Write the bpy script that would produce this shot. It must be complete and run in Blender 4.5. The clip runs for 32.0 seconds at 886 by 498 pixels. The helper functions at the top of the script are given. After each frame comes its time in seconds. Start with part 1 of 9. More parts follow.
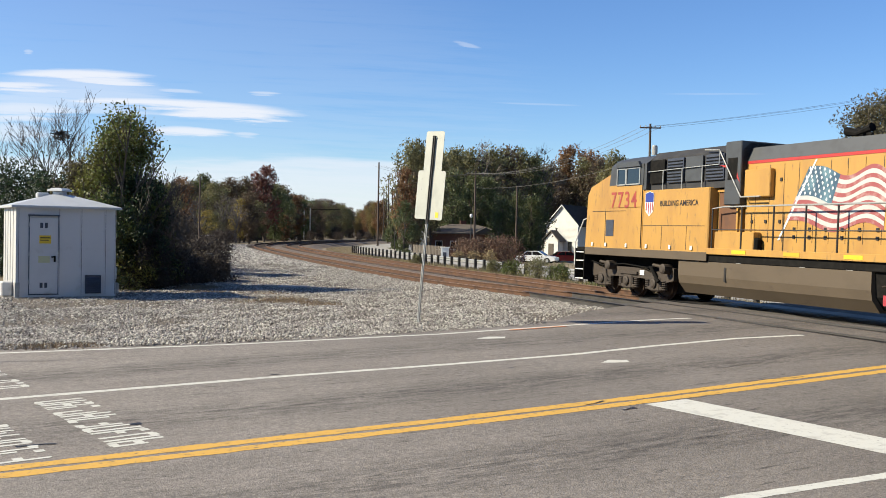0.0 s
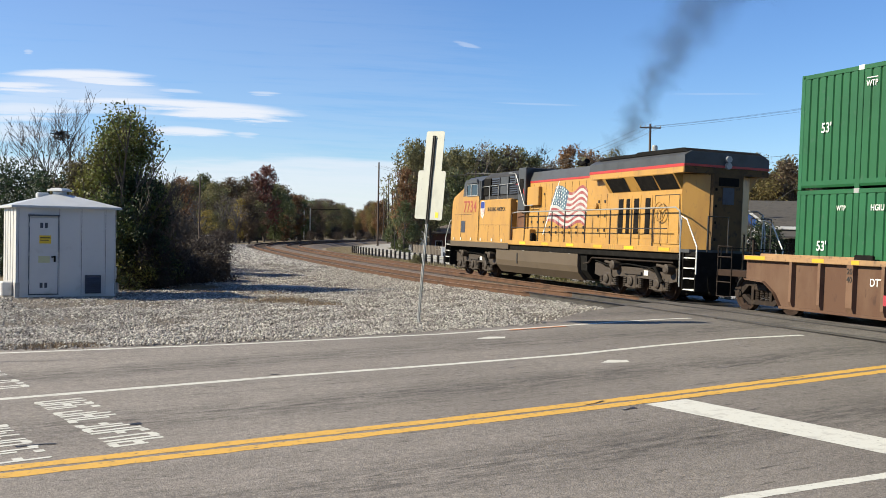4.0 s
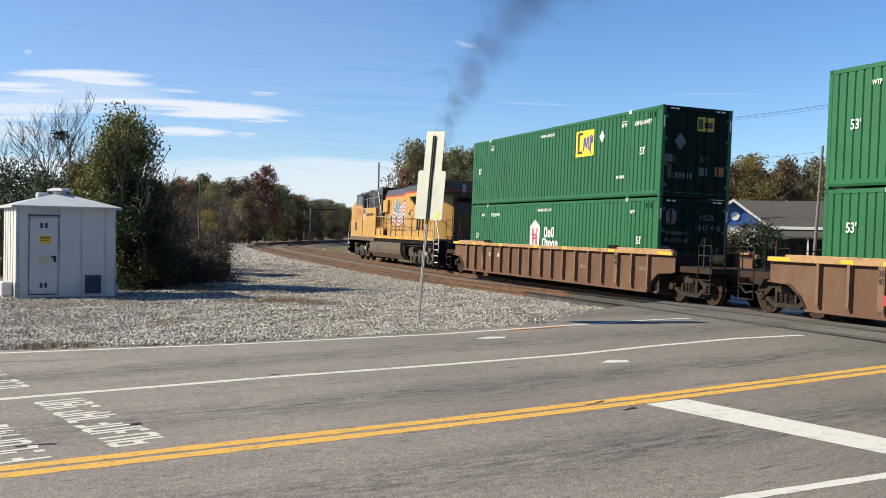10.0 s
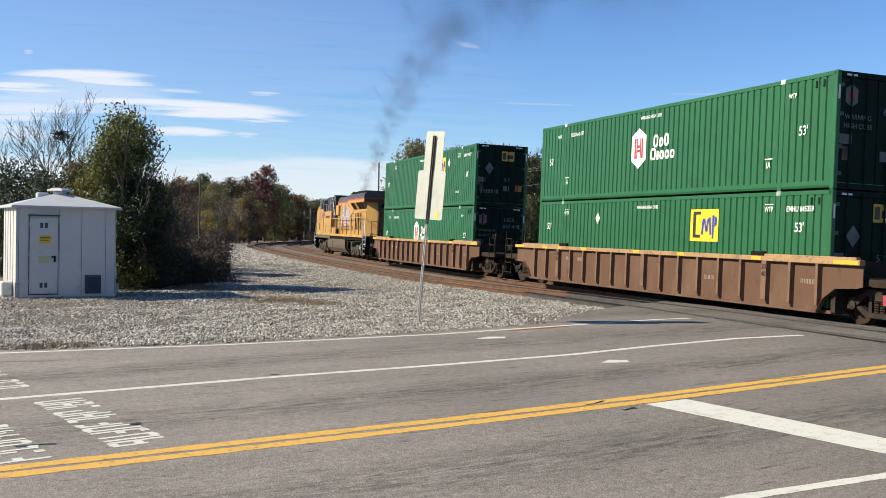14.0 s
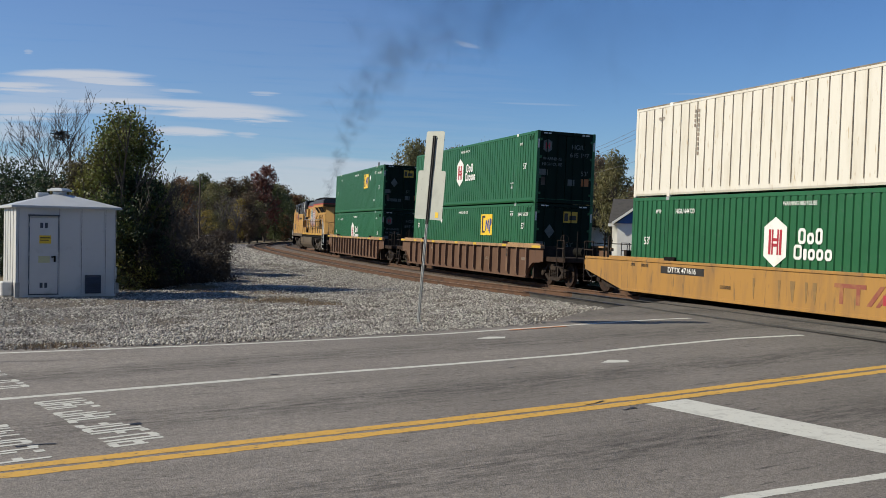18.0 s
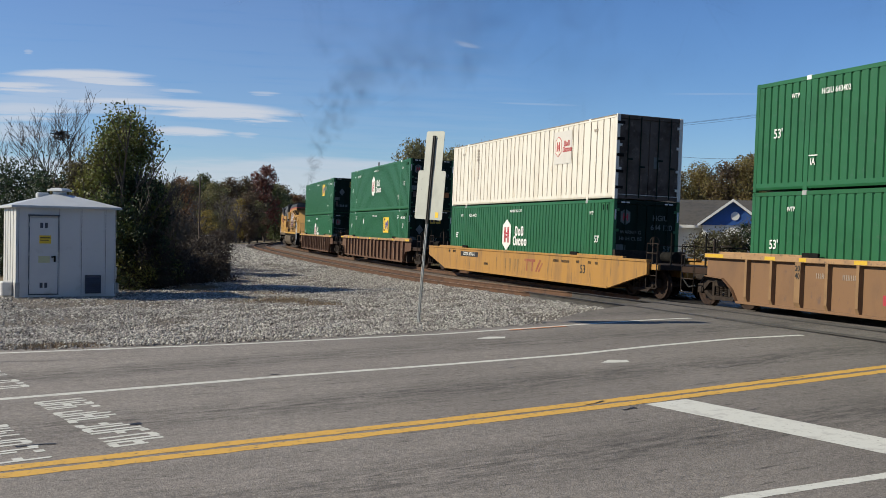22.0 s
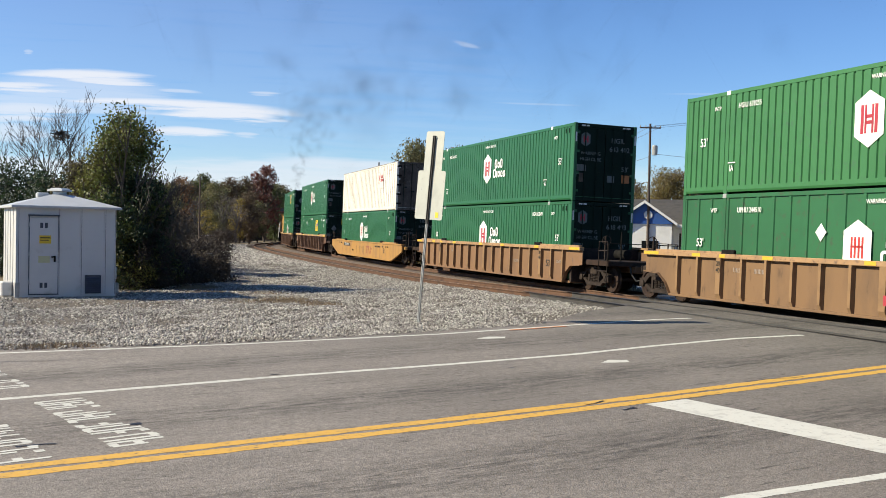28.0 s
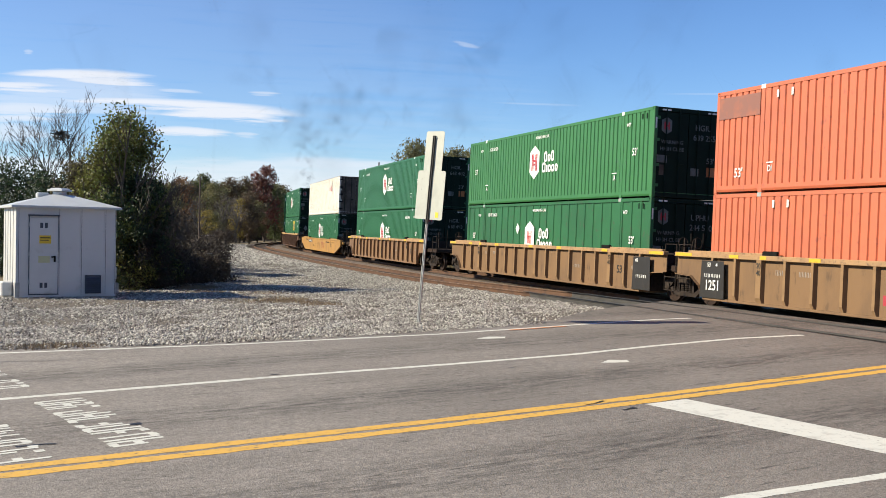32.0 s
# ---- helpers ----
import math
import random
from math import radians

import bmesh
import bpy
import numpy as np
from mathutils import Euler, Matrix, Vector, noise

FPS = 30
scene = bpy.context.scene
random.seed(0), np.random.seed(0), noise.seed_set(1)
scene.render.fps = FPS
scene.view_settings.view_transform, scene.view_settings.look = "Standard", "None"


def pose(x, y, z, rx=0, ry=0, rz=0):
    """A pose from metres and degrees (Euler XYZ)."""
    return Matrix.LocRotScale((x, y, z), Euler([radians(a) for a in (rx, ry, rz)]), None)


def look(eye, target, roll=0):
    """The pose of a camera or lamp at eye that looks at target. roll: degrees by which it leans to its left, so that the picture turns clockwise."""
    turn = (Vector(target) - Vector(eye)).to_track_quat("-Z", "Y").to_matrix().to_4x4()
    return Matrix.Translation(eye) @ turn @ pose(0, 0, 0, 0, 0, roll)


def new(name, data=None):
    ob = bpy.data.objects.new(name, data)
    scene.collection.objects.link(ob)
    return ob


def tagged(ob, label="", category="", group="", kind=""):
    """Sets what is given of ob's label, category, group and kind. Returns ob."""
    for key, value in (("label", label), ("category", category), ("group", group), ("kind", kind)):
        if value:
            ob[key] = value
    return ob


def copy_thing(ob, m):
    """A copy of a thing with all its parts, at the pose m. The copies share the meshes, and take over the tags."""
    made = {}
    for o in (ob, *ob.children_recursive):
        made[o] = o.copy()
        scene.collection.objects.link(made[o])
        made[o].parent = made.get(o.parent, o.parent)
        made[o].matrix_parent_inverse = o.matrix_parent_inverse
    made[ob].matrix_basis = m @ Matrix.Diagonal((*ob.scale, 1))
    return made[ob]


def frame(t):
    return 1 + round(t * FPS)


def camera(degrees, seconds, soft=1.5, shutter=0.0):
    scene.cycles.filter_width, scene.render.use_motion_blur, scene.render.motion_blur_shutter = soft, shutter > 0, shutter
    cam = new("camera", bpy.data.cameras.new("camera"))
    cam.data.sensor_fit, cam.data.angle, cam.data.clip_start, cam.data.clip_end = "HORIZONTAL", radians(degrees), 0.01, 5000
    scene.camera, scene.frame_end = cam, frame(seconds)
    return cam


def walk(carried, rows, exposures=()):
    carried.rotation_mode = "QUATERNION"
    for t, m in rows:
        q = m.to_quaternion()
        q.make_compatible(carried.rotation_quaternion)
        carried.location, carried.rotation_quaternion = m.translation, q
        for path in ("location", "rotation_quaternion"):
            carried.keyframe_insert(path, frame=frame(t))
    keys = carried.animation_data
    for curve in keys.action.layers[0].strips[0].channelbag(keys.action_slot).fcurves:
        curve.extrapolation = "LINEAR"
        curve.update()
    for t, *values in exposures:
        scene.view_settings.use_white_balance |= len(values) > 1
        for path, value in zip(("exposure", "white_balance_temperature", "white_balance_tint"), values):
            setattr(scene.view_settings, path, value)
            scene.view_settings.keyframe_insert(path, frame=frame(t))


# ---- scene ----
# Plan: eye at (0, 0), y away from the eye, rails of the far track at z = 0.
EYE = (0.0, 0.0, 2.07)
cam = camera(48.08, 32.0, soft=0.9)
VIEW = look(EYE, (0.0, math.cos(radians(1.084)), 2.07 - math.sin(radians(1.084))), 1.118)
EXPOSURES = [(0.0, 0.88, 6450, 10), (14.5, 0.88, 6450, 10), (16.5, 0.68, 6450, 10), (17.0, 0.58, 6370, 10), (18.0, 0.24, 6210, 10), (19.0, 0.24, 6210, 10), (20.0, 0.25, 6210, 10),
             (21.0, 0.28, 6210, 10), (22.0, 0.36, 6210, 10), (23.0, 0.45, 6250, 10), (24.0, 0.58, 6290, 10), (25.0, 0.66, 6330, 10), (28.0, 0.84, 6450, 10), (32.0, 0.88, 6450, 10)]
walk(cam, [(0.0, VIEW), (32.0, VIEW)], EXPOSURES)

# ---- light ----
SUN_WAY = Vector((-0.993, -0.12, 0.66)).normalized()
world = bpy.data.worlds.new("world")
scene.world = world
world.use_nodes = True
wn, wl = world.node_tree.nodes, world.node_tree.links
bg = wn["Background"]
sky = wn.new("ShaderNodeTexSky")
sky.sky_type, sky.sun_disc = "NISHITA", False
sky.sun_elevation = math.asin(SUN_WAY.z)
sky.sun_rotation = math.atan2(SUN_WAY.x, SUN_WAY.y)
sky.air_density, sky.dust_density, sky.ozone_density = 1.0, 0.0, 7.0


# thin streaks high up on the south side and a pale bank over the horizon
def wnode(kind, **inputs):
    n = wn.new(kind)
    for key, val in inputs.items():
        n.inputs[key].default_value = val
    return n


def wmath(op, a, b=None):
    n = wn.new("ShaderNodeMath")
    n.operation = op
    for i, v in enumerate((a, b)):
        if v is None:
            continue
        if isinstance(v, (int, float)):
            n.inputs[i].default_value = v
        else:
            wl.new(v, n.inputs[i])
    return n.outputs[0]


def wrange(v, lo, hi, a=0.0, b=1.0):
    n = wn.new("ShaderNodeMapRange")
    n.interpolation_type = "SMOOTHSTEP"
    for i, q in enumerate((lo, hi, a, b)):
        n.inputs[i + 1].default_value = q
    wl.new(v, n.inputs[0])
    return n.outputs[0]


tcw = wn.new("ShaderNodeTexCoord")
sep = wn.new("ShaderNodeSeparateXYZ")
wl.new(tcw.outputs["Generated"], sep.inputs[0])
dy = wmath("MAXIMUM", sep.outputs[1], 0.05)
side = wmath("DIVIDE", sep.outputs[0], dy)
up = wmath("DIVIDE", sep.outputs[2], dy)
comb = wn.new("ShaderNodeCombineXYZ")
wl.new(wmath("MULTIPLY", side, 7.0), comb.inputs[0])
wl.new(wmath("MULTIPLY", wmath("ADD", up, wmath("MULTIPLY", side, 0.03)), 150.0), comb.inputs[1])
cn = wnode("ShaderNodeTexNoise", Scale=1.0, Detail=9.0, Roughness=0.66)
wl.new(comb.outputs[0], cn.inputs["Vector"])
fibre = wmath("SUBTRACT", cn.outputs[0], 0.5)
streaks = None
# wisps: bearing and height of the middle, half length and half depth, slope, strength
for s0, u0, hl, hd, slope, power in ((-0.365, 0.149, 0.078, 0.0065, -0.01, 0.95), (-0.345, 0.1435, 0.055, 0.005, -0.02, 0.9), (-0.43, 0.136, 0.060, 0.006, -0.01, 0.9), (-0.275, 0.121, 0.130, 0.0065, -0.03, 1.0),
                                     (-0.215, 0.1135, 0.075, 0.0095, -0.01, 1.0), (-0.26, 0.0945, 0.048, 0.0055, -0.01, 0.9), (-0.20, 0.0925, 0.016, 0.003, -0.03, 0.5), (-0.27, 0.1345, 0.026, 0.003, -0.03, 0.5), (-0.182, 0.134, 0.02, 0.0022, -0.03, 0.5),
                                     (-0.42, 0.112, 0.07, 0.012, -0.01, 0.75), (-0.44, 0.09, 0.05, 0.012, -0.01, 0.6), (0.021, 0.186, 0.016, 0.003, -0.25, 0.3), (-0.37, 0.128, 0.12, 0.026, -0.02, 0.45), (-0.42, 0.171, 0.006, 0.003, 0.0, 0.4),
                                     (-0.32, 0.15, 0.4, 0.2, 0.0, 0.09), (0.09, 0.1285, 0.05, 0.0012, -0.01, 0.18), (0.27, 0.142, 0.06, 0.0012, 0.02, 0.15)):
    du = wmath("DIVIDE", wmath("SUBTRACT", side, s0), hl)
    dv = wmath("DIVIDE", wmath("SUBTRACT", wmath("SUBTRACT", up, u0), wmath("MULTIPLY", wmath("SUBTRACT", side, s0), slope)), hd)
    dv = wmath("ADD", dv, wmath("MULTIPLY", fibre, 2.6))
    body = wmath("SUBTRACT", 1.0, wmath("ADD", wmath("MULTIPLY", du, du), wmath("MULTIPLY", dv, dv)))
    body = wmath("ADD", body, wmath("MULTIPLY", fibre, 2.4))
    body = wmath("MULTIPLY", wrange(body, -0.15, 0.95), power)
    streaks = body if streaks is None else wmath("MAXIMUM", streaks, body)
comb2 = wn.new("ShaderNodeCombineXYZ")
wl.new(wmath("MULTIPLY", side, 3.0), comb2.inputs[0])
wl.new(wmath("MULTIPLY", up, 30.0), comb2.inputs[1])
cn2 = wnode("ShaderNodeTexNoise", Scale=1.6, Detail=5.0, Roughness=0.5)
wl.new(comb2.outputs[0], cn2.inputs["Vector"])
bank = wmath("MULTIPLY", wrange(wmath("ADD", up, wmath("MULTIPLY", cn2.outputs[0], 0.06)), 0.103, 0.088), 0.58)
bank = wmath("MULTIPLY", bank, wrange(side, 0.35, -0.05))
cover = wmath("MINIMUM", wmath("ADD", streaks, bank), 0.95)
cmix = wn.new("ShaderNodeMix")
cmix.data_type = "RGBA"
wl.new(cover, cmix.inputs[0])
vivid = wnode("ShaderNodeHueSaturation", Hue=0.506, Saturation=1.06, Value=1.36)
wl.new(sky.outputs[0], vivid.inputs["Color"])
wl.new(vivid.outputs[0], cmix.inputs[6])
cmix.inputs[7].default_value = (7.8, 8.1, 8.7, 1)
wl.new(cmix.outputs[2], bg.inputs[0])
bg.inputs[1].default_value = 0.061
sun = new("sun", bpy.data.lights.new("sun", "SUN"))
sun.data.energy, sun.data.angle, sun.data.color = 5.0, radians(0.55), (1.0, 0.91, 0.70)
sun.rotation_euler = SUN_WAY.to_track_quat("Z", "Y").to_euler()
scene.cycles.transparent_max_bounces = 48


# ---- track line ----
KNOTS = (-60, -40, -15, 0, 15, 30, 45, 55, 65, 75, 90, 105, 130, 200, 420)
BENDS = (-0.00216, -0.00216, -0.00182, -0.00114, -0.0022, -0.00119, -0.0005, -0.0013, -0.003, -0.0062, -0.0085, -0.005, -0.0012, -0.0006, 0)
_s = np.arange(-70, 421, 0.5)
_th = np.cumsum(np.interp(_s, KNOTS, BENDS)) * 0.5
_i0 = int(np.searchsorted(_s, 0))
_th = _th - _th[_i0] + 1.90349
_x = np.cumsum(np.cos(_th)) * 0.5
_y = np.cumsum(np.sin(_th)) * 0.5
_x, _y = _x - _x[_i0] + 2.5639, _y - _y[_i0] + 46.3424
GRADE = -0.002
SPACING = 4.0


def lift_at(s):
    """Height of the near track over the far one."""
    return np.interp(s, (-30, -25, -14, -3, 30), (0.26, 0.24, 0.15, 0.0, 0.0))


def on_track(s, off=0.0):
    """Place on the line, off metres towards the road side, and heading."""
    h = float(np.interp(s, _s, _th))
    return float(np.interp(s, _s, _x)) - math.sin(h) * off, float(np.interp(s, _s, _y)) + math.cos(h) * off, h


def track_offset(px, py):
    """Signed distance from the far track's line (towards the road side positive) and the place along it."""
    px, py = np.atleast_1d(px), np.atleast_1d(py)
    o, w = np.zeros(len(px)), np.zeros(len(px))
    for a in range(0, len(px), 4000):
        dx = px[a:a + 4000, None] - _x[None, ::4]
        dy = py[a:a + 4000, None] - _y[None, ::4]
        k = (dx * dx + dy * dy).argmin(1)
        h = _th[::4][k]
        r = np.arange(len(k))
        o[a:a + 4000] = -np.sin(h) * dx[r, k] + np.cos(h) * dy[r, k]
        w[a:a + 4000] = _s[::4][k]
    return o, w


def ground_z(px, py):
    o, w = track_offset(px, py)
    far = np.interp(o, (-400, -60, -30, -7, -3.2, 8, 14, 400), (-2.2, -1.8, -1.35, -0.62, -0.4, -0.06, -0.03, -0.03))
    return far + GRADE * np.clip(w, 0, 300)


def gz(px, py):
    return float(ground_z(px, py)[0])


# ---- mesh building ----
class Shape:
    """Collects corners and faces of one part."""
    def __init__(self):
        self.v, self.f = [], []

    def add(self, vs, fs):
        n = len(self.v)
        self.v += [tuple(p) for p in vs]
        self.f += [tuple(i + n for i in q) for q in fs]
        return self

    def rings(self, rings, closed=True, caps=True):
        n = len(rings[0])
        vs = [p for r in rings for p in r]
        fs = []
        for a in range(len(rings) - 1):
            for i in range(n if closed else n - 1):
                j = (i + 1) % n
                fs.append((a * n + i, a * n + j, (a + 1) * n + j, (a + 1) * n + i))
        if caps and closed:
            fs.append(tuple(range(n - 1, -1, -1)))
            fs.append(tuple((len(rings) - 1) * n + i for i in range(n)))
        return self.add(vs, fs)

    def box(self, x0, x1, y0, y1, z0, z1, c=0.0):
        if c <= 0:
            r = [[(x0, y0, z), (x1, y0, z), (x1, y1, z), (x0, y1, z)] for z in (z0, z1)]
            return self.rings(r)
        def ring(z, i):
            a, b, e, d = x0 + i, x1 - i, y0 + i, y1 - i
            k = c - i * 0.0
            return [(a + k, e, z), (b - k, e, z), (b, e + k, z), (b, d - k, z), (b - k, d, z), (a + k, d, z), (a, d - k, z), (a, e + k, z)]
        return self.rings([ring(z0, c), ring(z0 + c, 0), ring(z1 - c, 0), ring(z1, c)])

    def prism(self, outline, axis, a, b):
        """Outline of (u, v) pushed along an axis: x -> (y, z), y -> (x, z), z -> (x, y)."""
        def at(u, v, w):
            return {"x": (w, u, v), "y": (u, w, v), "z": (u, v, w)}[axis]
        return self.rings([[at(u, v, w) for u, v in outline] for w in (a, b)])

    def tube(self, p, q, r0, r1=None, n=8):
        p, q = Vector(p), Vector(q)
        r1 = r0 if r1 is None else r1
        d = (q - p).normalized()
        a = d.orthogonal().normalized()
        b = d.cross(a)
        ring = lambda c, r: [c + (a * math.cos(t) + b * math.sin(t)) * r for t in (2 * math.pi * i / n for i in range(n))]
        return self.rings([ring(p, r0), ring(q, r1)])

    def pipe(self, pts, r, n=6):
        """One bent tube through all the points."""
        pts = [Vector(p) for p in pts]
        shut = (pts[0] - pts[-1]).length < 1e-6
        rings = []
        side = None
        for i, p in enumerate(pts):
            d0 = (p - pts[i - 1]).normalized() if i else None
            d1 = (pts[i + 1] - p).normalized() if i + 1 < len(pts) else None
            d = (d0 or d1) if d0 is None or d1 is None else (d0 + d1).normalized()
            a = d.orthogonal().normalized() if side is None else (side - d * side.dot(d)).normalized()
            side = a
            b = d.cross(a)
            rings.append([p + (a * math.cos(t) + b * math.sin(t)) * r for t in (2 * math.pi * k / n for k in range(n))])
        return self.rings(rings)

    def lathe(self, prof, centre, axis="y", n=24):
        rings = []
        cx, cy, cz = centre
        for r, h in prof:
            ring = []
            for i in range(n):
                t = 2 * math.pi * i / n
                u, v = r * math.cos(t), r * math.sin(t)
                ring.append({"y": (cx + u, cy + h, cz + v), "z": (cx + u, cy + v, cz + h), "x": (cx + h, cy + u, cz + v)}[axis])
            rings.append(ring)
        return self.rings(rings)

    def mesh(self, name, material, smooth=False):
        me = bpy.data.meshes.new(name)
        me.from_pydata([tuple(p) for p in self.v], [], self.f)
        me.materials.append(material)
        b = bmesh.new()
        b.from_mesh(me)
        bmesh.ops.recalc_face_normals(b, faces=b.faces)
        b.to_mesh(me)
        b.free()
        if smooth:
            me.shade_smooth()
        return me


def part(name, shape, material, parent=None, label="", at=None, smooth=False):
    ob = new(name, shape.mesh(name, material, smooth))
    if parent is not None:
        ob.parent = parent
    if at is not None:
        ob.matrix_basis = at
    return tagged(ob, label)


def same(name, mesh, parent, at):
    """One more piece on a mesh that is there already."""
    ob = new(name, mesh)
    ob.parent = parent
    ob.matrix_basis = at
    return ob


def thing(name, label, category, group="", at=None, kind=""):
    ob = new(name)
    ob.empty_display_size = 0.3
    if at is not None:
        ob.matrix_basis = at
    return tagged(ob, label, category, group, kind)


def raw_mesh(name, verts, faces, material):
    """A mesh from arrays: faces with one count of corners each."""
    me = bpy.data.meshes.new(name)
    verts, faces = np.asarray(verts, np.float32), np.asarray(faces, np.int32)
    n, k = faces.shape
    me.vertices.add(len(verts))
    me.vertices.foreach_set("co", verts.ravel())
    me.loops.add(n * k)
    me.loops.foreach_set("vertex_index", faces.ravel())
    me.polygons.add(n)
    me.polygons.foreach_set("loop_start", np.arange(0, n * k, k, dtype=np.int32))
    me.update(calc_edges=True)
    me.validate()
    me.materials.append(material)
    return me


# ---- materials ----
def mat(name, base, rough=0.6, metal=0.0, second=None, scale=3.0, amount=0.5, bump=0.0, bump_scale=40.0, third=None, third_scale=30.0,
        third_amount=0.3, island=0.0, obrand=0.0, stretch=(1, 1, 1), coord="Object", spec=0.5, sub=None, detail=6.0):
    """Base colour with stains at two scales, relief, and a shift from piece to piece."""
    m = bpy.data.materials.new(name)
    m.use_nodes = True
    nt = m.node_tree
    nodes, link = nt.nodes, nt.links.new
    bs = nodes["Principled BSDF"]
    bs.inputs["Roughness"].default_value, bs.inputs["Metallic"].default_value = rough, metal
    bs.inputs["Specular IOR Level"].default_value = spec
    tc = nodes.new("ShaderNodeTexCoord")
    mp = nodes.new("ShaderNodeMapping")
    mp.inputs["Scale"].default_value = stretch
    link(tc.outputs[coord], mp.inputs[0])

    def noise_tex(sc, det=detail, rough_=0.6):
        n = nodes.new("ShaderNodeTexNoise")
        n.inputs["Scale"].default_value, n.inputs["Detail"].default_value, n.inputs["Roughness"].default_value = sc, det, rough_
        link(mp.outputs[0], n.inputs["Vector"])
        return n

    def mix(a, b, fac):
        x = nodes.new("ShaderNodeMix")
        x.data_type = "RGBA"
        for sock, val in ((6, a), (7, b)):
            if isinstance(val, tuple):
                x.inputs[sock].default_value = (*val, 1)
            else:
                link(val, x.inputs[sock])
        link(fac, x.inputs[0])
        return x.outputs[2]

    def ramp(sock, lo, hi, top=1.0):
        r = nodes.new("ShaderNodeMapRange")
        r.inputs[1].default_value, r.inputs[2].default_value, r.inputs[4].default_value = lo, hi, top
        link(sock, r.inputs[0])
        return r.outputs[0]

    colour = base
    n1 = noise_tex(scale)
    if second:
        colour = mix(colour, second, ramp(n1.outputs[0], 0.62 - 0.3 * amount, 0.78 - 0.2 * amount))
    else:
        colour = mix(base, tuple(c * 0.8 for c in base), n1.outputs[0])
    if third:
        n2 = noise_tex(third_scale, 3.0)
        colour = mix(colour, third, ramp(n2.outputs[0], 0.65 - 0.25 * third_amount, 0.75 - 0.15 * third_amount))
    if island or obrand:
        if island:
            src = nodes.new("ShaderNodeNewGeometry").outputs["Random Per Island"]
        else:
            src = nodes.new("ShaderNodeObjectInfo").outputs["Random"]
        hsv = nodes.new("ShaderNodeHueSaturation")
        link(colour, hsv.inputs["Color"])
        k = island or obrand
        v = nodes.new("ShaderNodeMapRange")
        v.inputs[3].default_value, v.inputs[4].default_value = 1 - k, 1 + k
        link(src, v.inputs[0])
        link(v.outputs[0], hsv.inputs["Value"])
        h = nodes.new("ShaderNodeMapRange")
        h.inputs[3].default_value, h.inputs[4].default_value = 0.5 - 0.05 * k, 0.5 + 0.05 * k
        link(src, h.inputs[0])
        link(h.outputs[0], hsv.inputs["Hue"])
        colour = hsv.outputs[0]
    link(colour, bs.inputs["Base Color"]) if not isinstance(colour, tuple) else None
    if bump:
        nb = noise_tex(bump_scale, 4.0)
        b = nodes.new("ShaderNodeBump")
        b.inputs["Strength"].default_value = min(1.0, bump)
        b.inputs["Distance"].default_value = 0.02
        link(nb.outputs[0], b.inputs["Height"])
        link(b.outputs[0], bs.inputs["Normal"])
    if sub:
        tl, mx = nodes.new("ShaderNodeBsdfTranslucent"), nodes.new("ShaderNodeMixShader")
        link(colour, tl.inputs[0])
        mx.inputs[0].default_value = sub
        link(bs.outputs[0], mx.inputs[1])
        link(tl.outputs[0], mx.inputs[2])
        link(mx.outputs[0], nodes["Material Output"].inputs[0])
    return m


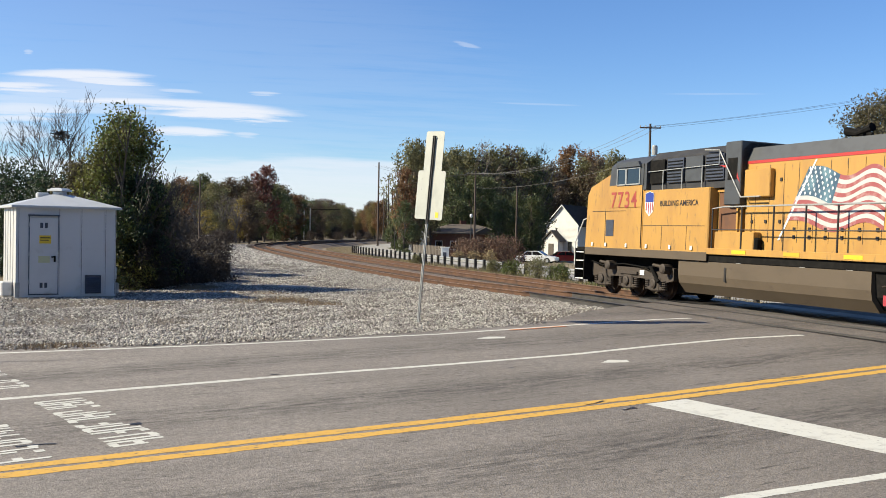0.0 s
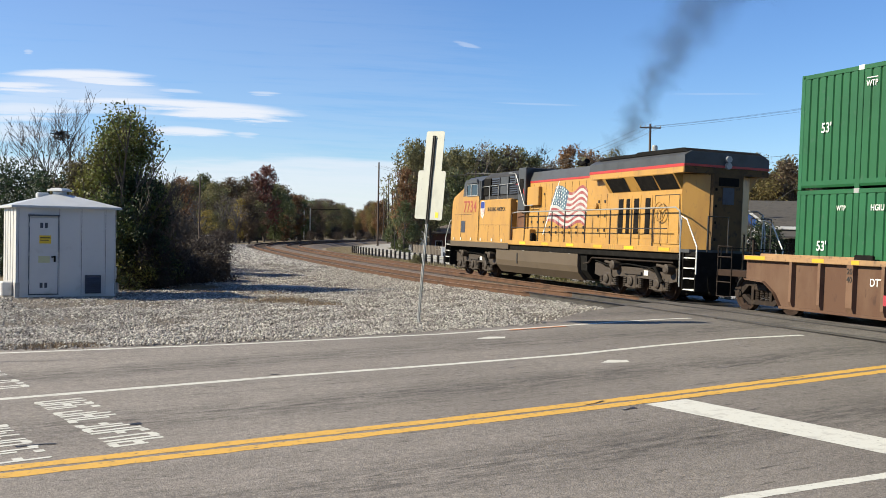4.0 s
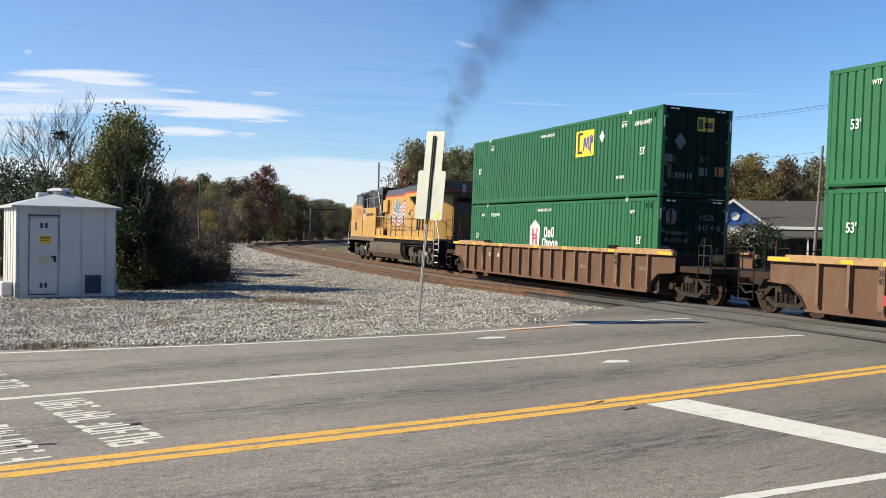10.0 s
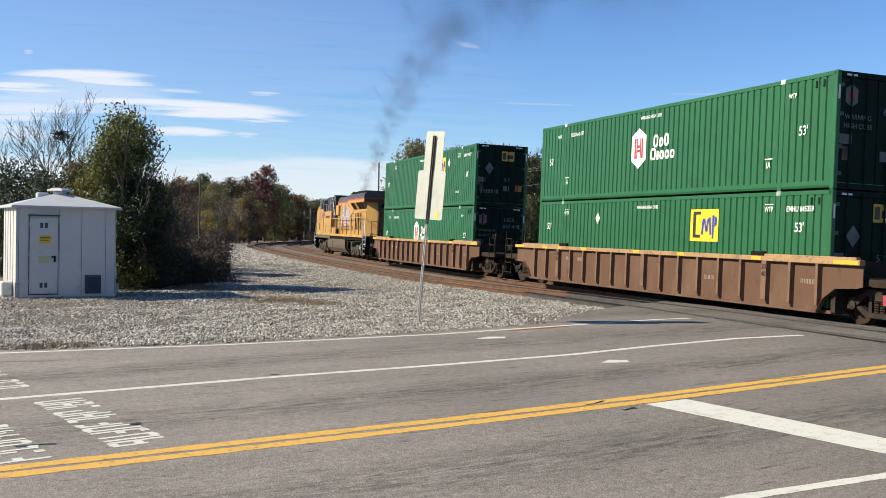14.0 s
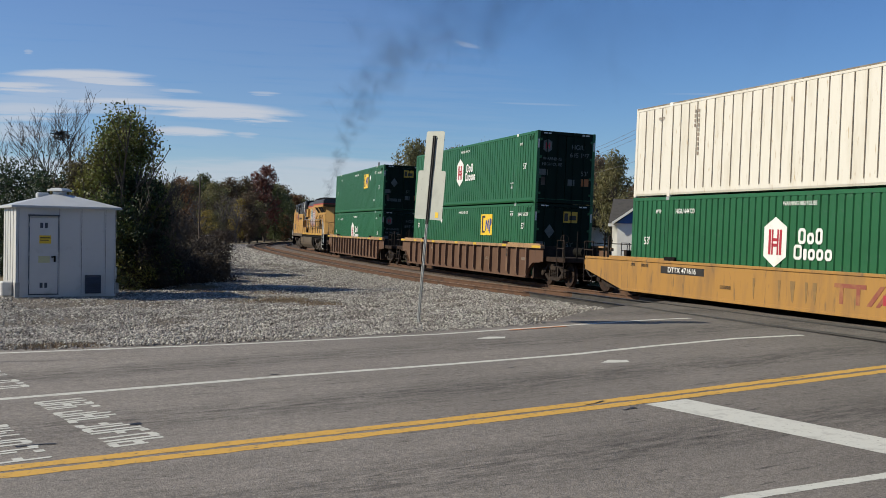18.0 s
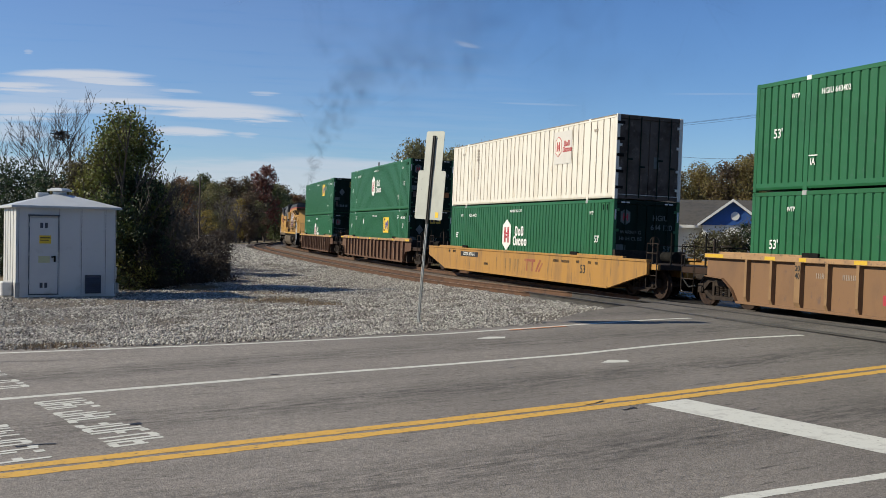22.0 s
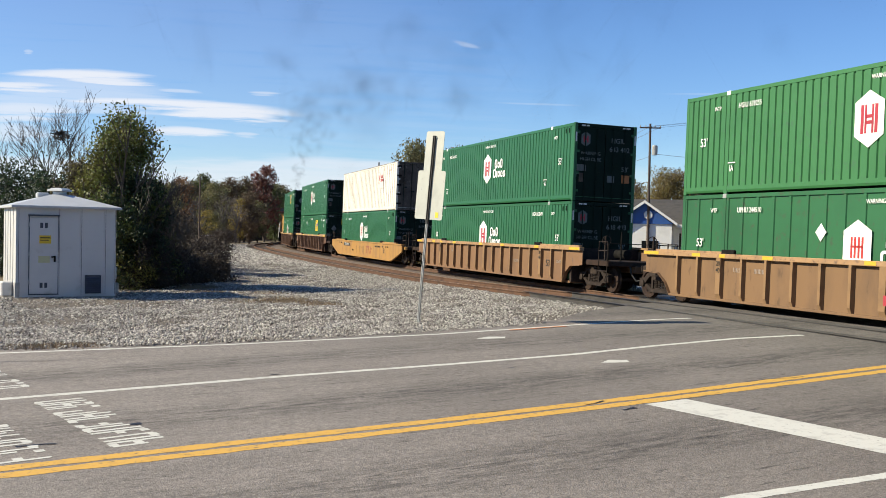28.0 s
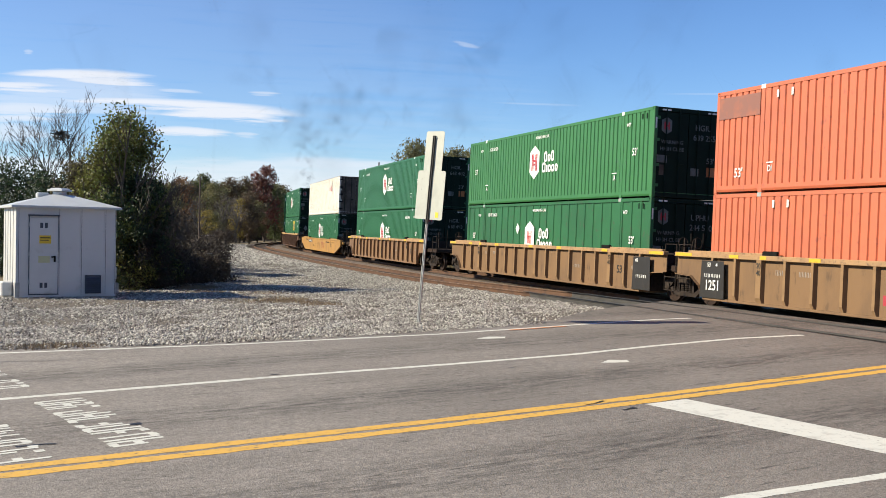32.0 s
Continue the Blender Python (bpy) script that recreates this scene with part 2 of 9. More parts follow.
def asphalt():
    """Worn asphalt: pale chips in a dark binder, polished streaks along the lanes, blotches."""
    m = bpy.data.materials.new("asphalt")
    m.use_nodes = True
    nodes, link = m.node_tree.nodes, m.node_tree.links.new
    bs = nodes["Principled BSDF"]
    bs.inputs["Roughness"].default_value, bs.inputs["Specular IOR Level"].default_value = 0.85, 0.3
    tc = nodes.new("ShaderNodeTexCoord")
    turn = nodes.new("ShaderNodeMapping")
    turn.inputs["Rotation"].default_value = (0, 0, radians(-32))
    link(tc.outputs["Object"], turn.inputs[0])

    def tex(scale, stretch=(1, 1, 1), detail=3.0, rough=0.6):
        mp = nodes.new("ShaderNodeMapping")
        mp.inputs["Scale"].default_value = stretch
        link(turn.outputs[0], mp.inputs[0])
        n = nodes.new("ShaderNodeTexNoise")
        n.inputs["Scale"].default_value, n.inputs["Detail"].default_value, n.inputs["Roughness"].default_value = scale, detail, rough
        link(mp.outputs[0], n.inputs["Vector"])
        return n.outputs[0]

    def fit(sock, lo, hi, a, b):
        r = nodes.new("ShaderNodeMapRange")
        for i, v in enumerate((lo, hi, a, b)):
            r.inputs[i + 1].default_value = v
        link(sock, r.inputs[0])
        return r.outputs[0]

    def times(a, b):
        n = nodes.new("ShaderNodeMath")
        n.operation = "MULTIPLY"
        link(a, n.inputs[0]), link(b, n.inputs[1])
        return n.outputs[0]

    chips = fit(tex(42, detail=2.0, rough=0.7), 0.4, 0.6, 0.8, 1.22)
    coarse = fit(tex(13, detail=3.0), 0.35, 0.65, 0.86, 1.13)
    streaks = fit(tex(1.0, (0.35, 4.5, 1), 7.0, 0.72), 0.5, 0.66, 1.0, 0.9)
    wheel = fit(tex(0.6, (0.12, 1.3, 1), 3.0), 0.4, 0.62, 1.03, 0.9)
    blotch = fit(tex(0.35, detail=5.0), 0.35, 0.65, 0.9, 1.08)
    sep = nodes.new("ShaderNodeSeparateXYZ")
    link(turn.outputs[0], sep.inputs[0])
    lane = nodes.new("ShaderNodeMath")
    lane.operation = "SUBTRACT"
    link(sep.outputs[1], lane.inputs[0])
    lane.inputs[1].default_value = 10.5
    turns = nodes.new("ShaderNodeMath")
    turns.operation = "MULTIPLY"
    link(lane.outputs[0], turns.inputs[0])
    turns.inputs[1].default_value = 2 * math.pi / 3.55
    wave_ = nodes.new("ShaderNodeMath")
    wave_.operation = "COSINE"
    link(turns.outputs[0], wave_.inputs[0])
    strip = times(fit(wave_.outputs[0], 0.3, 1.0, 0.0, 1.0), fit(tex(3.4, (0.5, 2.8, 1), 9.0, 0.8), 0.44, 0.6, 0.0, 1.0))
    oil = fit(strip, 0.0, 1.0, 1.0, 0.46)
    # older, darker surface towards the crossing
    older = fit(sep.outputs[0], 2.5, 10.0, 1.06, 0.84)
    near_lane = fit(sep.outputs[1], 3.5, 10.5, 0.84, 1.02)
    flecks = fit(tex(4.5, (0.35, 2.6, 1), 5.0, 0.7), 0.6, 0.67, 1.0, 0.45)
    # the 13 to 20 fall-off paints in the shade under and behind the train
    tone = times(times(times(times(times(chips, coarse), times(streaks, wheel)), blotch), oil), times(times(times(older, fit(sep.outputs[0], 13.0, 20.0, 1.0, 0.62)), near_lane), flecks))
    mix = nodes.new("ShaderNodeMix")
    mix.data_type, mix.blend_type = "RGBA", "MULTIPLY"
    mix.inputs[0].default_value = 1.0
    mix.inputs[6].default_value = (0.21, 0.186, 0.164, 1)
    link(tone, mix.inputs[7])
    link(mix.outputs[2], bs.inputs["Base Color"])
    b = nodes.new("ShaderNodeBump")
    b.inputs["Strength"].default_value, b.inputs["Distance"].default_value = 0.55, 0.02
    link(tex(60, detail=3.0), b.inputs["Height"])
    link(b.outputs[0], bs.inputs["Normal"])
    return m


ASPHALT = asphalt()
ASPHALT_OLD = mat("old_asphalt", (0.0744, 0.0713, 0.0682), 0.88, second=(0.0496, 0.0484, 0.0465), scale=0.8, amount=0.5, bump=0.7, bump_scale=50, third=(0.124, 0.118, 0.112), third_scale=40)
WHITE_LINE = mat("road_white", (0.53, 0.52, 0.465), 0.75, second=(0.4, 0.385, 0.345), scale=6, amount=0.4, third=(0.3, 0.28, 0.25), third_scale=22, third_amount=0.2)
YELLOW_LINE = mat("road_yellow", (0.558, 0.32, 0.0544), 0.7, second=(0.462, 0.272, 0.0544), scale=5, amount=0.4, third=(0.2, 0.14, 0.07), third_scale=20, third_amount=0.25)
GRAVEL = mat("gravel_bed", (0.14, 0.118, 0.096), 0.95, second=(0.1, 0.077, 0.055), scale=8, amount=0.6, bump=1.0, bump_scale=14, third=(0.0434, 0.036, 0.0298), third_scale=20, third_amount=0.5)
STONE = mat("gravel_stone", (0.37, 0.342, 0.308), 0.9, second=(0.22, 0.197, 0.172), scale=1.3, amount=0.45, third=(0.13, 0.113, 0.098), third_scale=5.5, third_amount=0.55, island=0.6, bump=0.4, bump_scale=60)
DIRT = mat("dirt", (0.195, 0.148, 0.095), 0.95, second=(0.15, 0.122, 0.07), scale=0.35, amount=0.6, bump=0.8, bump_scale=6, third=(0.198, 0.161, 0.0992), third_scale=3, third_amount=0.5)
BALLAST = mat("ballast", (0.12, 0.088, 0.064), 0.95, second=(0.075, 0.056, 0.043), scale=4, amount=0.5, bump=1.0, bump_scale=16, third=(0.2, 0.16, 0.125), third_scale=22, third_amount=0.35)
RUST_RAIL = mat("rail_rust", (0.1, 0.055, 0.034), 0.8, 0.0, second=(0.055, 0.032, 0.022), scale=2, amount=0.5, spec=0.2)
RAIL_TOP = mat("rail_steel", (0.24, 0.17, 0.12), 0.5, 0.3, second=(0.18, 0.12, 0.08), scale=2, amount=0.4)
TIE = mat("tie_wood", (0.085, 0.058, 0.04), 0.9, second=(0.045, 0.033, 0.026), scale=5, amount=0.5, obrand=0.45, bump=0.6, bump_scale=30, stretch=(1, 8, 1))
CONT_GREEN = mat("container_green", (0.0155, 0.092, 0.034), 0.45, second=(0.013, 0.078, 0.029), scale=0.8, amount=0.5, third=(0.028, 0.092, 0.045), third_scale=6, third_amount=0.25, obrand=0.08, spec=0.35)
CONT_GREEN_OLD = mat("container_green_old", (0.02, 0.1, 0.038), 0.55, second=(0.017, 0.08, 0.032), scale=0.6, amount=0.6, third=(0.04, 0.07, 0.035), third_scale=5, third_amount=0.25, spec=0.3)
CONT_GREEN_LIGHT = mat("container_green_light", (0.034, 0.135, 0.044), 0.5, second=(0.028, 0.118, 0.038), scale=0.8, amount=0.5, third=(0.04, 0.11, 0.05), third_scale=6, third_amount=0.25, spec=0.35)
SEAM_DIRT = mat("seam_dirt", (0.16, 0.13, 0.1), 0.85, second=(0.3, 0.26, 0.21), scale=2.0, amount=0.5, stretch=(1, 1, 0.5))
STICKER_ORANGE = mat("sticker_orange", (0.35, 0.12, 0.03), 0.6, second=(0.25, 0.09, 0.03), scale=5, amount=0.4)
CONT_WHITE = mat("container_white", (0.592, 0.552, 0.48), 0.5, second=(0.528, 0.48, 0.4), scale=0.9, amount=0.45, third=(0.4, 0.304, 0.192), third_scale=4, third_amount=0.06, stretch=(3, 3, 0.6))
CONT_ORANGE = mat("container_orange", (0.43, 0.112, 0.051), 0.5, second=(0.375, 0.1, 0.05), scale=0.8, amount=0.5, third=(0.31, 0.0868, 0.0496), third_scale=5, third_amount=0.15)
# door colours darker than the sides: shade on the rear ends is painted in
CONT_DOOR_DARK = mat("shaded_door_paint", (0.00372, 0.0136, 0.00868), 0.75, second=(0.0031, 0.0105, 0.00682), scale=1.5, amount=0.5, spec=0.15)
DOOR_GREY = mat("grimy_shaded_door", (0.1, 0.08, 0.066), 0.85, second=(0.05, 0.038, 0.03), scale=1.2, amount=0.6, third=(0.14, 0.115, 0.095), third_scale=5, third_amount=0.3, spec=0.1)
STENCIL = mat("stencil_grey", (0.0992, 0.112, 0.105), 0.6, second=(0.062, 0.0744, 0.0682), scale=5, amount=0.5)
STENCIL_TAN = mat("stencil_tan", (0.248, 0.198, 0.155), 0.7, second=(0.174, 0.124, 0.093), scale=5, amount=0.5)
FLAG_WHITE = mat("flag_white", (0.409, 0.409, 0.384), 0.5, second=(0.341, 0.347, 0.341), scale=3, amount=0.5)
STEEL_GREY = mat("galvanised_steel", (0.322, 0.322, 0.31), 0.5, 0.25, second=(0.223, 0.223, 0.217), scale=6, amount=0.5)
WELL_BROWN = mat("car_brown", (0.092, 0.0496, 0.032), 0.8, second=(0.12, 0.072, 0.0464), scale=1.1, amount=0.5, third=(0.064, 0.036, 0.0256), third_scale=5, third_amount=0.2, bump=0.15, bump_scale=30, stretch=(1, 1, 0.4), spec=0.2)
RIB_BROWN = mat("rib_brown", (0.1445, 0.085, 0.0544), 0.8, second=(0.102, 0.0578, 0.0374), scale=2, amount=0.5, spec=0.2)
# car brown darkened to stand for the shade at the car ends
END_BROWN = mat("end_shade_brown", (0.03185, 0.01911, 0.01365), 0.85, second=(0.02048, 0.01365, 0.01001), scale=3, amount=0.5, spec=0.15)
RIB_TAN = mat("rib_tan", (0.2125, 0.1275, 0.06375), 0.8, second=(0.1615, 0.09775, 0.051), scale=2, amount=0.5, spec=0.2)
WELL_TAN = mat("car_faded_tan", (0.171, 0.1008, 0.0522), 0.8, second=(0.126, 0.0774, 0.045), scale=1.0, amount=0.6, third=(0.099, 0.0612, 0.036), third_scale=4, third_amount=0.2, bump=0.15, bump_scale=30, stretch=(1, 1, 0.4), spec=0.2)
WELL_YELLOW = mat("car_yellow", (0.31, 0.158, 0.031), 0.6, second=(0.223, 0.118, 0.0341), scale=1.2, amount=0.55, third=(0.124, 0.0744, 0.0341), third_scale=3, third_amount=0.3, stretch=(2, 2, 0.35))
TOP_CHORD = mat("chord_tan", (0.2945, 0.171, 0.07657), 0.65, second=(0.2004, 0.1178, 0.0589), scale=2, amount=0.55, third=(0.1178, 0.07068, 0.04123), third_scale=8, third_amount=0.3)
MARK_YELLOW = mat("mark_yellow", (0.496, 0.31, 0.0186), 0.5, second=(0.403, 0.248, 0.031), scale=5, amount=0.3)
# truck and wheel steel darkened towards the shade below the cars
TRUCK_STEEL = mat("truck_steel", (0.0231, 0.0161, 0.0127), 0.8, 0.0, second=(0.0384, 0.0269, 0.02), scale=4, amount=0.5, third=(0.0115, 0.00924, 0.00769), third_scale=12, third_amount=0.4, spec=0.2)
WHEEL_STEEL = mat("wheel_steel", (0.0269, 0.0161, 0.0123), 0.7, 0.1, second=(0.0461, 0.0288, 0.02), scale=5, amount=0.5, spec=0.2)
BLACK = mat("black_steel", (0.0085, 0.008, 0.0075), 0.85, second=(0.016, 0.0145, 0.013), scale=5, amount=0.5, spec=0.08)
LOCO_YELLOW = mat("loco_yellow", (0.385, 0.21, 0.046), 0.5, second=(0.32, 0.17, 0.043), scale=1.0, amount=0.55, third=(0.22, 0.135, 0.045), third_scale=5, third_amount=0.22, stretch=(1.5, 1.5, 0.5))
LOCO_GREY = mat("loco_grey", (0.0488, 0.0512, 0.0535), 0.5, second=(0.0349, 0.0349, 0.0363), scale=2, amount=0.5)
LOCO_RED = mat("loco_red", (0.384, 0.031, 0.0248), 0.45, second=(0.31, 0.031, 0.0248), scale=3, amount=0.3)
LOCO_TAN = mat("loco_tank_dust", (0.0798, 0.05754, 0.03511), 0.7, second=(0.06712, 0.0478, 0.02864), scale=0.8, amount=0.5, third=(0.0635, 0.0446, 0.02864), third_scale=3, third_amount=0.1, stretch=(1, 1, 2))
LOCO_TRUCK = mat("loco_truck_dust", (0.04216, 0.02992, 0.02119), 0.75, second=(0.03733, 0.02739, 0.01989), scale=3, amount=0.5, third=(0.02242, 0.01744, 0.01247), third_scale=10, third_amount=0.4)
PAINT_WHITE = mat("paint_white", (0.64, 0.632, 0.6), 0.5, second=(0.544, 0.536, 0.496), scale=3, amount=0.4)
PAINT_RED = mat("paint_red", (0.322, 0.0186, 0.031), 0.5, second=(0.26, 0.0248, 0.031), scale=4, amount=0.3)
PAINT_BLUE = mat("paint_blue", (0.0186, 0.0372, 0.217), 0.5, second=(0.0186, 0.031, 0.161), scale=4, amount=0.3)
PAINT_DARK = mat("paint_dark", (0.0186, 0.0155, 0.0124), 0.5, second=(0.031, 0.0248, 0.0186), scale=4, amount=0.3)
FLAG_BLUE = mat("flag_blue", (0.035, 0.075, 0.115), 0.5, second=(0.11, 0.2, 0.24), scale=2.5, amount=0.5)
PANEL_YELLOW = mat("panel_yellow", (0.637, 0.413, 0.015), 0.5, second=(0.562, 0.345, 0.0225), scale=3, amount=0.3)
SHED_GREY = mat("shed_paint", (0.4833, 0.4747, 0.4601), 0.4, 0.0, second=(0.4291, 0.4257, 0.4137), scale=0.9, amount=0.5, third=(0.3982, 0.3827, 0.3603), third_scale=2, third_amount=0.15)
NOTICE_PALE = mat("notice_pale", (0.446, 0.434, 0.248), 0.5, second=(0.384, 0.372, 0.236), scale=6, amount=0.4)
SHED_ROOF = mat("shed_roof", (0.43, 0.44, 0.445), 0.4, second=(0.37, 0.38, 0.385), scale=1.5, amount=0.5)
VENT_DARK = mat("vent_dark", (0.0372, 0.0434, 0.062), 0.5, second=(0.0248, 0.0279, 0.0372), scale=5, amount=0.4)
SIGN_BACK = mat("sign_back", (0.352, 0.352, 0.306), 0.5, 0.2, second=(0.3, 0.3, 0.261), scale=3, amount=0.4, third=(0.261, 0.261, 0.235), third_scale=9, third_amount=0.1)
CREOSOTE = mat("pole_wood", (0.0744, 0.0527, 0.0403), 0.85, second=(0.0465, 0.0341, 0.0279), scale=3, amount=0.5, stretch=(8, 8, 0.6), bump=0.4, bump_scale=20)
WIRE = mat("wire", (0.0744, 0.0682, 0.062), 0.6)
CONCRETE = mat("concrete", (0.31, 0.291, 0.26), 0.85, second=(0.248, 0.236, 0.211), scale=0.3, amount=0.5, bump=0.3, bump_scale=20)
SIDING_WHITE = mat("siding_white", (0.64, 0.632, 0.6), 0.6, second=(0.56, 0.552, 0.52), scale=1, amount=0.4)
ROOF_GREY = mat("shingle_grey", (0.0744, 0.06944, 0.06448), 0.95, second=(0.05456, 0.05208, 0.0496), scale=2, amount=0.5, bump=0.5, bump_scale=10, spec=0.15)
ROOF_BROWN = mat("shingle_brown", (0.124, 0.105, 0.0899), 0.95, second=(0.093, 0.0806, 0.0682), scale=2, amount=0.5, bump=0.5, bump_scale=10, spec=0.15)
BRICK = mat("house_brick", (0.124, 0.0558, 0.0372), 0.9, second=(0.093, 0.0434, 0.031), scale=3, amount=0.5)
GABLE_BLUE = mat("gable_blue", (0.0186, 0.0744, 0.26), 0.6, second=(0.0186, 0.062, 0.211), scale=2, amount=0.4)
GLASS_DARK = mat("dark_glass", (0.0093, 0.0112, 0.0136), 0.08, spec=0.8)
CAR_WHITE = mat("car_paint_white", (0.624, 0.632, 0.64), 0.2, second=(0.592, 0.6, 0.608), scale=2, amount=0.3)
CAR_RED = mat("car_paint_red", (0.217, 0.0186, 0.0186), 0.25, second=(0.186, 0.0186, 0.0186), scale=2, amount=0.3)
RUBBER = mat("rubber", (0.0124, 0.0124, 0.0124), 0.8)
FENCE_WOOD = mat("fence_wood", (0.149, 0.124, 0.0992), 0.9, second=(0.105, 0.0868, 0.0713), scale=2, amount=0.5, obrand=0.2, stretch=(4, 4, 0.6))
BARK = mat("bark", (0.0806, 0.0651, 0.0527), 0.9, second=(0.0496, 0.0403, 0.031), scale=4, amount=0.5, bump=0.6, bump_scale=14, stretch=(3, 3, 0.6))
BARK_DARK = mat("bark_dark", (0.03, 0.024, 0.019), 0.9, second=(0.02, 0.016, 0.013), scale=4, amount=0.5, stretch=(3, 3, 0.6))
RAIL_ROAD = mat("rail_in_road", (0.06, 0.055, 0.05), 0.55, 0.2, second=(0.04, 0.036, 0.033), scale=2, amount=0.5)
BARK_PALE = mat("bark_pale", (0.143, 0.124, 0.108), 0.9, second=(0.0868, 0.0744, 0.062), scale=4, amount=0.5, stretch=(3, 3, 0.6))
LEAF_GREEN = mat("leaf_green", (0.1, 0.118, 0.03), 0.6, second=(0.165, 0.145, 0.04), scale=0.5, amount=0.5, island=0.5, detail=3, sub=0.35)
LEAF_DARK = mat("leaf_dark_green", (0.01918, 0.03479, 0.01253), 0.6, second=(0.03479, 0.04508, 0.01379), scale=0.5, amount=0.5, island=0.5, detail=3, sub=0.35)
LEAF_BRONZE = mat("leaf_bronze", (0.07, 0.062, 0.027), 0.6, second=(0.095, 0.07, 0.03), scale=0.5, amount=0.5, island=0.45, detail=3, sub=0.3)
LEAF_WOODS = mat("leaf_woods_green", (0.075, 0.095, 0.036), 0.6, second=(0.105, 0.105, 0.038), scale=0.4, amount=0.5, island=0.3, detail=3, sub=0.35)
LEAF_AMBER = mat("leaf_amber", (0.18, 0.135, 0.045), 0.65, second=(0.14, 0.12, 0.04), scale=0.3, amount=0.5, island=0.3, detail=3, sub=0.35)
LEAF_OLIVE = mat("leaf_olive", (0.154, 0.145, 0.066), 0.65, second=(0.202, 0.172, 0.0704), scale=0.3, amount=0.5, island=0.3, detail=3, sub=0.35)
LEAF_BROWN = mat("leaf_brown", (0.106, 0.0753, 0.0465), 0.65, second=(0.136, 0.0959, 0.0526), scale=0.3, amount=0.5, island=0.3, detail=3, sub=0.3)
LEAF_RUSSET = mat("leaf_russet", (0.132, 0.0704, 0.0458), 0.7, second=(0.106, 0.066, 0.044), scale=0.5, amount=0.5, island=0.5, sub=0.2)
LEAF_RUST = mat("leaf_rust", (0.176, 0.0848, 0.0352), 0.65, second=(0.126, 0.0848, 0.0422), scale=0.3, amount=0.5, island=0.3, detail=3, sub=0.25)
LEAF_RED = mat("leaf_red", (0.141, 0.0493, 0.0387), 0.65, second=(0.106, 0.0493, 0.0387), scale=0.3, amount=0.5, island=0.3, detail=3, sub=0.25)
LEAF_GOLD = mat("leaf_gold", (0.27, 0.2, 0.045), 0.65, second=(0.2, 0.16, 0.04), scale=0.3, amount=0.5, island=0.3, detail=3, sub=0.35)
TWIG = mat("twig_grey", (0.062, 0.045, 0.035), 0.9, second=(0.042, 0.031, 0.025), scale=0.5, amount=0.5, island=0.15)
LEAF_STRAW = mat("straw_leaf", (0.26, 0.19, 0.1), 0.8, second=(0.2, 0.15, 0.07), scale=0.5, amount=0.5, island=0.4)
# brush brown darkened further for the shade the brush lies in
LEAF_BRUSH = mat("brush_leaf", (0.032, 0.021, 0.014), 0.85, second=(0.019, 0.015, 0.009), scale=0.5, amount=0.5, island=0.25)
DRY_GRASS = mat("dry_grass", (0.21, 0.15, 0.095), 0.85, second=(0.16, 0.115, 0.07), scale=0.4, amount=0.5, island=0.4)
GREEN_GRASS = mat("trackside_grass", (0.2, 0.155, 0.08), 0.85, second=(0.14, 0.125, 0.055), scale=0.4, amount=0.5, island=0.4)
ORANGE_SPRAY = mat("orange_spray", (0.465, 0.167, 0.0496), 0.8, second=(0.31, 0.186, 0.124), scale=8, amount=0.5)


# ---- ground, gravel, road ----
E_ROAD = Vector((0.8020, 0.5973))
N_ROAD = Vector((-0.5973, 0.8020))


def road_xy(a, n):
    """Place from metres along the road and metres across it from the eye."""
    return E_ROAD.x * a + N_ROAD.x * n, E_ROAD.y * a + N_ROAD.y * n


def road_z(x, y):
    """Road surface: level, with a hump over the tracks."""
    o, w = track_offset(x, y)
    a = x * E_ROAD.x + y * E_ROAD.y
    ramp = np.interp(a, (2, 17), (0.0, 0.2))
    over = np.interp(o, (-30, -7, -2.5, 0.9, 2.6, 5.2), (-1.0, -0.3, -0.03, 0.012, 0.19, 0.21)) + np.interp(w, (-25, -20, -14), (0.035, 0.0, -0.045)) * np.interp(o, (1, 3), (0, 1))
    return np.where(o > 5.2, ramp, np.minimum(over, np.maximum(ramp, over * 0.6)))


def sheet(name, xs, ys, zfun, material, label, category, keep=None):
    gx, gy = np.meshgrid(xs, ys)
    px, py = gx.ravel(), gy.ravel()
    v = np.stack([px, py, zfun(px, py)], 1)
    nx, ny = len(xs), len(ys)
    i = np.arange(nx * ny).reshape(ny, nx)
    f = np.stack([i[:-1, :-1], i[:-1, 1:], i[1:, 1:], i[1:, :-1]], -1).reshape(-1, 4)
    if keep is not None:
        c = v[f].mean(1)
        f = f[keep(c[:, 0], c[:, 1])]
    me = raw_mesh(name, v, f, material)
    me.shade_smooth()
    return tagged(new(name, me), label, category, kind="structure")


far_x = np.concatenate([-np.geomspace(3000, 44, 22), np.arange(-42, 62, 1.6), np.geomspace(64, 3000, 22)])
far_y = np.concatenate([-np.geomspace(1500, 12, 14), np.arange(-10, 150, 1.6), np.geomspace(152, 3500, 26)])
sheet("ground", far_x, far_y, lambda x, y: ground_z(x, y) - 0.1, DIRT, "brown dirt ground with dry grass", "ground")

GRAVEL_EDGE = lambda a: np.interp(a, (-40, 3.8, 7.2, 11, 14, 15.6, 17.4, 18.2, 22), (24, 17.0, 15.98, 15.62, 15.5, 16.3, 17.2, 17.5, 19))


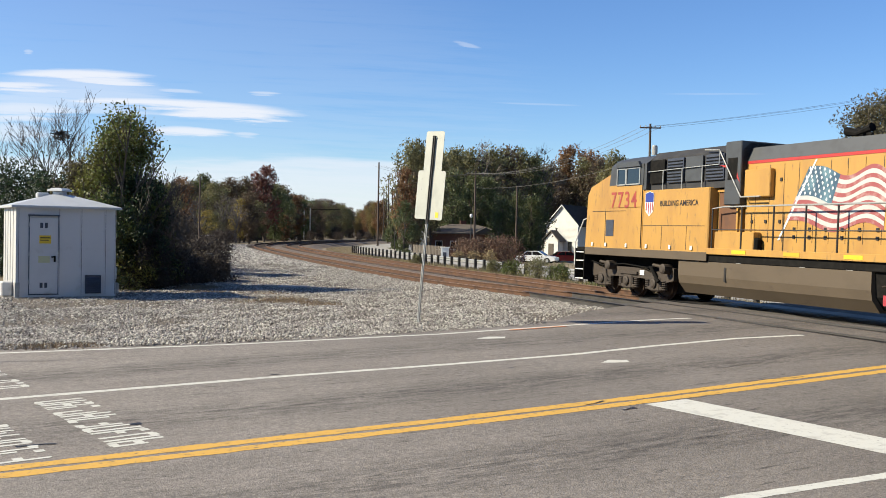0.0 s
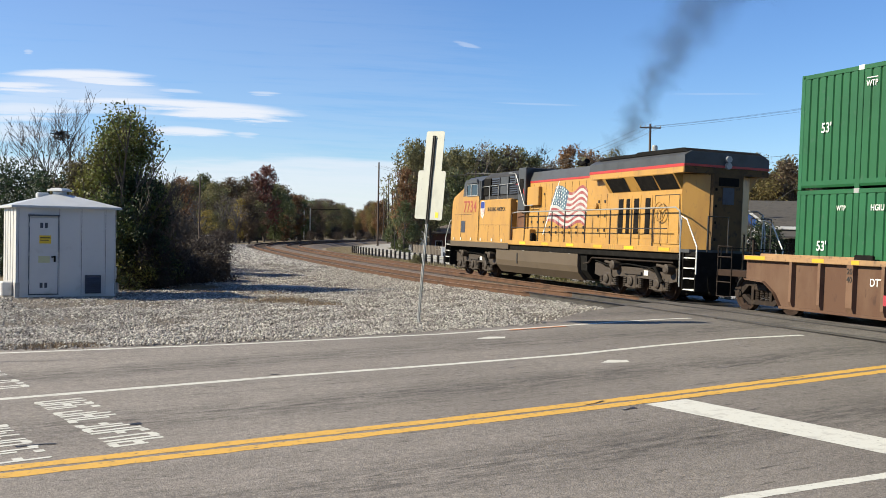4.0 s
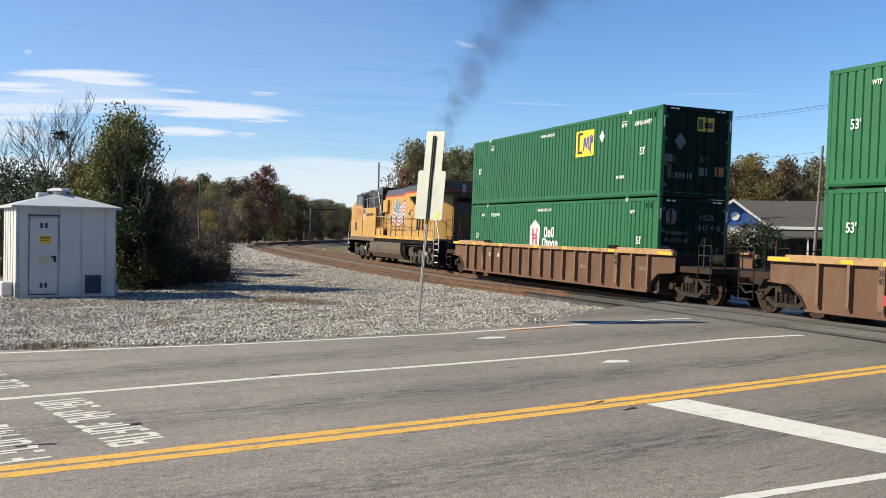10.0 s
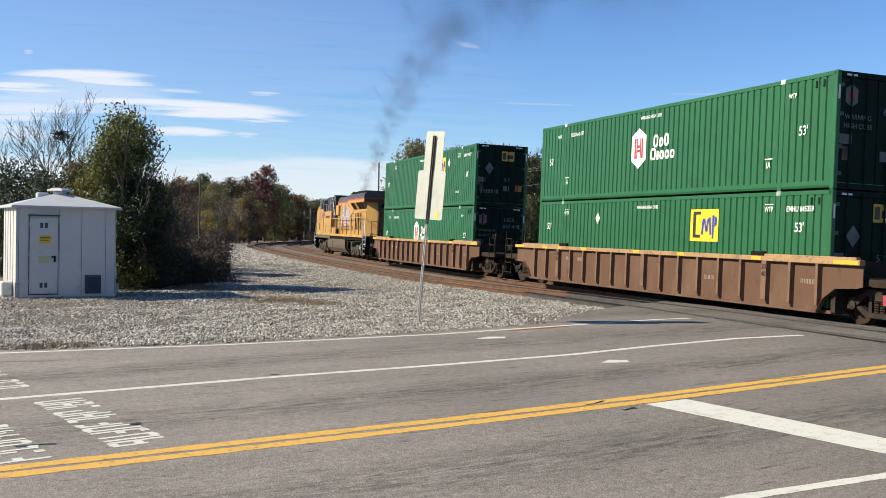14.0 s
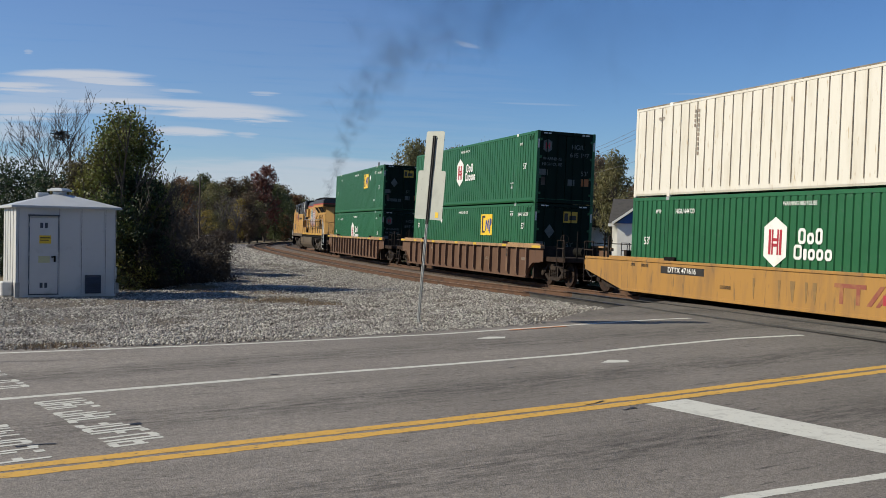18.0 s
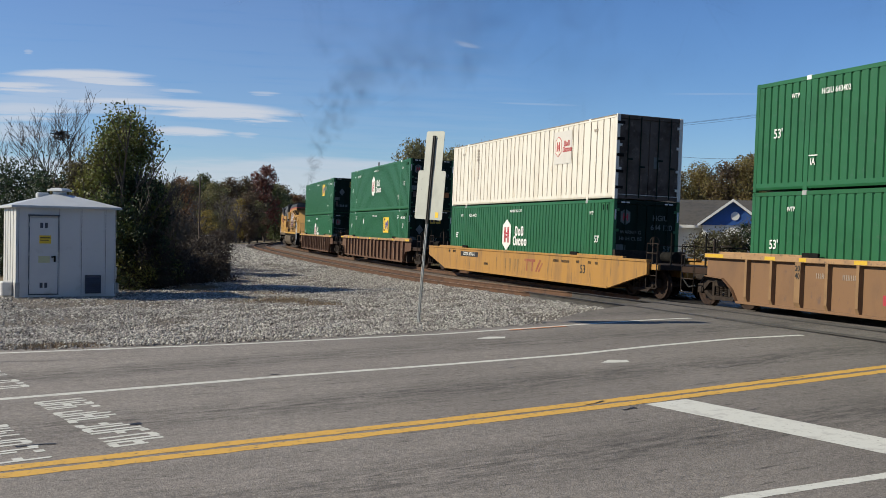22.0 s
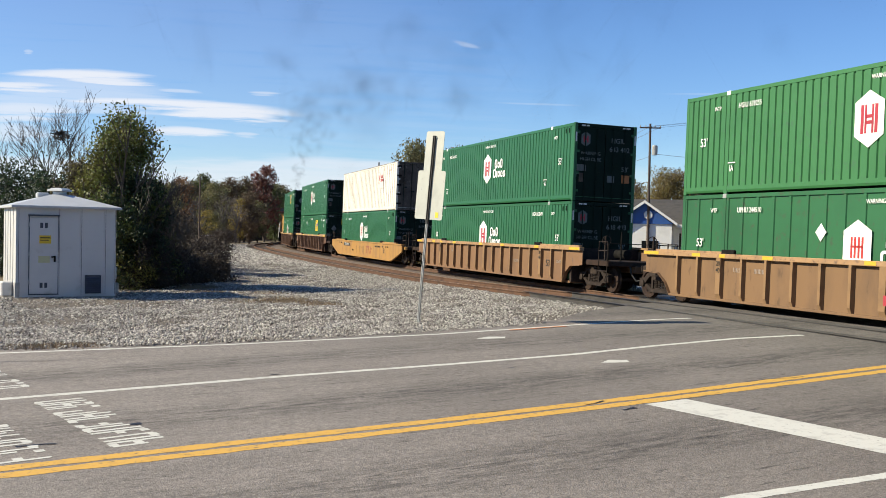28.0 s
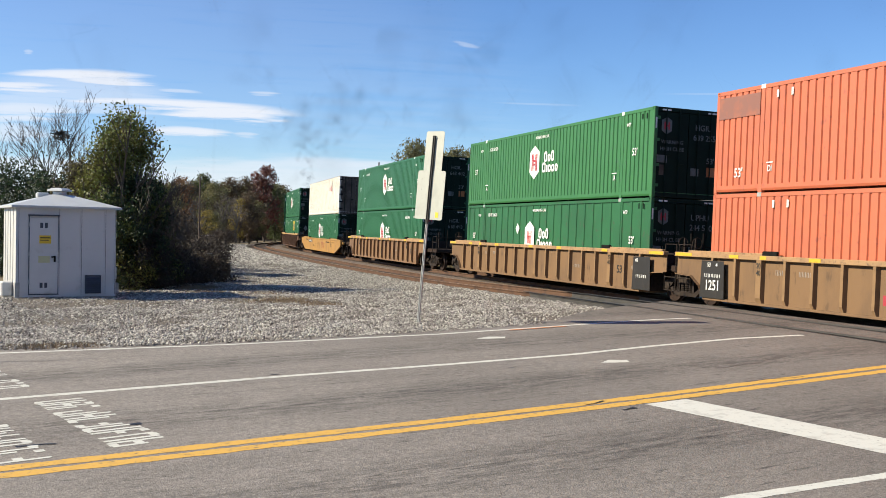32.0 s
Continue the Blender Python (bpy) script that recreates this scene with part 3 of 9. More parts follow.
def gravel_height(x, y):
    o, w = track_offset(x, y)
    a, n = x * E_ROAD.x + y * E_ROAD.y, x * N_ROAD.x + y * N_ROAD.y
    base = np.interp(a, (2, 17), (0.0, 0.18)) * np.interp(n, (17, 23), (1.0, 0.0))
    k = np.interp(o, (5.6, 8.5), (1.0, 0.0))
    waves = 0.035 * np.sin(x * 1.1 + 0.6 * y) * np.sin(0.9 * y - 0.5 * x) + 0.02 * np.sin(x * 2.7 - y * 1.9 + 1.0)
    return k * (lift_at(w) - 0.1) + (1 - k) * (base + waves * np.interp(n, (16.3, 18.5), (0.0, 1.0))) + GRADE * np.clip(w, 0, 300)


def in_gravel(x, y):
    o, w = track_offset(x, y)
    a, n = x * E_ROAD.x + y * E_ROAD.y, x * N_ROAD.x + y * N_ROAD.y
    return (o > 5.3) & (o < 40 - 0.32 * np.clip(y, 0, 90)) & (n > GRAVEL_EDGE(a) - 0.25) & (y < 130) & (x > -32) & (x > np.interp(y, (30, 31, 38, 58, 90, 110), (-40, -9.3, -8.6, -12.4, -20.3, -26)))


sheet("gravel_lot", np.arange(-34, 12, 0.5), np.arange(6, 132, 0.5), gravel_height, GRAVEL, "pale grey crushed stone lot beside the tracks", "gravel", in_gravel)


def stones(name, x, y, z, size, material, label):
    """Loose stones, as one joined stuff."""
    rng = np.random.default_rng(5)
    base = np.array([(1, 1, 1), (-1, -1, 1), (-1, 1, -1), (1, -1, -1), (0.9, -0.9, 0.8), (-0.8, 0.9, 0.7)], float)
    oct_v = np.array([(1, 0, 0), (-1, 0, 0), (0, 1, 0), (0, -1, 0), (0, 0, 1), (0, 0, -1)], float)
    oct_f = np.array([(0, 2, 4), (2, 1, 4), (1, 3, 4), (3, 0, 4), (2, 0, 5), (1, 2, 5), (3, 1, 5), (0, 3, 5)])
    k = len(x)
    sc = size[:, None] * rng.uniform(0.6, 1.25, (k, 3)) * np.array((1, 1, 0.75))
    ang = rng.uniform(0, 6.28, k)
    tilt = rng.uniform(-0.6, 0.6, k)
    v = oct_v[None] * rng.uniform(0.75, 1.2, (k, 6, 1)) * sc[:, None, :]
    c, s = np.cos(tilt)[:, None], np.sin(tilt)[:, None]
    v = np.stack([v[..., 0] * c - v[..., 2] * s, v[..., 1], v[..., 0] * s + v[..., 2] * c], -1)
    c, s = np.cos(ang)[:, None], np.sin(ang)[:, None]
    v = np.stack([v[..., 0] * c - v[..., 1] * s, v[..., 0] * s + v[..., 1] * c, v[..., 2]], -1)
    v += np.stack([x, y, z], 1)[:, None, :]
    f = oct_f[None] + 6 * np.arange(k)[:, None, None]
    return tagged(new(name, raw_mesh(name, v.reshape(-1, 3), f.reshape(-1, 3), material)), label, "gravel", kind="stuff")


rng = np.random.default_rng(11)
NS = 460000
sy = 15 + 52 * rng.random(NS) ** 1.75
sx = rng.uniform(-0.5, 0.28, NS) * (sy + 3)
ok = in_gravel(sx, sy)
sx, sy = sx[ok], sy[ok]
patch = np.sin(sx * 0.9 + 1.3 * np.sin(sy * 0.5)) * np.sin(sy * 0.7 + sx * 0.3)
sn = sx * N_ROAD.x + sy * N_ROAD.y - GRAVEL_EDGE(sx * E_ROAD.x + sy * E_ROAD.y)
band = np.sin(sx * 0.45 - 0.5) + np.sin((sy - 0.25 * sx) * 1.15 + 0.8) + 0.7 * np.sin(sx * 2.3 + sy) + rng.normal(0, 0.3, len(sx)) + 1.2 * np.exp(-(sn / 0.45) ** 2) + 1.7 * np.exp(-((sy - 31.4 + 1.45 * (sx + 6.9)) / 1.3) ** 2) * (sx > -8.8) * (sx < -2.6)
dense = rng.random(len(sx)) < np.where(band > 1.0, 0.2, np.where(patch > 0.6, 0.6, 1.0))
sx, sy = sx[dense], sy[dense]
stones("gravel_stones", sx, sy, gravel_height(sx, sy) + rng.uniform(-0.006, 0.03, len(sx)), (0.011 + 0.027 * rng.random(len(sx)) ** 1.7) * (1 + 0.014 * np.clip(sy - 20, 0, 40)), STONE, "pale grey crushed stones lying loose")

fy = 55 + 70 * rng.random(60000)
fx_ = rng.uniform(-0.3, 0.1, 60000) * fy
fo, fw = track_offset(fx_, fy)
okf = (fo > 5.6) & (fo < 12 - 0.03 * fy) & (fw > 0)
fx_, fy = fx_[okf], fy[okf]
stones("gravel_stones", fx_, fy, gravel_height(fx_, fy) + rng.uniform(0.0, 0.05, len(fx_)), 0.05 + 0.06 * rng.random(len(fx_)), STONE, "pale crushed stones on the shoulder of the curve")

# road slab, one sheet from the near verge to the gravel, over the tracks and on
ra = np.concatenate([np.arange(-120, 0, 6.0), np.arange(0, 45, 0.4), np.arange(46, 200, 8.0)])
rn = np.concatenate([[-14, -8, -3], np.arange(0, 15.2, 0.7), [16.9]])
ga, gn = np.meshgrid(ra, rn)
gnn = np.where(gn > 16.5, GRAVEL_EDGE(ga) - 0.05, np.minimum(gn, GRAVEL_EDGE(ga) - 0.3))
rx, ry = road_xy(ga.ravel(), gnn.ravel())
rv = np.stack([rx, ry, road_z(rx, ry)], 1)
ii = np.arange(len(rv)).reshape(len(rn), len(ra))
rf = np.stack([ii[:-1, :-1], ii[:-1, 1:], ii[1:, 1:], ii[1:, :-1]], -1).reshape(-1, 4)
road_me = raw_mesh("road", rv, rf, ASPHALT)
road_me.shade_smooth()
tagged(new("road", road_me), "worn grey asphalt road with tyre marks and cracks", "road", kind="structure")


def stripe(name, pts, width, material, label, lift=0.0025, wobble=0.0):
    """A painted line along (a, n) road places."""
    b = Shape()
    left, right = [], []
    rs = random.Random(3)
    fine = []
    for (a0, n0), (a1, n1) in zip(pts, pts[1:]):
        k = max(1, int(abs(a1 - a0) / (0.14 if a1 < 25 and a0 > -4 else 1.0)))
        fine += [(a0 + (a1 - a0) * i / k, n0 + (n1 - n0) * i / k) for i in range(k)]
    fine.append(pts[-1])
    for a, n in fine:
        w = width / 2 + rs.uniform(-wobble, wobble)
        for side, lst in ((w, left), (-w, right)):
            x, y = road_xy(a, n + side)
            lst.append((x, y, float(road_z(x, y)[0]) + lift))
    k = len(left)
    b.add(left + right, [(i, i + 1, k + i + 1, k + i) for i in range(k - 1)])
    return tagged(part(name, b, material), label, "road marking", kind="structure")


stripe("road_marking", [(-60, 13.07), (2.0, 8.83), (6.3, 8.40), (8.9, 8.19), (14.3, 7.90), (60, 4.97)], 0.185, YELLOW_LINE, "solid yellow centre line on asphalt", wobble=0.014)
stripe("road_marking", [(-60, 12.83), (1.94, 8.58), (6.1, 8.15), (8.6, 7.96), (13.7, 7.65), (60, 4.73)], 0.185, YELLOW_LINE, "solid yellow centre line on asphalt", wobble=0.014)
stripe("road_marking", [(-60, 16.4), (2.76, 12.25), (6.3, 11.98), (8.7, 11.68), (11.2, 11.46), (13.1, 11.5), (15.3, 11.42), (16.85, 11.08)], 0.14, WHITE_LINE, "thin white lane line on asphalt", wobble=0.008)
stripe("road_marking", [(-60, 25.0), (3.7, 16.46), (7.1, 15.57), (11.1, 14.92), (14.2, 14.8), (16.0, 14.74), (17.8, 14.55)], 0.13, WHITE_LINE, "thin white edge line beside gravel", wobble=0.01)
stripe("road_marking", [(-60, 9.2), (6.4, 4.71), (8.0, 4.42), (60, 0.0)], 0.14, WHITE_LINE, "thin white near lane line", wobble=0.006)


def quad_mark(name, corners, material, label):
    b = Shape()
    b.add([(x, y, float(road_z(x, y)[0]) + 0.003) for x, y in corners], [tuple(range(len(corners)))])
    return tagged(part(name, b, material), label, "road marking", kind="structure")


quad_mark("stop_line", [(2.38, 11.52), (2.95, 11.88), (4.42, 9.76), (5.5, 8.2), (5.15, 7.9), (4.1, 9.12)], WHITE_LINE, "broad white stop line across the lane")
for cx, cy, sa, sn in ((0.92, 18.03, 0.34, 0.2), (2.66, 15.07, 0.27, 0.2)):
    quad_mark("road_marking", [(cx + E_ROAD.x * a * sa + N_ROAD.x * n * sn, cy + E_ROAD.y * a * sa + N_ROAD.y * n * sn) for a, n in ((-1, 0.2), (0.2, 1), (1, 0.1), (0.5, -0.8), (-0.3, -0.4))],
              WHITE_LINE, "small worn white paint mark on asphalt")


def road_word(a0, n0, n1, count, seed):
    """Worn letters painted across the lane, as strokes."""
    rs = random.Random(seed)
    word = thing("road_lettering", "worn white lettering painted across the lane", "road marking", kind="structure")
    step = (n1 - n0) / count
    for i in range(count):
        c = n0 + step * (i + 0.5)
        b = Shape()
        for off in (-0.3, 0.3):
            if rs.random() < 0.85:
                w = abs(step) * 0.12
                s0, s1 = (-0.27, 0.27) if rs.random() < 0.6 else (-0.27, rs.uniform(0.0, 0.2))
                pts = [road_xy(a0 + s, c + step * off + k * w) for s, k in ((s0, -1), (s1, -1), (s1, 1), (s0, 1))]
                b.add([(x, y, float(road_z(x, y)[0]) + 0.003) for x, y in pts], [(0, 1, 2, 3)])
        for s in rs.sample((-0.24, 0.0, 0.24), rs.choice((1, 1, 2))):
            pts = [road_xy(a0 + s + q, c + step * o) for q, o in ((-0.045, -0.22), (-0.045, 0.22), (0.045, 0.22), (0.045, -0.22))]
            b.add([(x, y, float(road_z(x, y)[0]) + 0.0036) for x, y in pts], [(0, 1, 2, 3)])
        if b.v:
            part("letter", b, WHITE_LINE, word)
    return word


road_word(3.3, 11.85, 9.05, 11, 4)
road_word(2.2, 11.0, 8.98, 9, 9)
road_word(3.0, 14.9, 12.95, 8, 12)

# ---- tracks ----
RAIL_PROFILE = [(-0.075, 0.0), (0.075, 0.0), (0.07, 0.018), (0.012, 0.035), (0.012, 0.125), (0.036, 0.138), (0.036, 0.165), (0.028, 0.172), (-0.028, 0.172), (-0.036, 0.165), (-0.036, 0.138), (-0.012, 0.125), (-0.012, 0.035), (-0.07, 0.018)]
TRACK_END = 330


def along(s, off, z, near=0.0):
    x, y, h = on_track(s, off)
    return x, y, z + GRADE * max(0, s) + near * float(lift_at(s))


def sweep(prof, off, z0, s0, s1, step, near=0.0):
    rings = []
    for s in np.arange(s0, s1 + 0.01, step):
        rings.append([along(s, off + q[0], z0 + q[1], near if len(q) < 3 else q[2]) for q in prof])
    return rings


tie_shape = Shape().box(-0.115, 0.115, -1.3, 1.3, -0.17, 0.0, 0.012)
tie_mesh = tie_shape.mesh("tie", TIE)
for name, off, lift, label in (("track_far", 0.0, 0.0, "rusty steel railway track on brown ties"), ("track_near", SPACING, 1.0, "second rusty railway track on brown ties")):
    tr = thing(name, label, "railway track", kind="structure")
    for side in (-0.7535, 0.7535):
        b = Shape()
        b.rings(sweep(RAIL_PROFILE, off + side, -0.172, -14, TRACK_END, 2.0, lift))
        part("rail", b, RUST_RAIL, tr)
        part("crossing_rail", Shape().rings(sweep(RAIL_PROFILE, off + side, -0.172, -60, -14, 2.0, lift)), RAIL_ROAD, tr, "dark rail set in the road")
        b = Shape()
        b.rings(sweep([(-0.026, 0), (0.026, 0), (0.026, 0.003), (-0.026, 0.003)], off + side, 0.0, -14, TRACK_END, 2.0, lift))
        part("rail_head", b, RAIL_TOP, tr, "worn bright running surface")
    far = Shape()
    k = 0
    for s in np.arange(-12.5, TRACK_END, 0.52):
        x, y, h = on_track(s, off)
        z = lift * float(lift_at(s)) - 0.172 + GRADE * max(0, s)
        if s < 110:
            same("tie", tie_mesh, tr, pose(x + random.uniform(-.02, .02), y, z + 0.01, 0, 0, math.degrees(h) + random.uniform(-1, 1)))
        else:
            c, sn = math.cos(h), math.sin(h)
            vs = [(x + c * u - sn * v, y + sn * u + c * v, z + w) for w in (-0.1, 0.01) for u, v in ((-.11, -1.3), (.11, -1.3), (.11, 1.3), (-.11, 1.3))]
            far.rings([vs[:4], vs[4:]])
    tagged(part("far_ties", far, TIE, tr), kind="stuff")

bed = Shape()
bed.rings(sweep([(-4.6, -0.75, 0), (-2.2, -0.17, 0), (-0.3, -0.2, 0), (1.6, -0.17, 0), (2.1, -0.2, 1), (SPACING, -0.2, 1), (5.5, -0.17, 1), (6.3, -0.2, 1), (8.0, -0.4, 0)], 0, 0, -60, TRACK_END, 2.0), closed=False, caps=False)
tagged(part("ballast", bed, BALLAST), "brown stained ballast bed under the tracks", "ballast", kind="structure")

# dark flangeways where the rails cross the road
for off, near in ((-0.7535, 0), (0.7535, 0), (SPACING - 0.7535, 1), (SPACING + 0.7535, 1)):
    for g0 in (-0.035, 0.075):
        b = Shape()
        l, r = [], []
        for s in np.arange(-58, -13.2, 0.5):
            for lst, w_ in ((l, g0 - 0.022), (r, g0 + 0.022)):
                x, y, _ = on_track(s, off + w_)
                lst.append((x, y, float(road_z(x, y)[0]) + 0.008))
        b.add(l + r, [(i, i + 1, len(l) + i + 1, len(l) + i) for i in range(len(l) - 1)])
        tagged(part("flangeway", b, PAINT_DARK if g0 > 0 else ASPHALT_OLD), "dark groove beside a rail in the road", "track groove", kind="structure")

# dark panels added between the far track's rails for the shade under the train
for o0, o1 in ((-1.75, -0.86), (-0.66, 0.66)):
    b = Shape()
    for k, s0 in enumerate(np.arange(-58, -13.5, 2.44)):
        l, r = [], []
        for s in np.linspace(s0, min(s0 + 2.42, -13.3), 4):
            for lst, w_ in ((l, o0), (r, o1)):
                x, y, _ = on_track(s, w_)
                lst.append((x, y, float(road_z(x, y)[0]) + 0.006))
        tagged(part("crossing_panel", Shape().add(l + r, [(i, i + 1, 5 + i, 4 + i) for i in range(3)]), PAINT_DARK), "dark panel between the rails, added for the shade under the train", "crossing panel", kind="structure")

# cracks and tar in the asphalt
def crack(a, n, length, seed, width=0.018, way=0.0):
    rs = random.Random(seed)
    l, r = [], []
    h = way
    for i in range(int(length / 0.12)):
        w = width * rs.uniform(0.3, 1.0)
        for lst, q in ((l, w), (r, -w)):
            x, y = road_xy(a, n + q)
            lst.append((x, y, float(road_z(x, y)[0]) + 0.005))
        h = 0.7 * h + 0.3 * way + rs.uniform(-0.35, 0.35)
        a += 0.12 * math.cos(h)
        n += 0.12 * math.sin(h)
    k = len(l)
    c = part("crack", Shape().add(l + r, [(i, i + 1, k + i + 1, k + i) for i in range(k - 1)]), PAINT_DARK)
    tagged(c, "dark irregular crack in the asphalt", "crack", kind="structure")


for k, (a, n, ln, w, way) in enumerate(((2.6, 15.4, 2.3, 0.014, -0.12), (8.2, 8.18, 0.5, 0.03, 0.1), (11.2, 8.2, 1.2, 0.012, 0.2), (8.3, 7.7, 0.45, 0.05, 0.0), (3.5, 10.0, 0.35, 0.06, -0.05), (2.3, 9.6, 0.5, 0.05, -0.05), (11.9, 9.2, 1.5, 0.01, -0.1), (6.2, 12.2, 0.35, 0.03, -0.1), (9.3, 10.9, 0.25, 0.03, 0.0), (12.2, 11.6, 0.3, 0.03, 0.0))):
    crack(a, n, ln, 40 + k, w, way)
stripe("road_marking", [(12.6, 14.72), (14.1, 14.68)], 0.1, ORANGE_SPRAY, "faded orange spray paint on the road edge", lift=0.009)

# ---- lettering ----
def words(text, size, material, parent, at, label="", squeeze=1.0, spacing=1.0):
    """Flat letters standing in the x-z plane, read along +x before at is applied."""
    cu = bpy.data.curves.new("letters", "FONT")
    cu.body, cu.size, cu.align_x, cu.align_y = text, size, "CENTER", "CENTER"
    cu.extrude, cu.offset, cu.space_character = 0.002, size * 0.012, spacing
    tmp = bpy.data.objects.new("letters", cu)
    me = bpy.data.meshes.new_from_object(tmp)
    bpy.data.objects.remove(tmp)
    me.materials.clear()
    me.materials.append(material)
    ob = new("lettering", me)
    ob.parent = parent
    ob.matrix_basis = at @ pose(0, 0, 0, 90, 0, 0) @ Matrix.Diagonal((squeeze, 1, 1, 1))
    return tagged(ob, label)


# On the side that faces the road (+y), letters are read from -x ... so they are turned half round.
def side_at(x, z, y):
    return pose(x, y, z, 0, 0, 180)


def rear_at(y, z, x):
    return pose(x, y, z, 0, 0, -90)


def plate(parent, name, outline, x, z, y, material, label=""):
    """A painted shape on the road side: outline in (across to the viewer's right, up)."""
    b = Shape().prism([(-u, v) for u, v in outline], "y", 0, 0.004)
    return part(name, b, material, parent, label, at=pose(x, y, z))


# ---- containers ----
CL, CW, CH = 16.154, 2.591, 2.896


def wave(x0, x1, pitch, depth):
    """Trapezoid corrugation: (x, inset) along a wall."""
    n = max(1, round((x1 - x0) / pitch))
    p = (x1 - x0) / n
    pts = []
    for i in range(n):
        a = x0 + i * p
        pts += [(a, depth), (a + 0.12 * p, depth), (a + 0.2 * p, 0), (a + 0.91 * p, 0), (a + p, depth)]
    return pts


def corrugated(pts, y, z0, z1, sign):
    b = Shape()
    lo = [(x, y - sign * d, z0) for x, d in pts]
    hi = [(x, y - sign * d, z1) for x, d in pts]
    n = len(lo)
    return b.add(lo + hi, [(i, i + 1, n + i + 1, n + i) for i in range(n - 1)])


HEX = [(0, 0.66), (0.44, 0.4), (0.44, -0.38), (0, -0.66), (-0.44, -0.38), (-0.44, 0.4)]


def hex_logo(c, x, z, y, ground, mark, s=1.0, style=0):
    p = plate(c, "emblem", [(u * 1.0 * s, v * s) for u, v in HEX], x, z, y, ground, "hexagon emblem")
    bars = [(-0.25, -0.33, 0.09, 0.66), (-0.13, -0.33, 0.06, 0.66), (0.08, -0.33, 0.06, 0.66), (0.17, -0.33, 0.09, 0.66), (-0.1, 0.02, 0.2, 0.08), (-0.1, -0.12, 0.2, 0.08)] if style == 0 else [(-0.2, -0.25, 0.06, 0.5), (-0.09, -0.25, 0.06, 0.5), (0.03, -0.25, 0.06, 0.5), (0.14, -0.25, 0.06, 0.5), (-0.2, 0, 0.4, 0.05)]
    for u, v, w, h in bars:
        plate(c, "emblem_bar", [(u * s, v * s), ((u + w) * s, v * s), ((u + w) * s, (v + h) * s), (u * s, (v + h) * s)], x, z, y + 0.005, mark)
    return p


def bar_word(c, x, z, y, lengths, h, material, gap=0.22, seed=1, tall=()):
    """A painted marking of upright strokes."""
    t = 0.19 * h
    tall = tall or (1.0,) * len(lengths)
    total = sum(lengths) + gap * h * (len(lengths) - 1)
    u = -total / 2
    small = Shape()
    for w, k in zip(lengths, tall):
        b = small if h < 0.3 else Shape()
        for q in ((0, w - t) if w > 0.3 * h else (0,)):
            p0, p1 = u + q, u + q + t
            b.prism([(-p0, z - h / 2), (-p1, z - h / 2), (-p1, z - h / 2 + h * k), (-p0, z - h / 2 + h * k)], "y", y, y + 0.004)
            if h >= 0.3:
                part("name_bar", b, material, c, at=pose(x, 0, 0))
                b = Shape()
        u += w + gap * h
    if h < 0.3:
        tagged(part("painted_name", small, material, c, "small painted marking", at=pose(x, 0, 0)), kind="stuff")


def ring_word(c, x, z, y, widths, h, material, tall, gap=0.14):
    """A painted name as a row of plain rounded rings."""
    total = sum(widths) + gap * h * (len(widths) - 1)
    u = -total / 2
    t = 0.2 * h
    for w, k in zip(widths, tall):
        z0, z1 = z - h / 2, z - h / 2 + h * k
        def loop(i, r):
            a, b_, e, f = u + i, u + w - i, z0 + i, z1 - i
            return [(a + r, e), (b_ - r, e), (b_, e + r), (b_, f - r), (b_ - r, f), (a + r, f), (a, f - r), (a, e + r)]
        b = Shape()
        if w < 0.45 * h:
            b.prism([(-p, q) for p, q in loop(0, 0.05 * h)], "y", y, y + 0.004)
        else:
            o, n_ = loop(0, 0.16 * h), loop(t, 0.06 * h)
            b.add([(-p, y + 0.004, q) for p, q in o + n_], [(i, (i + 1) % 8, 8 + (i + 1) % 8, 8 + i) for i in range(8)])
        part("name_ring", b, material, c, at=pose(x, 0, 0))
        u += w + gap * h


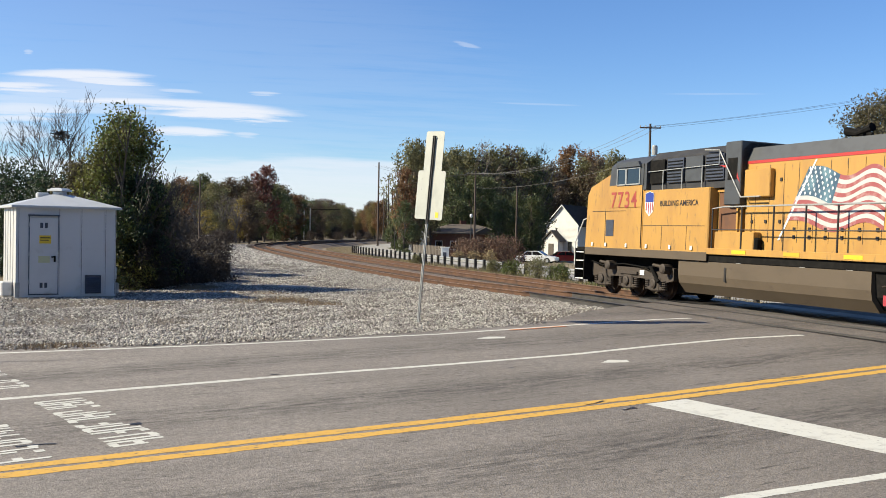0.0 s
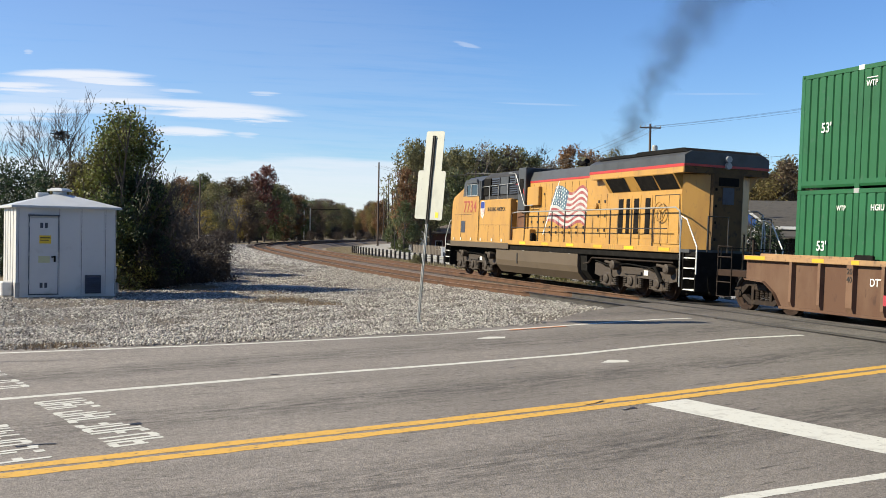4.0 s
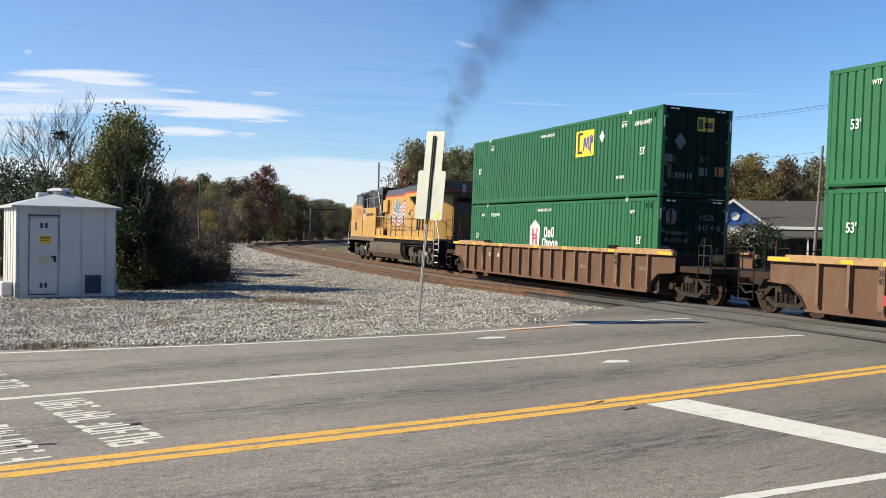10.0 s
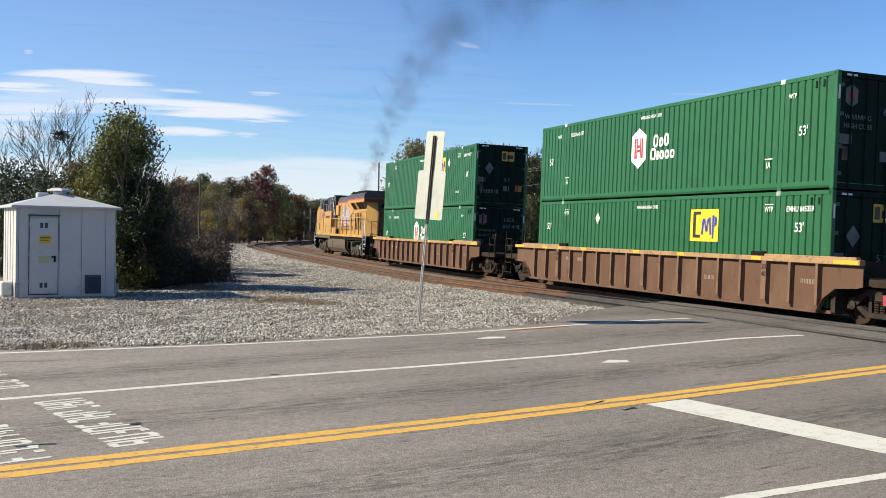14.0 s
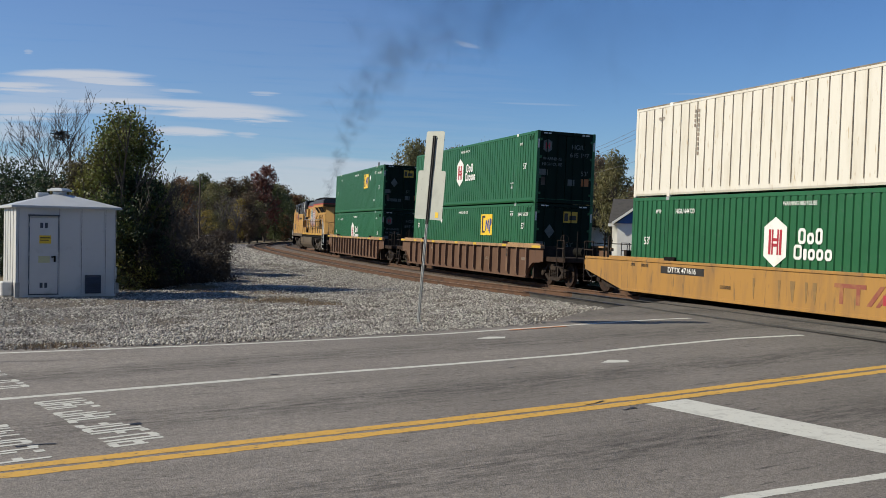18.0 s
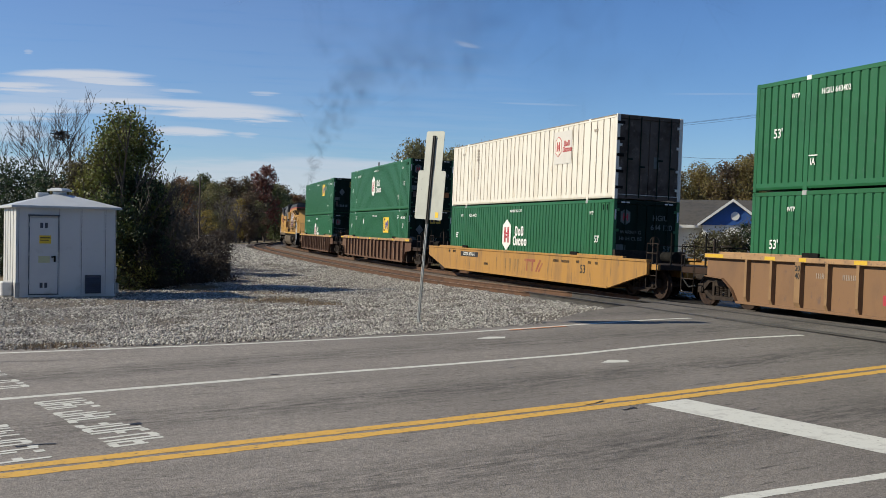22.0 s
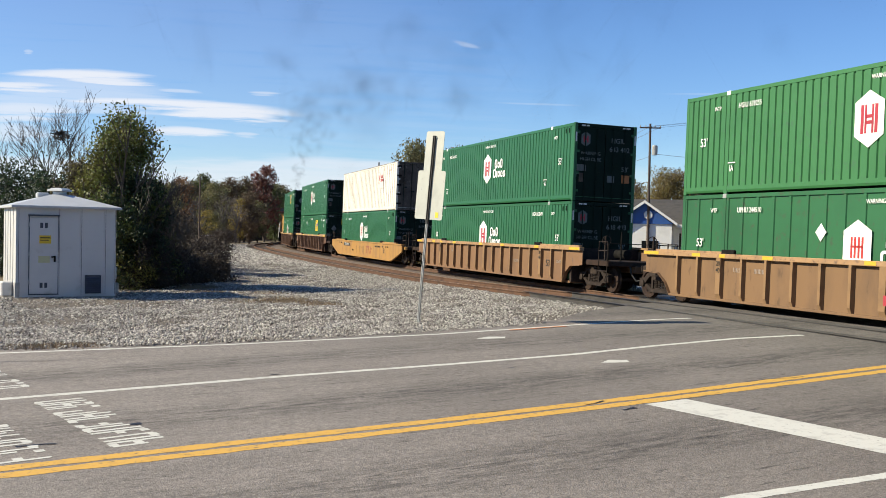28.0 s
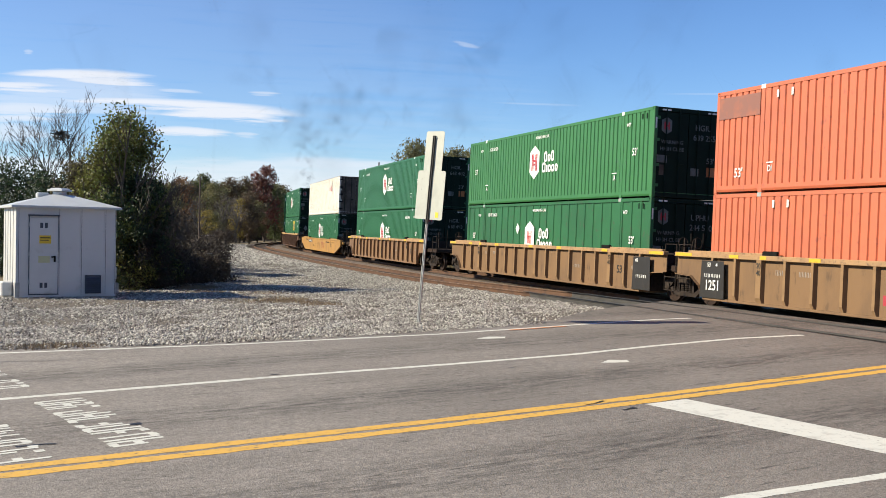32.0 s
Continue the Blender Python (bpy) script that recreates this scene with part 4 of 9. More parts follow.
def container(kind, paint, label, seed=0, number="", number_x=5.15, wtp=(6.55, -6.5), over=False, ia=False):
    """One 53-foot box. Local x forward, +y to the road, z from its floor."""
    c = thing("container", label, "container", "stacked containers")
    ribs = {"wave": (0.275, 0.036), "sparse": (0.62, 0.03), "panel": (0.41, 0.022)}[kind]
    hx, hy = CL / 2, CW / 2
    pp = 6.096
    edges = [-hx + 0.09, -pp - 0.07, -pp + 0.07, pp - 0.07, pp + 0.07, hx - 0.09]
    for sgn in (1, -1):
        for a, b_ in ((edges[0], edges[1]), (edges[2], edges[3]), (edges[4], edges[5])):
            if kind == "wave":
                pts = wave(a, b_, *ribs)
            else:
                n = max(1, round((b_ - a) / ribs[0]))
                p = (b_ - a) / n
                pts = []
                for i in range(n):
                    q = a + i * p
                    if kind == "panel":
                        pts += [(q, 0), (q + p * 0.86, 0), (q + p * 0.89, ribs[1]), (q + p * 0.97, ribs[1]), (q + p, 0)]
                        continue
                    pts += [(q, ribs[1]), (q + p * 0.8, ribs[1]), (q + p * 0.83, 0.0), (q + p * 0.97, 0.0), (q + p, ribs[1])]
            part("side_panel", corrugated(pts, sgn * (hy - 0.012), 0.2, CH - 0.1, sgn), paint, c)
        part("top_rail", Shape().box(-hx + 0.05, hx - 0.05, sgn * hy - (0.09 if sgn > 0 else 0), sgn * hy + (0.09 if sgn < 0 else 0), CH - 0.12, CH - 0.01, 0.008), paint, c)
        z0, z1 = (0.02, 0.22)
        part("bottom_rail", Shape().prism([(sgn * (hy - 0.03), z0 + 0.03), (sgn * (hy - 0.005), z0 + 0.09), (sgn * (hy - 0.005), z1), (sgn * (hy - 0.1), z1), (sgn * (hy - 0.1), z0 + 0.03)], "x", -hx + 0.1, hx - 0.1), paint, c)
        for px in (-pp, pp):
            part("post", Shape().box(px - 0.08, px + 0.08, sgn * hy - (0.11 if sgn > 0 else -0.0), sgn * hy + (0.0 if sgn > 0 else 0.11), 0.0, CH, 0.01), paint, c)
            part("corner_casting", Shape().box(px - 0.09, px + 0.09, sgn * (hy + 0.006) - (0.16 if sgn > 0 else 0), sgn * (hy + 0.006) + (0 if sgn > 0 else 0.16), CH - 0.12, CH + 0.004, 0.012), PAINT_WHITE if seed % 2 == 0 else STEEL_GREY, c, "pale steel casting")
        for ex in (-1, 1):
            part("corner_post", Shape().box(ex * hx - (0.14 if ex > 0 else 0), ex * hx + (0.14 if ex < 0 else 0), sgn * hy - (0.13 if sgn > 0 else 0), sgn * hy + (0.13 if sgn < 0 else 0), 0.0, CH, 0.014), paint, c)
    part("roof", Shape().box(-hx + 0.03, hx - 0.03, -hy + 0.04, hy - 0.04, CH - 0.06, CH - 0.025), paint, c)
    part("floor", Shape().box(-hx + 0.03, hx - 0.03, -hy + 0.06, hy - 0.06, 0.05, 0.18), paint, c)
    part("front_wall", Shape().box(hx - 0.1, hx - 0.03, -hy + 0.1, hy - 0.1, 0.1, CH - 0.08, 0.01), paint, c)
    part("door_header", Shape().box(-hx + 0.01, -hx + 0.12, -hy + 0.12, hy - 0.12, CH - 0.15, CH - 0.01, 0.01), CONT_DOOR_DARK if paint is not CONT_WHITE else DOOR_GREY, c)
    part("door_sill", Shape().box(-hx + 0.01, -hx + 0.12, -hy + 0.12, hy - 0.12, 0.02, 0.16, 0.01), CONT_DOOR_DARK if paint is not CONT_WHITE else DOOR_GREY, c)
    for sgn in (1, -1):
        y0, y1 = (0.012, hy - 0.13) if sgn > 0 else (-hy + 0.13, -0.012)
        d = part("door", Shape().box(-hx + 0.03, -hx + 0.09, y0, y1, 0.17, CH - 0.16, 0.01), CONT_DOOR_DARK if paint is not CONT_WHITE else DOOR_GREY, c, "container door, shade put into its dark colour")
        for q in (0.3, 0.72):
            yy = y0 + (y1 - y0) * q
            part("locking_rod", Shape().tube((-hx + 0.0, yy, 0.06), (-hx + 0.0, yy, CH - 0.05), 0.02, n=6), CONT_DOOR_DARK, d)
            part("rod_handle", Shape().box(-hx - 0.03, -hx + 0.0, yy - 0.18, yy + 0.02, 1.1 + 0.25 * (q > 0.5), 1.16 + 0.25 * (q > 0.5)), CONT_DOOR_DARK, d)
        for zz in (0.35, 1.0, 1.8, 2.5):
            part("hinge", Shape().box(-hx - 0.01, -hx + 0.06, sgn * (hy - 0.16) - 0.06, sgn * (hy - 0.16) + 0.06, zz, zz + 0.09), paint, d)
    # small marks
    white = PAINT_WHITE if paint is not CONT_WHITE else STENCIL_TAN
    yo = hy + 0.002
    if paint is CONT_ORANGE:
        words("53'", 0.36, white, c, side_at(7.0, 0.55, yo + 0.004), squeeze=0.85)
        words("DI", 0.24, white, c, side_at(5.72, 0.62, yo + 0.004), squeeze=0.75)
        part("overline", Shape().box(5.6, 5.86, yo, yo + 0.004, 0.77, 0.8), white, c)
        for xx in (5.5, 4.95):
            part("tie_loop", Shape().box(xx - 0.04, xx + 0.04, yo, yo + 0.02, CH - 0.42, CH - 0.22, 0.01), white, c)
    elif paint is not CONT_WHITE:
        for xx in (7.15, -6.95):
            words("53'", 0.34, white, c, side_at(xx, 1.5 if seed != 3 else 1.95, yo + 0.004), squeeze=0.85)
        words("WARNING HIGH CUBE", 0.15, white, c, side_at(0.2, CH - 0.32, yo + 0.004), squeeze=0.8)
        for xx in (-7.35, -7.62):
            part("tie_loop", Shape().box(xx - 0.03, xx + 0.03, yo - 0.01, yo + 0.01, CH - 0.36, CH - 0.18, 0.01), CONT_DOOR_DARK, c)
    for xx in wtp:
        words("WTP", 0.17 if abs(xx) > 6.2 else 0.2, white, c, side_at(xx, CH - 0.47, yo + 0.004), squeeze=0.8)
        if over:
            part("overline", Shape().box(xx - 0.17, xx + 0.17, yo, yo + 0.004, CH - 0.34, CH - 0.32), white, c)
    if number:
        words(number, 0.2, white, c, side_at(number_x, CH - 0.47, yo + 0.004), squeeze=0.85)
    elif paint is CONT_WHITE:
        b = Shape()
        for k in range(10):
            b.box(4.62, 4.69, yo, yo + 0.004, CH - 0.45 - k * 0.14, CH - 0.35 - k * 0.14)
        for k in range(4):
            b.box(4.8, 4.87, yo, yo + 0.004, CH - 0.45 - k * 0.14, CH - 0.35 - k * 0.14)
        tagged(part("painted_number", b, white, c, "number painted downwards in small bars"), kind="stuff")
    elif paint is not CONT_ORANGE:
        bar_word(c, number_x, CH - 0.47, yo, [0.085] * 10, 0.15, white, gap=0.3, seed=seed)
    if ia:
        for xx in (5.85, -5.65):
            words("IA", 0.25, white, c, side_at(xx, 0.7, yo + 0.004), squeeze=0.75)
            part("overline", Shape().box(xx - 0.16, xx + 0.16, yo, yo + 0.004, 0.85, 0.88), white, c)
    elif paint in (CONT_GREEN, CONT_GREEN_LIGHT):
        bar_word(c, -5.6, 0.72, yo, [0.05] * 7, 0.1, white, gap=0.3, seed=seed)
    # marks on the doors, greyed to match the shade in the door colour
    xd = -hx + 0.022
    if paint is not CONT_WHITE:
        if number[:4] in ("HGIU", "UPHU"):
            words(number[:4], 0.26, STENCIL, c, rear_at(-0.55, 2.3, xd), "door mark greyed for shade")
            words(number[5:8] + " " + number[8:], 0.26, STENCIL, c, rear_at(-0.6, 1.98, xd), "door mark greyed for shade")
            part("door_emblem", Shape().prism([(0.82 + u * 0.42, 2.3 + v * 0.42) for u, v in HEX], "x", -hx + 0.018, -hx + 0.028), STENCIL, c, "hexagon on the door greyed for shade")
            part("door_emblem_bar", Shape().box(-hx + 0.012, -hx + 0.018, 0.72, 0.77, 2.18, 2.42).box(-hx + 0.012, -hx + 0.018, 0.87, 0.92, 2.18, 2.42).box(-hx + 0.012, -hx + 0.018, 0.77, 0.87, 2.27, 2.33), PAINT_RED, c)
            words("WARNING", 0.17, STENCIL, c, rear_at(0.6, 1.78, xd), "door mark greyed for shade")
            words("HIGH CUBE", 0.17, STENCIL, c, rear_at(0.6, 1.56, xd), "door mark greyed for shade")
        elif number[:4] == "EMHU":
            part("door_panel", Shape().box(-hx + 0.018, -hx + 0.028, -0.62, 0.0, 2.15, 2.6), MARK_YELLOW, c, "small yellow panel on the door")
            part("door_panel_bar", Shape().box(-hx + 0.012, -hx + 0.018, -0.2, -0.04, 2.22, 2.53).box(-hx + 0.012, -hx + 0.018, -0.56, -0.26, 2.26, 2.44), PAINT_DARK, c)
            part("door_placard", Shape().prism([(0.82, 1.78), (0.6, 2.06), (0.38, 1.78), (0.6, 1.5)], "x", -hx + 0.018, -hx + 0.028), STENCIL, c, "pale diamond on the door")
            bar_word_y = Shape()
            for k in range(7):
                bar_word_y.box(-hx + 0.02, -hx + 0.028, 0.92 - k * 0.13, 1.0 - k * 0.13, 0.62, 0.8)
            tagged(part("door_stencil", bar_word_y, STENCIL, c, "faint door markings"), kind="stuff")
        words("53'", 0.26, STENCIL, c, rear_at(-0.85 if number[:1] == "H" else -0.3, 1.25, xd), "door mark greyed for shade")
        part("sticker", Shape().box(-hx + 0.018, -hx + 0.028, 0.78, 1.15, 1.12, 1.36), STENCIL, c, "pale worn sticker")
        part("sticker", Shape().box(-hx + 0.018, -hx + 0.028, 0.88, 1.05, 0.72, 1.05), DOOR_GREY, c, "small pale sticker")
        part("sticker", Shape().box(-hx + 0.018, -hx + 0.028, -0.42, -0.12, 0.75, 1.0), STENCIL, c, "white printed sticker")
        part("sticker", Shape().box(-hx + 0.018, -hx + 0.028, -1.05, -0.72, 0.75, 1.05), STICKER_ORANGE if seed % 3 else STENCIL, c, "orange warning sticker in shade")
        for yy in (0.85, -0.85):
            part("reflector_strip", Shape().box(-hx + 0.0, -hx + 0.01, yy - 0.16, yy + 0.16, CH - 0.12, CH - 0.07), PAINT_WHITE, c, "white reflective strip")
            part("reflector_strip", Shape().box(-hx - 0.008, -hx + 0.0, yy * 1.44 - 0.025, yy * 1.44 + 0.025, CH - 0.7, CH - 0.35), PAINT_WHITE, c, "white reflective strip")
    else:
        b = Shape()
        for sx0, sx1 in ((edges[0], edges[1]), (edges[2], edges[3]), (edges[4], edges[5])):
            n = max(1, round((sx1 - sx0) / ribs[0]))
            for i in range(n + 1):
                q = sx0 + (sx1 - sx0) * i / n
                b.box(q - 0.024, q - 0.006, hy - 0.014, hy - 0.006, 0.22, CH - 0.12)
        tagged(part("seam_dirt", b, SEAM_DIRT, c, "grimy dark panel seams"), kind="stuff")
        part("top_edge_grime", Shape().box(-hx + 0.06, hx - 0.06, hy + 0.001, hy + 0.005, CH - 0.05, CH - 0.012), SEAM_DIRT, c, "dark worn roof edge")
        for zz in (0.35, 0.9, 1.45, 2.0, 2.55):
            part("door_hinge", Shape().box(-hx - 0.012, -hx + 0.0, hy - 0.3, hy - 0.02, zz, zz + 0.1), BLACK, c)
        part("sticker", Shape().box(-hx + 0.018, -hx + 0.028, -0.4, -0.2, 1.1, 1.5), STENCIL, c, "pale sticker")
    return c


def yellow_sign(c, x, z, s=0.9):
    yo = CW / 2 + 0.003
    plate(c, "panel", [(-0.76 * s, -0.52 * s), (0.76 * s, -0.52 * s), (0.76 * s, 0.52 * s), (-0.76 * s, 0.52 * s)], x, z, yo, PANEL_YELLOW, "yellow painted panel")
    for u, v, w, h in ((-0.6, -0.4, 0.15, 0.85), (-0.45, -0.4, 0.26, 0.1), (-0.45, 0.35, 0.26, 0.1)):
        plate(c, "mark_bar", [(u * s, v * s), ((u + w) * s, v * s), ((u + w) * s, (v + h) * s), (u * s, (v + h) * s)], x, z, yo + 0.005, PAINT_DARK)
    for o in ([(-0.14, -0.3), (-0.04, -0.3), (0.02, 0.22), (-0.08, 0.22)], [(-0.02, 0.22), (0.06, 0.22), (0.17, -0.2), (0.09, -0.2)], [(0.11, -0.2), (0.2, -0.2), (0.27, 0.22), (0.18, 0.22)], [(0.26, 0.26), (0.35, 0.26), (0.42, -0.3), (0.32, -0.3)], [(0.44, -0.42), (0.53, -0.42), (0.53, 0.32), (0.44, 0.32)], [(0.55, 0.32), (0.68, 0.24), (0.68, 0.02), (0.55, -0.06)]):
        plate(c, "mark_bar", [(u * s, v * s) for u, v in o], x, z, yo + 0.005, PAINT_BLUE)


def hexagon_sign(c, x, z, low=False, ground=None, mark=None, s=1.0, style=0):
    yo = CW / 2 + (0.003 if ground is None else 0.009)
    g, m = ground or PAINT_WHITE, mark or PAINT_RED
    hex_logo(c, x, z, yo, g, m, s, style)
    ink = g if g is PAINT_WHITE else m
    ring_word(c, x - 1.3 * s, z + 0.17 * s, yo, [0.27 * s, 0.24 * s, 0.24 * s], 0.4 * s, ink, (1, 0.72, 1))
    ring_word(c, x - 1.4 * s, z - 0.24 * s, yo, [0.3 * s, 0.12 * s, 0.24 * s, 0.24 * s, 0.24 * s], 0.38 * s, ink, (1, 0.74, 0.74, 0.74, 0.74))


def diamond(c, x, z, r=0.2):
    plate(c, "placard", [(0, r * 1.2), (r, 0), (0, -r * 1.2), (-r, 0)], x, z, CW / 2 + 0.003, PAINT_WHITE, "white diamond placard")


# ---- freight car trucks ----
def spring_set(b, x, y, z0, z1, r, n=4):
    k = 5
    for i in range(k):
        z = z0 + (z1 - z0) * i / k
        b.lathe([(r * 0.75, 0), (r, 0.012), (r, 0.02 + (z1 - z0) / k * 0.45), (r * 0.75, (z1 - z0) / k * 0.7)], (x, y, z), "z", 10)


WHEELSETS = []


def wheelset(parent, x, r, gauge=0.7535):
    b = Shape()
    for s in (-1, 1):
        prof = [(r + 0.028, -0.07), (r + 0.028, -0.04), (r, -0.02), (r - 0.004, 0.07), (r - 0.07, 0.072), (r - 0.1, 0.03), (0.2, 0.045), (0.13, 0.09), (0.08, 0.09)]
        b.lathe([(p, s * (h + gauge)) for p, h in prof], (0, 0, 0), "y", 28)
        for k in range(4):
            t = math.pi / 2 * k
            b.box((r * 0.5) * math.cos(t) - 0.03, (r * 0.5) * math.cos(t) + 0.03, s * (gauge + 0.03) - 0.02, s * (gauge + 0.03) + 0.02, (r * 0.5) * math.sin(t) - 0.03, (r * 0.5) * math.sin(t) + 0.03)
    b.tube((0, -0.95, 0), (0, 0.95, 0), 0.075, n=10)
    ob = part("wheelset", b, WHEEL_STEEL, parent, "rusty steel wheels on an axle", at=pose(x, 0, r))
    WHEELSETS.append((ob, x, r))
    return ob


def freight_truck(car, x):
    r = 0.46
    y = 0.98
    frame_ = part("truck_bolster", Shape().box(-0.26, 0.26, -1.1, 1.1, 0.58, 0.78, 0.03), TRUCK_STEEL, car, "brown cast steel truck bolster", at=pose(x, 0, 0))
    for s in (-1, 1):
        b = Shape()
        # side frame: top and bottom chords with an opening for the springs
        b.prism([(-1.08, 0.36), (-1.08, 0.62), (-0.75, 0.66), (-0.42, 0.87), (0.42, 0.87), (0.75, 0.66), (1.08, 0.62), (1.08, 0.36), (0.82, 0.42), (0.5, 0.70), (-0.5, 0.70), (-0.82, 0.42)], "y", s * (y - 0.08), s * (y + 0.08))
        b.prism([(-0.82, 0.42), (-0.5, 0.20), (0.5, 0.20), (0.82, 0.42), (0.66, 0.46), (0.42, 0.32), (-0.42, 0.32), (-0.66, 0.46)], "y", s * (y - 0.07), s * (y + 0.07))
        for q in (-0.36, 0.36):
            b.box(q - 0.05, q + 0.05, s * y - 0.07, s * y + 0.07, 0.3, 0.72)
        part("side_frame", b, TRUCK_STEEL, frame_)
        for q in (-0.19, 0.0, 0.19):
            b = Shape()
            spring_set(b, q, s * y, 0.32, 0.6, 0.085)
            part("spring", b, TRUCK_STEEL, frame_)
    for q in (-0.889, 0.889):
        for s in (-1, 1):
            part("bearing", Shape().lathe([(0.06, 0.0), (0.11, 0.0), (0.11, s * 0.14), (0.05, s * 0.16)], (q, s * 0.96, r), "y", 12), TRUCK_STEEL, frame_)
        wheelset(frame_, q, r)
    return frame_


def well_car(paint, label, smooth=False, ends=(True, True), half=11.6, marks=0, top=1.53):
    """Well car. Local x forward, z from the rail head. ends: whether it has its own truck fore and aft."""
    c = thing("well_car", label, "railway car", "train of well cars")
    yo = 1.5
    rib_paint = RIB_BROWN if paint is WELL_BROWN else RIB_TAN
    xe, XF, XR = 9.5, 9.76, 9.3
    for sgn in (1, -1):
        if not smooth:
            o = [(-XR, 0.9), (-XR, top - 0.12), (XF, top - 0.12), (XF, 0.9), (XF - 0.75, 0.86), (XF - 1.15, 0.6), (XF - 1.4, 0.24), (-XR + 1.4, 0.24), (-XR + 1.15, 0.6), (-XR + 0.75, 0.86)]
            part("side_sheet", Shape().prism(o, "y", sgn * (yo - 0.13), sgn * (yo - 0.1)), paint, c)
            part("arch_lip", Shape().rings([[(x, sgn * (yo - 0.1), z), (x, sgn * yo, z), (x + 0.03, sgn * yo, z - 0.03), (x + 0.03, sgn * (yo - 0.1), z - 0.03)] for x, z in ((-XR, 0.9), (-XR + 0.75, 0.86), (-XR + 1.15, 0.6), (-XR + 1.4, 0.26))]), paint, c)
            part("arch_lip", Shape().rings([[(x, sgn * (yo - 0.1), z), (x, sgn * yo, z), (x - 0.03, sgn * yo, z - 0.03), (x - 0.03, sgn * (yo - 0.1), z - 0.03)] for x, z in ((XF, 0.9), (XF - 0.75, 0.86), (XF - 1.15, 0.6), (XF - 1.4, 0.26))]), paint, c)
            part("bottom_chord", Shape().box(-XR + 1.4, XF - 1.4, sgn * yo - 0.1, sgn * yo, 0.2, 0.27, 0.01), paint, c)
            ribs = [-7.9 + i * 0.99 for i in range(17)]
            for k, x in enumerate(ribs):
                wd = 0.13 if k not in (2, 8, 14) else 0.24
                part("rib", Shape().rings([[(x - wd / 2, sgn * (yo - 0.1), z), (x - wd / 2 + 0.02, sgn * (yo - 0.1 + d), z), (x + wd / 2 - 0.02, sgn * (yo - 0.1 + d), z), (x + wd / 2, sgn * (yo - 0.1), z)] for z, d in ((0.27, 0.06), (0.4, 0.12), (top - 0.12, 0.12))]), rib_paint, c)
            part("top_chord", Shape().box(-XR, XF, sgn * yo - 0.16, sgn * (yo + 0.0) + (0.02 if sgn > 0 else 0), top - 0.13, top, 0.012), TOP_CHORD, c, "faded tan top chord")
            if sgn > 0:
                for x, w in ((-XR + 0.45, 0.8), (XF - 0.45, 0.8), (-5.6, 0.4), (3.9, 0.4), (-2.1, 0.35), (0.4, 0.35), (7.0, 0.4), (5.8, 0.25)):
                    plate(c, "yellow_mark", [(-w / 2, -0.045), (w / 2, -0.045), (w / 2, 0.05), (-w / 2, 0.05)], x, top - 0.065, yo + 0.021, MARK_YELLOW)
        else:
            o = [(-xe - 1.2, 0.78), (-xe - 1.2, 1.18), (xe + 1.2, 1.18), (xe + 1.2, 0.78), (xe - 1.2, 0.22), (-xe + 1.2, 0.22)]
            part("side_sheet", Shape().prism(o, "y", sgn * (yo - 0.1), sgn * yo), paint, c)
            part("top_chord", Shape().box(-xe - 1.2, xe + 1.2, sgn * yo - 0.16, sgn * yo + (0.03 if sgn > 0 else -0.03), 1.16, 1.24, 0.01), paint, c)
            part("bottom_chord", Shape().box(-xe + 1.3, xe - 1.3, sgn * yo - 0.1, sgn * yo + (0.02 if sgn > 0 else -0.02), 0.18, 0.26, 0.01), paint, c)
        for ex in (-1, 1):
            g = Shape().box(ex * 7.4 - 1.75, ex * 7.4 + 1.75, sgn * (yo - 0.16), sgn * (yo - 0.02), (top if not smooth else 1.24) - 0.01, (top if not smooth else 1.24) + 0.06, 0.012)
            part("container_guide", g, TOP_CHORD if not smooth else paint, c, "steel guide along the well top")
            part("guide_hinge", Shape().box(ex * 5.6 - 0.28, ex * 5.6 + 0.28, sgn * (yo - 0.1), sgn * (yo - 0.0), (top if not smooth else 1.24) - 0.02, (top if not smooth else 1.24) + 0.12, 0.02), BLACK, c)
    part("well_floor", Shape().box(-8.2, 8.2, -1.3, 1.3, 0.2, 0.28), paint, c)
    for ex, own in zip((1, -1), ends):
        lim = half - 0.5 if own else half
        part("end_platform", Shape().box(min(ex * 8.35, ex * lim), max(ex * 8.35, ex * lim), -1.25, 1.25, 0.93, 1.1, 0.02), TRUCK_STEEL, c, "steel end platform, darkened for shade")
        part("well_end", Shape().box(min(ex * 8.25, ex * 8.4), max(ex * 8.25, ex * 8.4), -1.36, 1.36, 0.25, 1.5), TRUCK_STEEL, c)
        part("end_sill", Shape().box(min(ex * 9.4, ex * (lim + 0.05)), max(ex * 9.4, ex * (lim + 0.05)), -0.3, 0.3, 0.7, 0.95, 0.02), paint, c)
        for sgn in (1, -1):
            part("side_sill", Shape().box(min(ex * 9.5, ex * lim), max(ex * 9.5, ex * lim), sgn * 1.3 - 0.05, sgn * 1.3 + 0.05, 0.92, 1.1, 0.01), paint if smooth else END_BROWN, c)
            h = Shape()
            h.pipe([(ex * (lim - 0.05), sgn * 1.36, 0.35), (ex * (lim - 0.05), sgn * 1.36, 1.75), (ex * (lim - 0.65), sgn * 1.36, 1.75), (ex * (lim - 0.65), sgn * 1.36, 0.35), (ex * (lim - 0.05), sgn * 1.36, 0.35)], 0.018)
            h.pipe([(ex * (lim - 0.05), sgn * 1.36, 0.75), (ex * (lim - 0.65), sgn * 1.36, 0.75)], 0.018)
